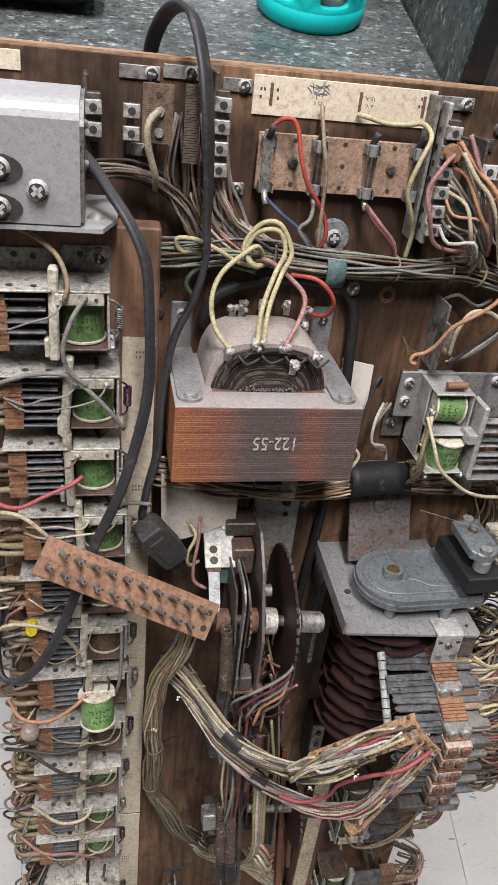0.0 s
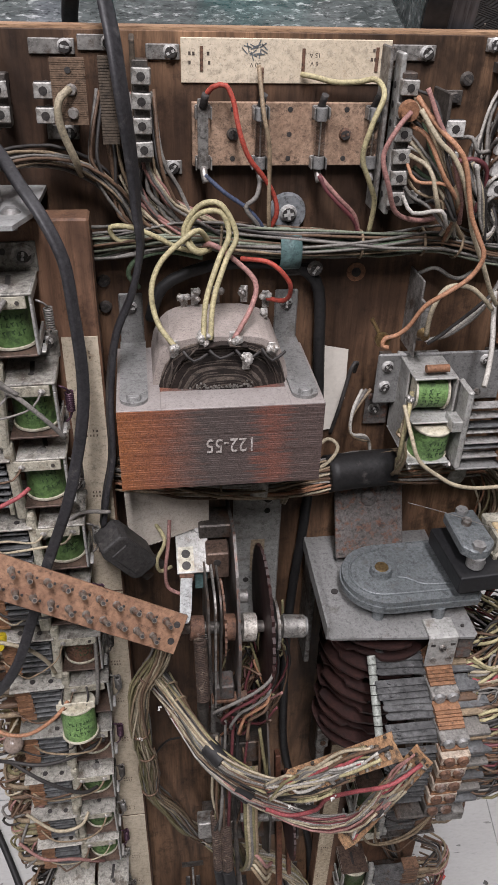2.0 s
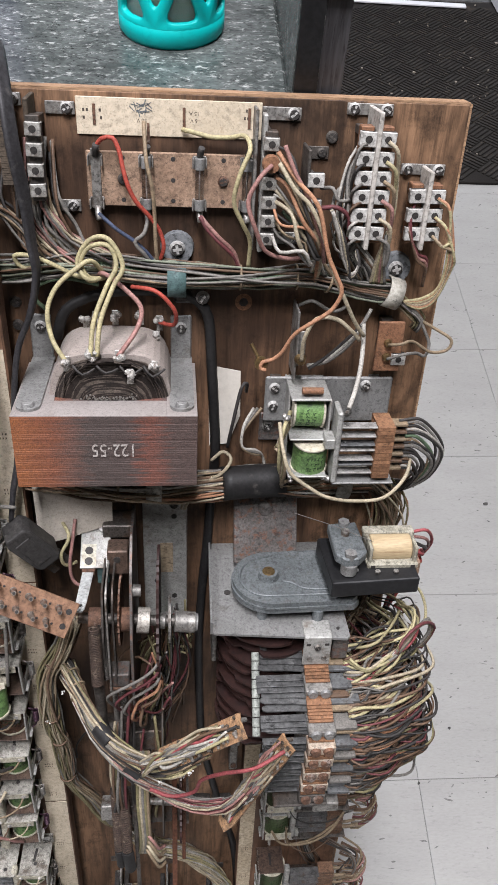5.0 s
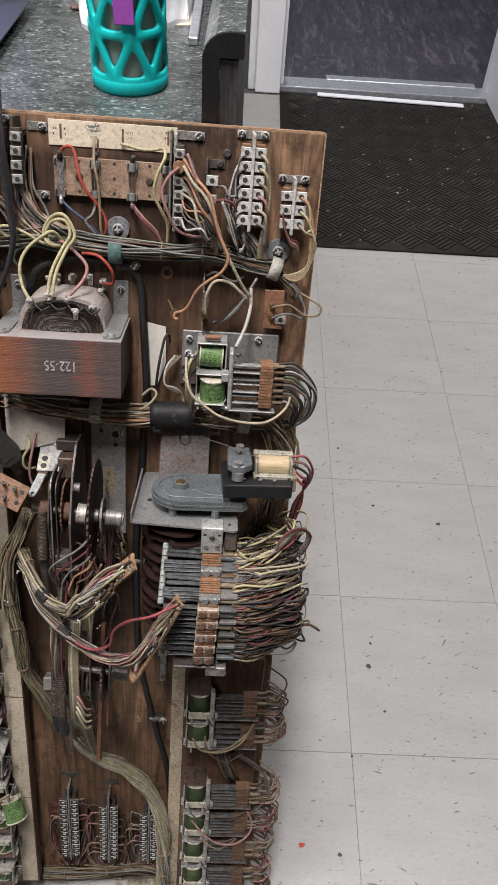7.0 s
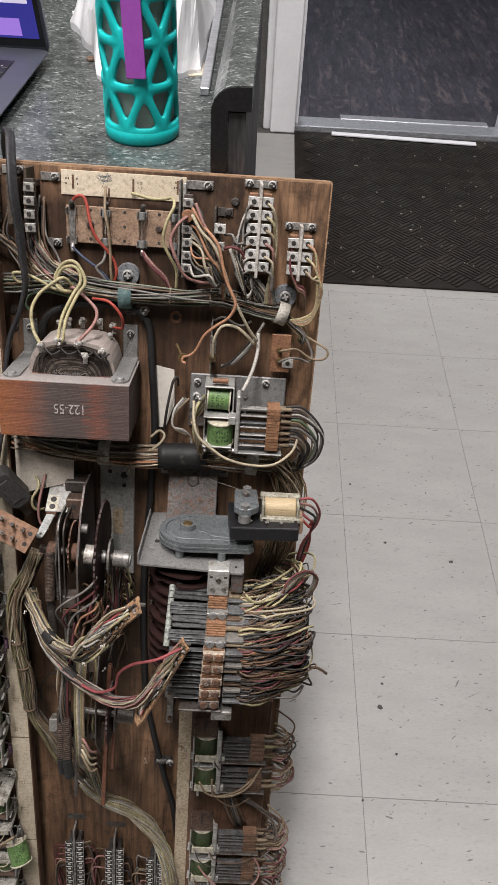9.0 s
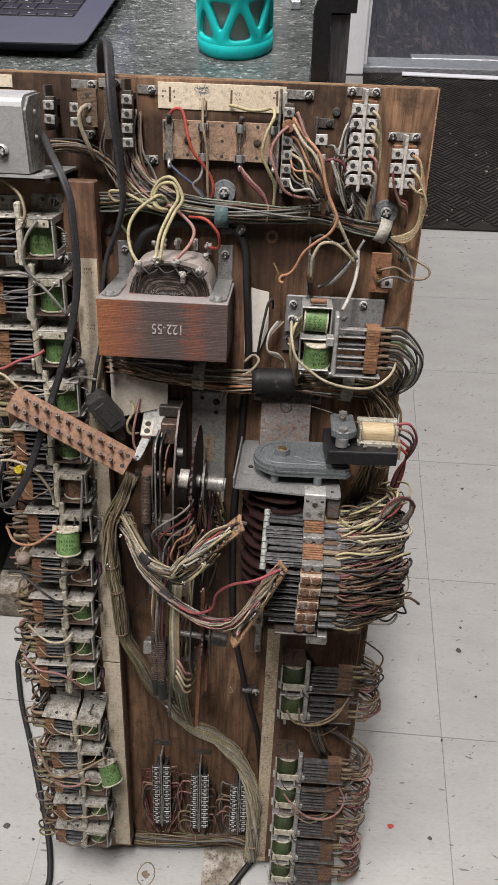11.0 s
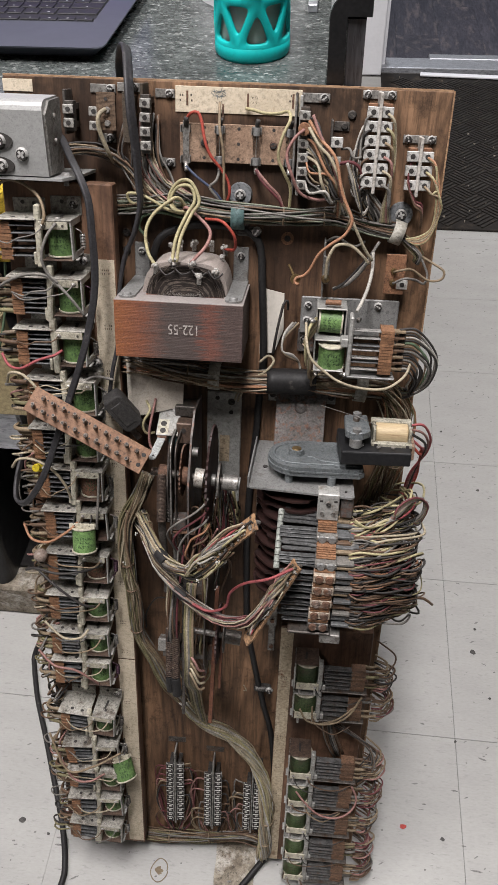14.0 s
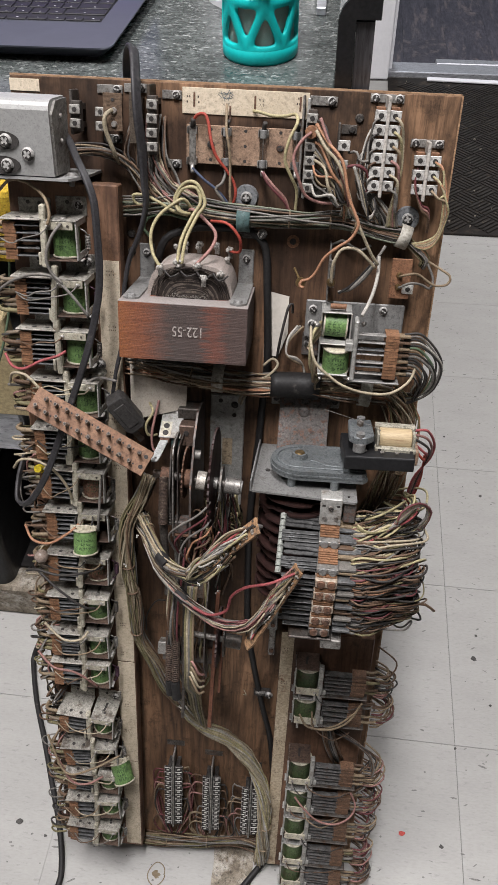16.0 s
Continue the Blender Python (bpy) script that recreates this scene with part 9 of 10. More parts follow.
# ---- jack strips at the foot ----
for u, v0, v1, sd in ((-0.0490, 0.0640, 0.1700, 1), (0.0040, 0.0590, 0.1580, 2), (0.0590, 0.0580, 0.1440, 3)):
    js = thing("jack_strip", "upright multi-way jack strip with two rows of pale contacts", "connector", on_board(u, 0, 0), group="jack strips")
    rows = 13 if sd < 3 else 11
    rnd = random.Random(90 + sd)
    bm = bmesh.new()
    box(bm, -0.0012, 0.0012, v0 - 0.008, v1 + 0.026, 0.002, 0.0225, 0.0005)
    part("rib", bm, STEEL, js)
    for s in (-1, 1):
        bm = bmesh.new()
        box(bm, s * 0.0056 - 0.0026, s * 0.0056 + 0.0026, v0 - 0.004, v1 + 0.004, 0.0, 0.0185, 0.0005)
        part("body", bm, BLADE, js)
        for k in range(rows):
            share("contact", JACK_ME, js, pose(s * 0.0074, v0 + (v1 - v0) * k / (rows - 1) + (0.002 if s > 0 else 0), 0.0215, rnd.uniform(-3, 3), s * 6, rnd.uniform(-4, 4)))
    bm = bmesh.new()
    box(bm, -0.012, 0.012, v1 + 0.026, v1 + 0.034, 0.0, 0.0016)
    part("ear", bm, DARKSTEEL, js)
    for k in range(15):
        s = 1 if k % 2 else -1
        v = v0 + (v1 - v0) * rnd.random()
        bm = bmesh.new()
        o = rnd.uniform(0.010, 0.024)
        tube(bm, [(s * 0.010, v, 0.014), (s * (0.012 + o * 0.5), v + 0.006, 0.016), (s * (0.010 + o), v - rnd.uniform(0.0, 0.03), 0.012), (s * (0.012 + o * 0.6), max(v - rnd.uniform(0.04, 0.08), 0.030), 0.008), (s * 0.012 * rnd.random(), 0.026, 0.010)], 0.0011, 5, 0.005)
        part("wire", bm, WIRE[rnd.choice(["brown", "maroon", "tan", "grey", "dark", "pink", "brown"])], js)

# ---- tangled wiring behind the toothed disc ----
rnd = random.Random(515)
dw = thing("disc_wiring", "tangled rusty-brown wires hanging below the toothed disc", "wiring", BOARD)
for k in range(26):
    a = (rnd.uniform(-0.006, 0.014), rnd.uniform(0.585, 0.640), rnd.uniform(0.050, 0.112))
    b = (rnd.uniform(-0.038, 0.024), rnd.uniform(0.485, 0.560), rnd.uniform(0.030, 0.075))
    m1 = [a[i] + (b[i] - a[i]) * 0.33 + rnd.gauss(0, 0.010) for i in range(3)]
    m2 = [a[i] + (b[i] - a[i]) * 0.7 + rnd.gauss(0, 0.008) for i in range(3)]
    bm = bmesh.new()
    tube(bm, [a, m1, m2, b], rnd.uniform(0.0008, 0.0013), 5, 0.005)
    part("wire", bm, WIRE[rnd.choice(["brown", "maroon", "dark", "grey", "brown", "olive", "orange", "brown", "pink"])], dw)
ow = thing("disc_wiring", "olive and brown wires behind the coupler shaft", "wiring", BOARD)
for k in range(12):
    bm = bmesh.new()
    tube(bm, [(0.020 + rnd.uniform(-0.006, 0.006), 0.640 - 0.004 * k, 0.040), (0.024 + rnd.uniform(-0.006, 0.006), 0.610 - 0.003 * k, 0.034 + rnd.uniform(-0.01, 0.01)), (0.030 - 0.0035 * k, 0.585 + rnd.uniform(-0.006, 0.006), 0.030), (0.012 - 0.003 * k, 0.552, 0.026)], 0.0011, 5, 0.005)
    part("wire", bm, WIRE[rnd.choice(["olive", "yellow", "brown", "dark", "brown"])], ow)
lw2 = thing("disc_wiring", "drab cloth-covered wires running down the lower stepping unit", "wiring", BOARD)
for k in range(14):
    x = rnd.uniform(-0.034, 0.006)
    bm = bmesh.new()
    tube(bm, [(x, 0.575 + rnd.uniform(-0.02, 0.02), 0.105), (x + rnd.uniform(-0.006, 0.006), 0.520, 0.120 + rnd.uniform(-0.01, 0.01)), (x + rnd.uniform(-0.008, 0.008), 0.465, 0.118), (x * 0.8 + rnd.uniform(-0.008, 0.008), 0.400, 0.080), (-0.018 + rnd.uniform(-0.01, 0.01), 0.320 + rnd.uniform(-0.02, 0.02), 0.030)], rnd.uniform(0.0008, 0.0014), 5, 0.005)
    part("wire", bm, WIRE[rnd.choice(["olive", "grey", "brown", "cream", "brown", "maroon", "dark"])], lw2)
LINT = material("white_lint", (0.70, 0.69, 0.66), (0.55, 0.54, 0.51), 0.9, grime=0.2)
for u, v, w in ((-0.090, 0.551, 0.086), (0.006, 0.612, 0.188), (0.026, 0.645, 0.206), (0.020, 0.592, 0.172), (-0.074, 0.594, 0.092)):
    bm = bmesh.new()
    for k in range(6):
        r = bmesh.ops.create_icosphere(bm, subdivisions=1, radius=rnd.uniform(0.0004, 0.0009))
        bmesh.ops.translate(bm, vec=(u + rnd.uniform(-0.0022, 0.0022), v + rnd.uniform(-0.0022, 0.0022), w + rnd.uniform(-0.001, 0.001)), verts=r["verts"])
    solid("lint", bm, LINT, "speck of white lint caught on the harness", "lint", BOARD, group="lint on the harness", kind="stuff")

# ---- on the counter ----
ALU_DARK = material("space_grey_aluminium", (0.082, 0.088, 0.108), (0.072, 0.078, 0.095), 0.42, 0.5, scale=8, fine=300, spots=(0.30, 0.30, 0.32), spot_at=0.76, spot_scale=22, grime=0.0, fine_mix=0.1)
KEY = material("black_keycap", (0.012, 0.012, 0.014), (0.009, 0.009, 0.010), 0.5, grime=0.0, fine_mix=0.2)
LEGEND = material("key_legend", (0.55, 0.55, 0.58), (0.5, 0.5, 0.52), 0.5, grime=0.0)
lp = thing("laptop", "open dark grey aluminium laptop with black keyboard on the counter", "laptop", Matrix.Translation((-0.4925, -0.057, CT)) @ Matrix.Rotation(math.radians(-0.5), 4, "Z"))
def rounded(x0, x1, y0, y1, r, n=6):
    pts = []
    for cx, cy, a0 in ((x1 - r, y0 + r, -90), (x1 - r, y1 - r, 0), (x0 + r, y1 - r, 90), (x0 + r, y0 + r, 180)):
        pts += [(cx + r * math.cos(math.radians(a0 + 90 * k / n)), cy + r * math.sin(math.radians(a0 + 90 * k / n))) for k in range(n + 1)]
    return pts
bm = bmesh.new()
prism(bm, rounded(-0.356, 0.0, 0.0, 0.248, 0.012), 0.003, 0.0165)
bmesh.ops.bevel(bm, geom=[e for e in bm.edges if e.verts[0].co.z > 0.016 and e.verts[1].co.z > 0.016], offset=0.0014, segments=2, affect="EDGES", profile=0.5)
for v in bm.verts:
    if v.co.z < 0.01:
        v.co.x = -0.178 + (v.co.x + 0.178) * (0.178 - 0.012) / 0.178
        v.co.y = 0.124 + (v.co.y - 0.124) * (0.124 - 0.012) / 0.124
bmesh.ops.bevel(bm, geom=[e for e in bm.edges if e.verts[0].co.z < 0.01 and e.verts[1].co.z < 0.01], offset=0.004, segments=2, affect="EDGES", profile=0.5)
part("base", bm, ALU_DARK, lp)
bm = bmesh.new()
for x in (-0.33, -0.025):
    for y in (0.02, 0.23):
        cyl(bm, (x, y, 0.0), (x, y, 0.0032), 0.006, 12)
part("foot", bm, BLACKPL, lp)
part("keyboard_well", box(bmesh.new(), -0.326, -0.030, 0.075, 0.200, 0.0160, 0.0167), KEY, lp)
for row in range(6):
    y0 = 0.0765 + row * 0.0192
    x = -0.031
    widths = [[0.0175, 0.0175, 0.0175, 0.0205, 0.0205, 0.085, 0.0205], [0.045] + [0.0165] * 10, [0.034] + [0.0165] * 11, [0.0165] * 13, [0.026] + [0.0165] * 12, [0.0165] * 14][row]
    for w in widths:
        if x - w < -0.326:
            break
        k_ = part("key", box(bmesh.new(), x - w, x, y0, y0 + (0.0165 if row else 0.0085), 0.0160, 0.0178, 0.0006), KEY, lp)
        bm = bmesh.new()
        box(bm, x - w * 0.55, x - w * 0.55 + 0.002, y0 + 0.004, y0 + 0.0055, 0.0177, 0.01785)
        part("legend", bm, LEGEND, k_)
        x -= w + 0.0025
bm = bmesh.new()
prism(bm, rounded(-0.356, 0.0, 0.0, 0.230, 0.010), -0.005, 0.0)
LID = Matrix.Translation((0, 0.249, 0.0120)) @ Matrix.Rotation(math.radians(104), 4, "X")
lid = part("lid", bm, ALU_DARK, lp, "", LID)
part("bezel", box(bmesh.new(), -0.352, -0.004, 0.008, 0.226, 0.0, 0.0006), BLACKPL, lid)
def glow(name, c, e=1.0):
    m = bpy.data.materials.new(name)
    m.use_nodes = True
    b = m.node_tree.nodes["Principled BSDF"]
    b.inputs["Base Color"].default_value = (0.01, 0.01, 0.01, 1)
    b.inputs["Emission Color"].default_value, b.inputs["Emission Strength"].default_value = (*c, 1), e
    return m
part("screen", box(bmesh.new(), -0.346, -0.010, 0.018, 0.220, 0.0006, 0.0010), glow("blue_screen", (0.03, 0.03, 0.30), 0.8), lid, "lit screen with dark blue picture")
part("window", box(bmesh.new(), -0.300, -0.016, 0.060, 0.210, 0.0010, 0.0012), glow("pale_window", (0.62, 0.58, 0.75), 1.0), lid)
part("dock", box(bmesh.new(), -0.330, -0.030, 0.021, 0.042, 0.0010, 0.0012), glow("violet_dock", (0.36, 0.20, 0.75), 0.9), lid)

TEAL = material("teal_silicone", (0.003, 0.46, 0.45), (0.002, 0.40, 0.39), 0.45, scale=12, fine=200, grime=0.1, fine_mix=0.15)
CLEAR = bpy.data.materials.new("bottle_glass")
CLEAR.use_nodes = True
_c = CLEAR.node_tree.nodes["Principled BSDF"]
_c.inputs["Transmission Weight"].default_value, _c.inputs["Roughness"].default_value, _c.inputs["IOR"].default_value, _c.inputs["Base Color"].default_value = 1.0, 0.08, 1.35, (0.80, 0.86, 0.84, 1)
bt = thing("water_bottle", "glass water bottle in a teal silicone lattice sleeve", "bottle", Matrix.Translation((-0.348, -0.009, CT)))
RB, HB = 0.0385, 0.205
def lathe(bm, prof, n=40):
    rings = [[bm.verts.new((r * math.cos(2 * math.pi * k / n), r * math.sin(2 * math.pi * k / n), z)) for k in range(n)] for r, z in prof]
    for a, b in zip(rings, rings[1:]):
        for k in range(n):
            bm.faces.new((a[k], a[(k + 1) % n], b[(k + 1) % n], b[k])).smooth = True
    return rings
bm = bmesh.new()
rg = lathe(bm, [(0.030, 0.004), (0.0335, 0.008), (0.0345, 0.02), (0.0345, HB)])
bm.faces.new(rg[0])
part("glass", bm, CLEAR, bt)
# opaque pale wall added inside; its colour stands in for light through the glass
bm = bmesh.new()
rg = lathe(bm, [(0.031, 0.005), (0.031, HB - 0.01)], 24)
part("inner_wall", bm, material("pale_bottle_backing", (0.50, 0.57, 0.54), (0.42, 0.49, 0.46), 0.3, grime=0.0, fine_mix=0.1), bt)
bm = bmesh.new()
lathe(bm, [(0.030, 0.0), (0.0365, 0.0), (0.0385, 0.003), (0.0387, 0.008), (0.0385, 0.0142), (0.0372, 0.0150), (0.0348, 0.0150), (0.0346, 0.004), (0.030, 0.0)])
part("sleeve_base", bm, TEAL, bt)
NC = 6
ZR = [0.0140, 0.056, 0.097, 0.136, 0.175]
SHELLS = ((0, 0.0012), (1, 0.0012), (2, 0.0004), (2, -0.0028))
def lattice_cell(bm, tri):
    """One triangle of the sleeve with a rounded window; corners as (arc length, height)."""
    c = [Vector(p) for p in tri]
    ln = [(c[(k + 1) % 3] - c[(k + 2) % 3]).length for k in range(3)]
    mid = sum((c[k] * ln[k] for k in range(3)), Vector((0, 0))) / sum(ln)
    area = abs((c[1] - c[0]).cross(c[2] - c[0])) / 2
    inr = 2 * area / sum(ln)
    outer = [c[k].lerp(c[(k + 1) % 3], j / 8) for k in range(3) for j in range(8)]
    loops = [outer]
    for inset in (0.0034, 0.0041):
        lp = [mid + (p - mid) * (inr - inset) / inr for p in outer]
        for _ in range(4):
            lp = [(lp[j - 1] + lp[j] * 2 + lp[(j + 1) % 24]) / 4 for j in range(24)]
        loops.append(lp)
    rings = []
    for which, rr in SHELLS:
        rings.append([bm.verts.new(((RB - 0.0012 + rr) * math.cos(p.x / RB), (RB - 0.0012 + rr) * math.sin(p.x / RB), p.y)) for p in loops[which]])
    for ra, rb in zip(rings, rings[1:]):
        for j in range(24):
            bm.faces.new((ra[j], ra[(j + 1) % 24], rb[(j + 1) % 24], rb[j])).smooth = True
bm = bmesh.new()
for i in range(len(ZR) - 1):
    z0, z1, arc = ZR[i], ZR[i + 1], 2 * math.pi * RB / NC
    for k in range(NC):
        x = (k + 0.5 * (i % 2) + 0.23) * arc
        lattice_cell(bm, ((x, z0), (x + arc / 2, z1), (x - arc / 2, z1)))
        lattice_cell(bm, ((x, z0), (x + arc, z0), (x + arc / 2, z1)))
bmesh.ops.remove_doubles(bm, verts=bm.verts, dist=0.0001)
bmesh.ops.recalc_face_normals(bm, faces=bm.faces)
part("sleeve_lattice", bm, TEAL, bt, "teal silicone lattice with triangular windows")
bm = bmesh.new()
lathe(bm, [(0.0355, 0.176), (0.0385, 0.178), (0.0385, 0.200), (0.0355, 0.203)])
part("sleeve_collar", bm, TEAL, bt)
bm = bmesh.new()
lathe(bm, [(0.0340, 0.203), (0.0355, 0.205), (0.0355, 0.228), (0.030, 0.232), (0.0, 0.233)])
part("cap", bm, material("violet_cap", (0.33, 0.07, 0.40), (0.28, 0.05, 0.34), 0.45, grime=0.1), bt, "violet screw cap")
bm = bmesh.new()
pts = [(-0.0095, 0), (0.0095, 0), (0.0095, 0.160), (-0.0085, 0.160)]
prism(bm, pts, 0.0, 0.0022)
bmesh.ops.bevel(bm, geom=list(bm.edges), offset=0.0007, segments=2, affect="EDGES", profile=0.5)
part("carry_strap", bm, material("violet_silicone", (0.36, 0.09, 0.45), (0.31, 0.07, 0.39), 0.5, grime=0.1, fine_mix=0.15), bt, "violet silicone carrying strap", Matrix.Translation((0.0035, -0.0405, 0.068)) @ Matrix.Rotation(math.radians(90), 4, "X") @ Matrix.Rotation(math.radians(1.5), 4, "Z"))

BAG = material("white_plastic_bag", (0.68, 0.68, 0.69), (0.58, 0.58, 0.60), 0.45, scale=20, fine=120, grime=0.0, fine_mix=0.15)
bag = bmesh.new()
GX, GY = 44, 52
def bag_height(s, t):
    p = Vector((s * 2.6, t * 3.2, 1.7))
    edge = min(1.0, 8.0 * min(s, 1 - s, t, 1 - t) + 0.10)
    fold = 1 - abs(noise.noise(p)) * 2.2
    crease = 1 - abs(noise.noise(p * 2.7)) * 2.0
    return edge * (0.034 + 0.060 * fold + 0.030 * crease + 0.012 * noise.noise(p * 7))
rows_ = []
for j in range(GY + 1):
    row = []
    for i in range(GX + 1):
        s, t = i / GX, j / GY
        wob = 0.014 * noise.noise(Vector((s * 5, t * 5, 4.4)))
        row.append(bag.verts.new((-0.404 - 0.105 * t + (0.100 + 0.105 * t) * s + wob * (1 - 0.75 * s), 0.098 + 0.085 * s + 0.30 * t + wob, CT + 0.001 + max(0.001, bag_height(s, t)))))
    rows_.append(row)
for j in range(GY):
    for i in range(GX):
        bag.faces.new((rows_[j][i], rows_[j][i + 1], rows_[j + 1][i + 1], rows_[j + 1][i]))
ring_ = [rows_[0][i] for i in range(GX + 1)] + [rows_[j][GX] for j in range(1, GY + 1)] + [rows_[GY][i] for i in range(GX - 1, -1, -1)] + [rows_[j][0] for j in range(GY - 1, 0, -1)]
low_ = [bag.verts.new((v.co.x, v.co.y, CT)) for v in ring_]
for i in range(len(ring_)):
    k = (i + 1) % len(ring_)
    bag.faces.new((ring_[i], low_[i], low_[k], ring_[k]))
bag.faces.new(low_)
solid("plastic_bag", bag, BAG, "crumpled white plastic bag lying on the counter", "bag")
bm = bmesh.new()
prism(bm, [(-0.352, 0.165), (-0.300, 0.178), (-0.305, 0.300), (-0.36, 0.285)], CT, CT + 0.0012)
solid("paper_sheet", bm, PAPER, "white paper with a brown stain under the bag", "paper")
bm = bmesh.new()
box(bm, -0.2955, -0.2845, 0.116, 0.60, CT, CT + 0.009, 0.001)
solid("trim_strip", bm, ALU, "narrow grey metal strip lying beside the ledge", "strip", Matrix.Rotation(0.02, 4, "Z"))
bm = bmesh.new()
box(bm, -0.450, -0.425, 0.205, 0.214, CT, CT + 0.006, 0.002)
solid("pen", bm, RUST, "short brown pencil stub on the counter", "pencil")

# ---- under the counter and on the floor ----
solid("sponge", box(bmesh.new(), -0.640, -0.585, -0.165, -0.1355, 0.775, 0.862, 0.008, 2), material("yellow_sponge", (0.62, 0.43, 0.05), (0.50, 0.33, 0.03), 0.9, scale=120, fine=500, bump=0.001, spots=(0.32, 0.21, 0.02), spot_at=0.58, spot_scale=220), "yellow sponge block hanging behind the board", "sponge")
bm = bmesh.new()
box(bm, -1.05, -0.655, -0.125, -0.105, 0.50, 0.668, 0.002)
solid("cardboard_box", bm, material("manila_card", (0.52, 0.43, 0.25), (0.45, 0.36, 0.20), 0.8, scale=12, fine=200, grime=0.2), "plain manila cardboard panel under the counter", "cardboard")
bn = thing("waste_bin", "black plastic bin with a clear liner under the counter", "bin", Matrix.Translation((-0.885, -0.065, 0.0)))
bm = bmesh.new()
prism(bm, rounded(-0.10, 0.10, -0.075, 0.12, 0.02), 0.0, 0.34)
for v in bm.verts:
    if v.co.z > 0.1:
        v.co.x *= 1.22
        v.co.y *= 1.15
bmesh.ops.bevel(bm, geom=[e for e in bm.edges if abs(e.verts[0].co.z - e.verts[1].co.z) < 1e-6], offset=0.004, segments=2, affect="EDGES", profile=0.5)
part("body", bm, BLACKPL, bn)
bm = bmesh.new()
r = bmesh.ops.create_icosphere(bm, subdivisions=4, radius=1.0)
for v in bm.verts:
    q = v.co * (0.85 + 0.25 * abs(noise.noise(v.co * 3)) + 0.1 * noise.noise(v.co * 8))
    v.co = Vector((q.x * 0.135, q.y * 0.10, q.z * 0.075 + 0.36))
for f in bm.faces:
    f.smooth = True
part("liner", bm, material("grey_bin_liner", (0.14, 0.15, 0.165), (0.09, 0.10, 0.11), 0.25, grime=0.0), bn, "glossy translucent grey liner")
solid("crate", box(bmesh.new(), -1.10, -0.675, -0.12, 0.20, 0.420, 0.500, 0.004), ALU, "pale grey plastic lid under the counter", "lid")
bm = bmesh.new()
tube(bm, [(-0.62, -0.12, 0.78), (-0.630, -0.15, 0.70), (-0.66, -0.17, 0.62), (-0.715, -0.165, 0.53), (-0.76, -0.15, 0.47)], 0.0016, 6)
solid("wire", bm, WIRE["green"], "thin green wire hanging behind the board", "wire")
bm = bmesh.new()
tube(bm, [(-0.585, -0.14, 0.50), (-0.640, -0.165, 0.30), (-0.700, -0.20, 0.08), (-0.7285, -0.230, 0.007), (-0.724, -0.251, 0.0045), (-0.699, -0.311, 0.0045), (-0.665, -0.375, 0.0045), (-0.630, -0.444, 0.0045), (-0.606, -0.491, 0.0045), (-0.590, -0.529, 0.0045), (-0.581, -0.559, 0.0045), (-0.580, -0.579, 0.0045), (-0.588, -0.64, 0.0045), (-0.62, -0.72, 0.0045)], 0.0043, 10, 0.012)
solid("extension_cable", bm, BLACK, "black power cord trailing over the tile floor", "cable")
bm = bmesh.new()
tube(bm, [(-0.272, -0.490, 0.030), (-0.283, -0.505, 0.016), (-0.294, -0.520, 0.008), (-0.305, -0.534, 0.0055), (-0.322, -0.557, 0.005), (-0.350, -0.59, 0.005), (-0.39, -0.64, 0.005)], 0.0045, 10, 0.012)
solid("extension_cable", bm, BLACK, "black cord leaving the board's foot across the floor", "cable")

# ---- extra wiring round the relay bank ----
rnd = random.Random(404)
lw = thing("relay_wiring", "brown and cream wires looping along the relay contacts", "wiring", BOARD)
for k in range(54):
    v = 0.70 - 0.60 * rnd.random()
    u0 = -0.187 + rnd.uniform(-0.008, 0.006) + 0.006 * (v < 0.3)
    ln = rnd.uniform(0.02, 0.075)
    out = rnd.uniform(0.002, 0.012)
    pts = [(u0 + 0.006, v, 0.056 + rnd.uniform(-0.01, 0.01)), (u0 - out, v - ln * 0.25, 0.062 + rnd.uniform(-0.012, 0.012)), (u0 - out * 0.9, v - ln * 0.7, 0.052 + rnd.uniform(-0.014, 0.012)), (u0 + 0.004, v - ln, 0.046 + rnd.uniform(-0.01, 0.012))]
    bm = bmesh.new()
    tube(bm, pts, rnd.uniform(0.0009, 0.0013), 5, 0.004)
    part("wire", bm, WIRE[rnd.choice(["brown", "tan", "dark", "olive", "grey", "brown", "cream", "pink", "brown", "dark"])], lw)
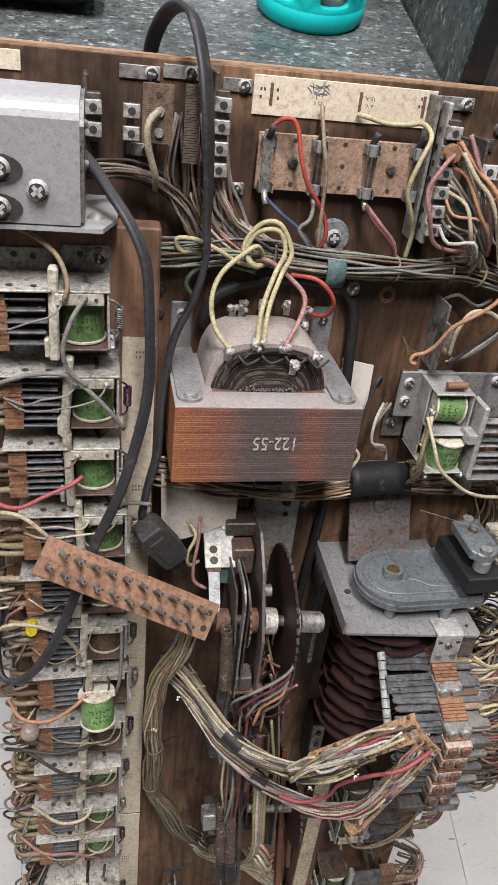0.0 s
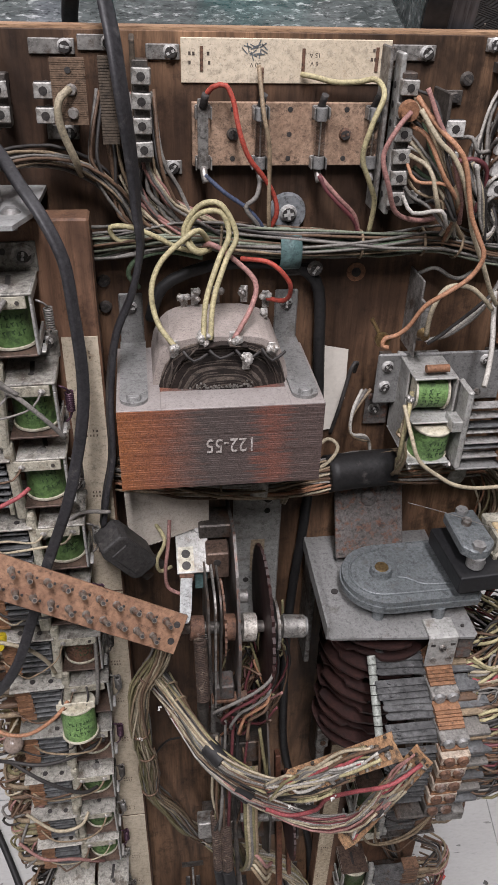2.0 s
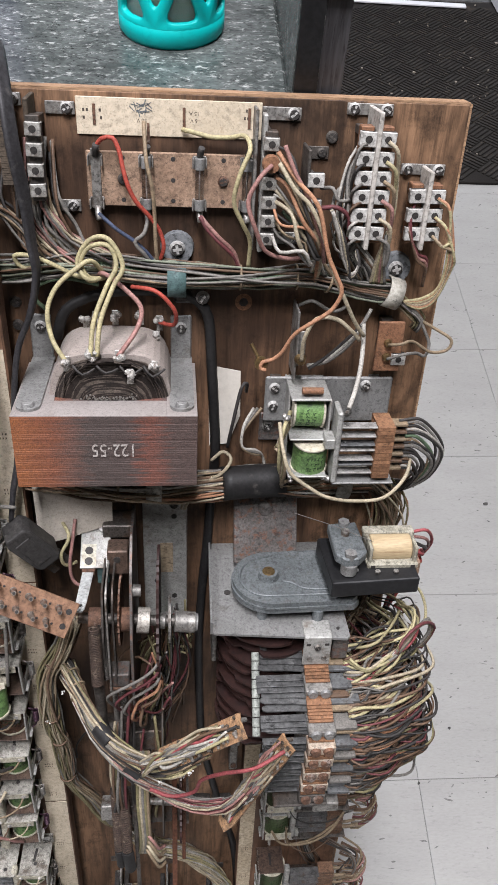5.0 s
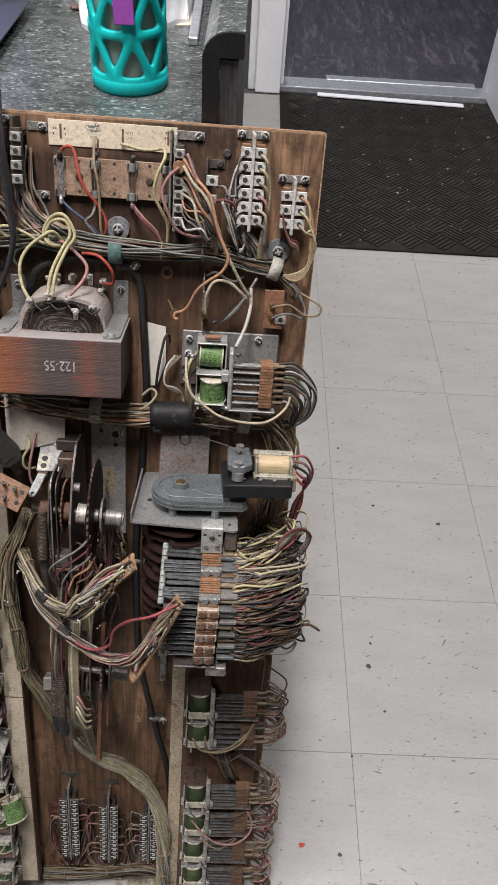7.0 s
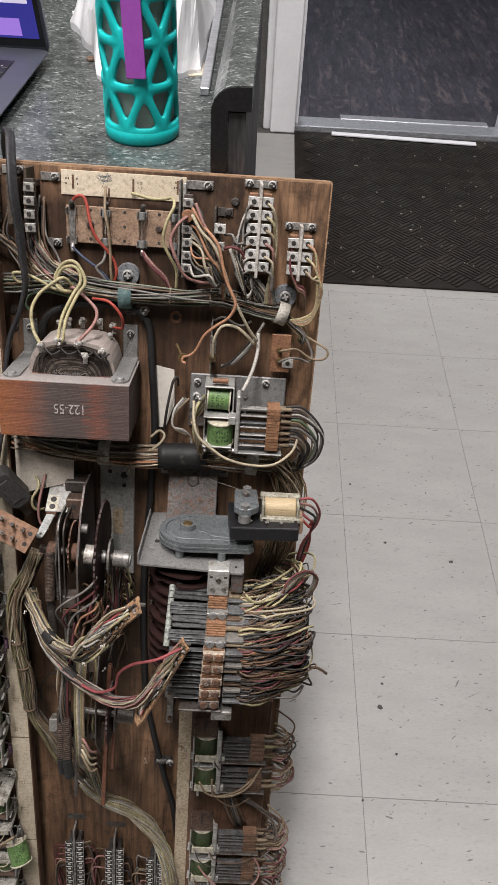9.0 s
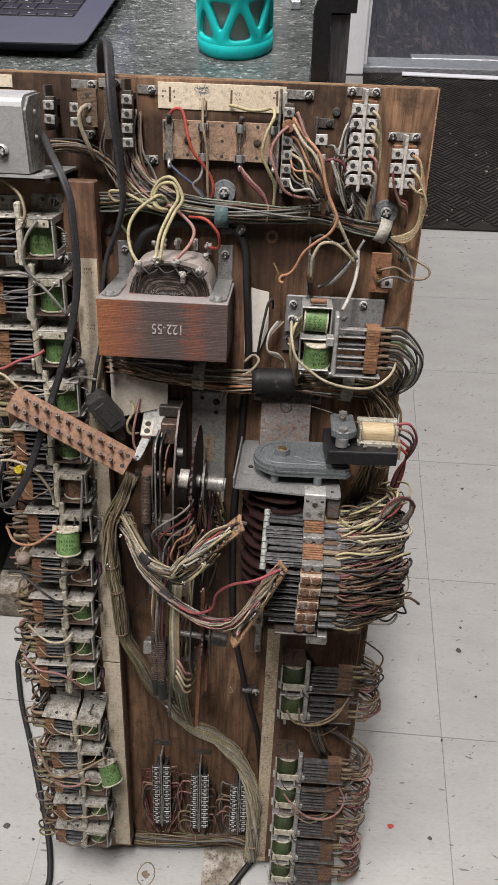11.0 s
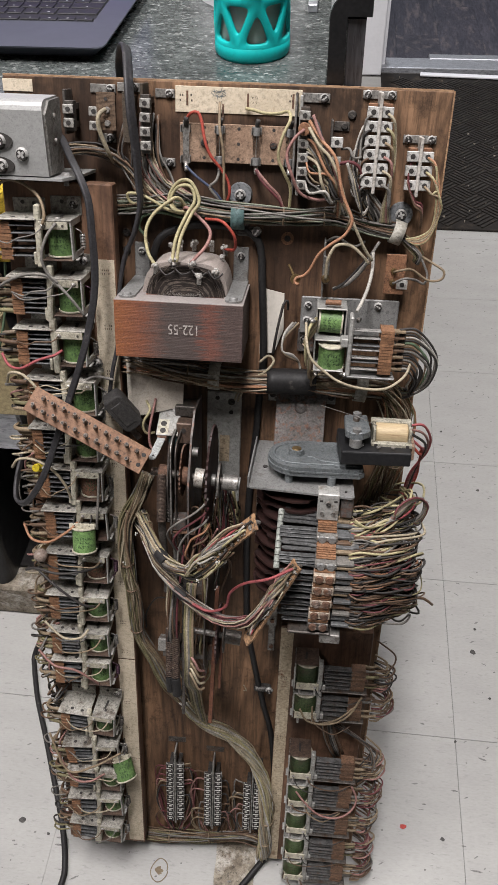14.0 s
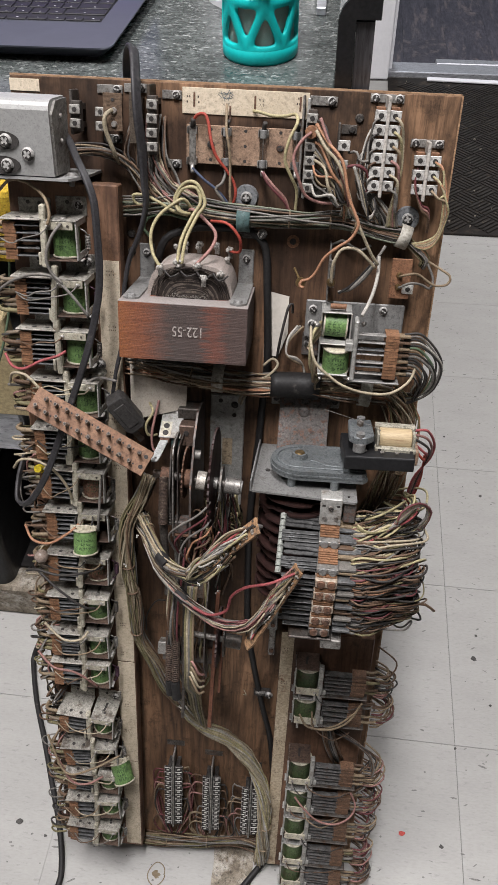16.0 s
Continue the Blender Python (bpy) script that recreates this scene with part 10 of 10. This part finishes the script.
for pts, c, lab_ in (
    ([(-0.205, 0.777, 0.070), (-0.196, 0.768, 0.078), (-0.182, 0.768, 0.084), (-0.165, 0.777, 0.084), (-0.150, 0.781, 0.078), (-0.143, 0.785, 0.074)], "rose", "faded red wire crossing the relay contacts"),
    ([(-0.205, 0.745, 0.066), (-0.196, 0.760, 0.078), (-0.180, 0.762, 0.086), (-0.165, 0.748, 0.088), (-0.150, 0.728, 0.084), (-0.142, 0.716, 0.078)], "cream", "cream wire crossing the relay contacts"),
    ([(-0.207, 0.838, 0.066), (-0.190, 0.850, 0.074), (-0.170, 0.858, 0.078), (-0.152, 0.858, 0.078), (-0.140, 0.850, 0.080), (-0.128, 0.838, 0.082), (-0.118, 0.822, 0.078)], "grey", "grey cloth-covered wire between two relays"),
    ([(-0.140, 0.905, 0.074), (-0.148, 0.893, 0.080), (-0.153, 0.876, 0.082), (-0.150, 0.862, 0.080), (-0.140, 0.852, 0.080)], "grey", "grey wire bridging two relays"),
    ([(-0.205, 0.925, 0.050), (-0.190, 0.937, 0.056), (-0.172, 0.936, 0.062), (-0.156, 0.926, 0.068), (-0.150, 0.912, 0.074), (-0.152, 0.903, 0.076)], "tan", "brown wire arching to the topmost relay"),
    ([(-0.200, 0.585, 0.076), (-0.190, 0.572, 0.084), (-0.170, 0.572, 0.088), (-0.150, 0.585, 0.086), (-0.140, 0.593, 0.078)], "orange", "orange wire crossing the relay contacts"),
    ([(-0.205, 0.655, 0.078), (-0.195, 0.668, 0.084), (-0.178, 0.671, 0.088), (-0.160, 0.660, 0.086), (-0.150, 0.640, 0.080), (-0.146, 0.622, 0.076)], "cream", "cream wire looping over the relay contacts"),
    ([(-0.206, 0.520, 0.070), (-0.190, 0.530, 0.080), (-0.165, 0.528, 0.084), (-0.140, 0.530, 0.080), (-0.118, 0.534, 0.070)], "dark", "dark wire running along the relays"),
    ([(-0.190, 0.530, 0.080), (-0.165, 0.512, 0.088), (-0.140, 0.490, 0.086), (-0.128, 0.480, 0.076)], "dark", "dark wire running along the relays"),
    ([(-0.188, 0.455, 0.078), (-0.165, 0.440, 0.086), (-0.145, 0.440, 0.084), (-0.138, 0.446, 0.076)], "cream", "cream wire lying over the relay contacts"),
    ([(-0.200, 0.410, 0.076), (-0.180, 0.395, 0.084), (-0.155, 0.390, 0.084), (-0.138, 0.372, 0.078), (-0.132, 0.360, 0.072)], "pink", "faded pink wire lying over the relays"),
    ([(-0.190, 0.240, 0.076), (-0.170, 0.210, 0.086), (-0.150, 0.205, 0.086), (-0.130, 0.212, 0.078)], "pink", "faded pink wire lying over the relays"),
    ([(-0.200, 0.270, 0.072), (-0.175, 0.225, 0.088), (-0.140, 0.236, 0.088), (-0.108, 0.250, 0.076)], "tan", "tan wire lying over the relays"),
    ([(-0.1160, 0.650, 0.070), (-0.1165, 0.620, 0.078), (-0.1180, 0.600, 0.080), (-0.1200, 0.585, 0.076)], "grey", "thin grey wire between the relay yokes"),
    ([(-0.098, 0.752, 0.060), (-0.115, 0.756, 0.064), (-0.128, 0.750, 0.068), (-0.140, 0.742, 0.070)], "grey", "grey wire running to the plug's cable"),
):
    wire(pts, 0.0018, c, lab_)
lamp = thing("indicator_bulb", "dusty little glass bulb among the relay wires", "bulb", on_board(-0.1860, 0.5440, 0.074))
bm = bmesh.new()
r = bmesh.ops.create_uvsphere(bm, u_segments=16, v_segments=10, radius=0.0078)
for f in bm.faces:
    f.smooth = True
part("bulb", bm, material("dusty_glass", (0.30, 0.24, 0.20), (0.22, 0.17, 0.14), 0.25, grime=0.2), lamp)
bm = bmesh.new()
cyl(bm, (0, 0, -0.030), (0, 0, -0.005), 0.0055, 12)
part("base", bm, BRASS, lamp)
bm = bmesh.new()
cyl(bm, (-0.1800, 0.6500, 0.066), (-0.1800, 0.6560, 0.078), 0.0052, 12, 0.004)
solid("wire_nut", bm, material("yellow_plastic", (0.62, 0.48, 0.02), (0.5, 0.38, 0.02), 0.4), "yellow plastic wire nut among the relay wires", "wire nut", BOARD)
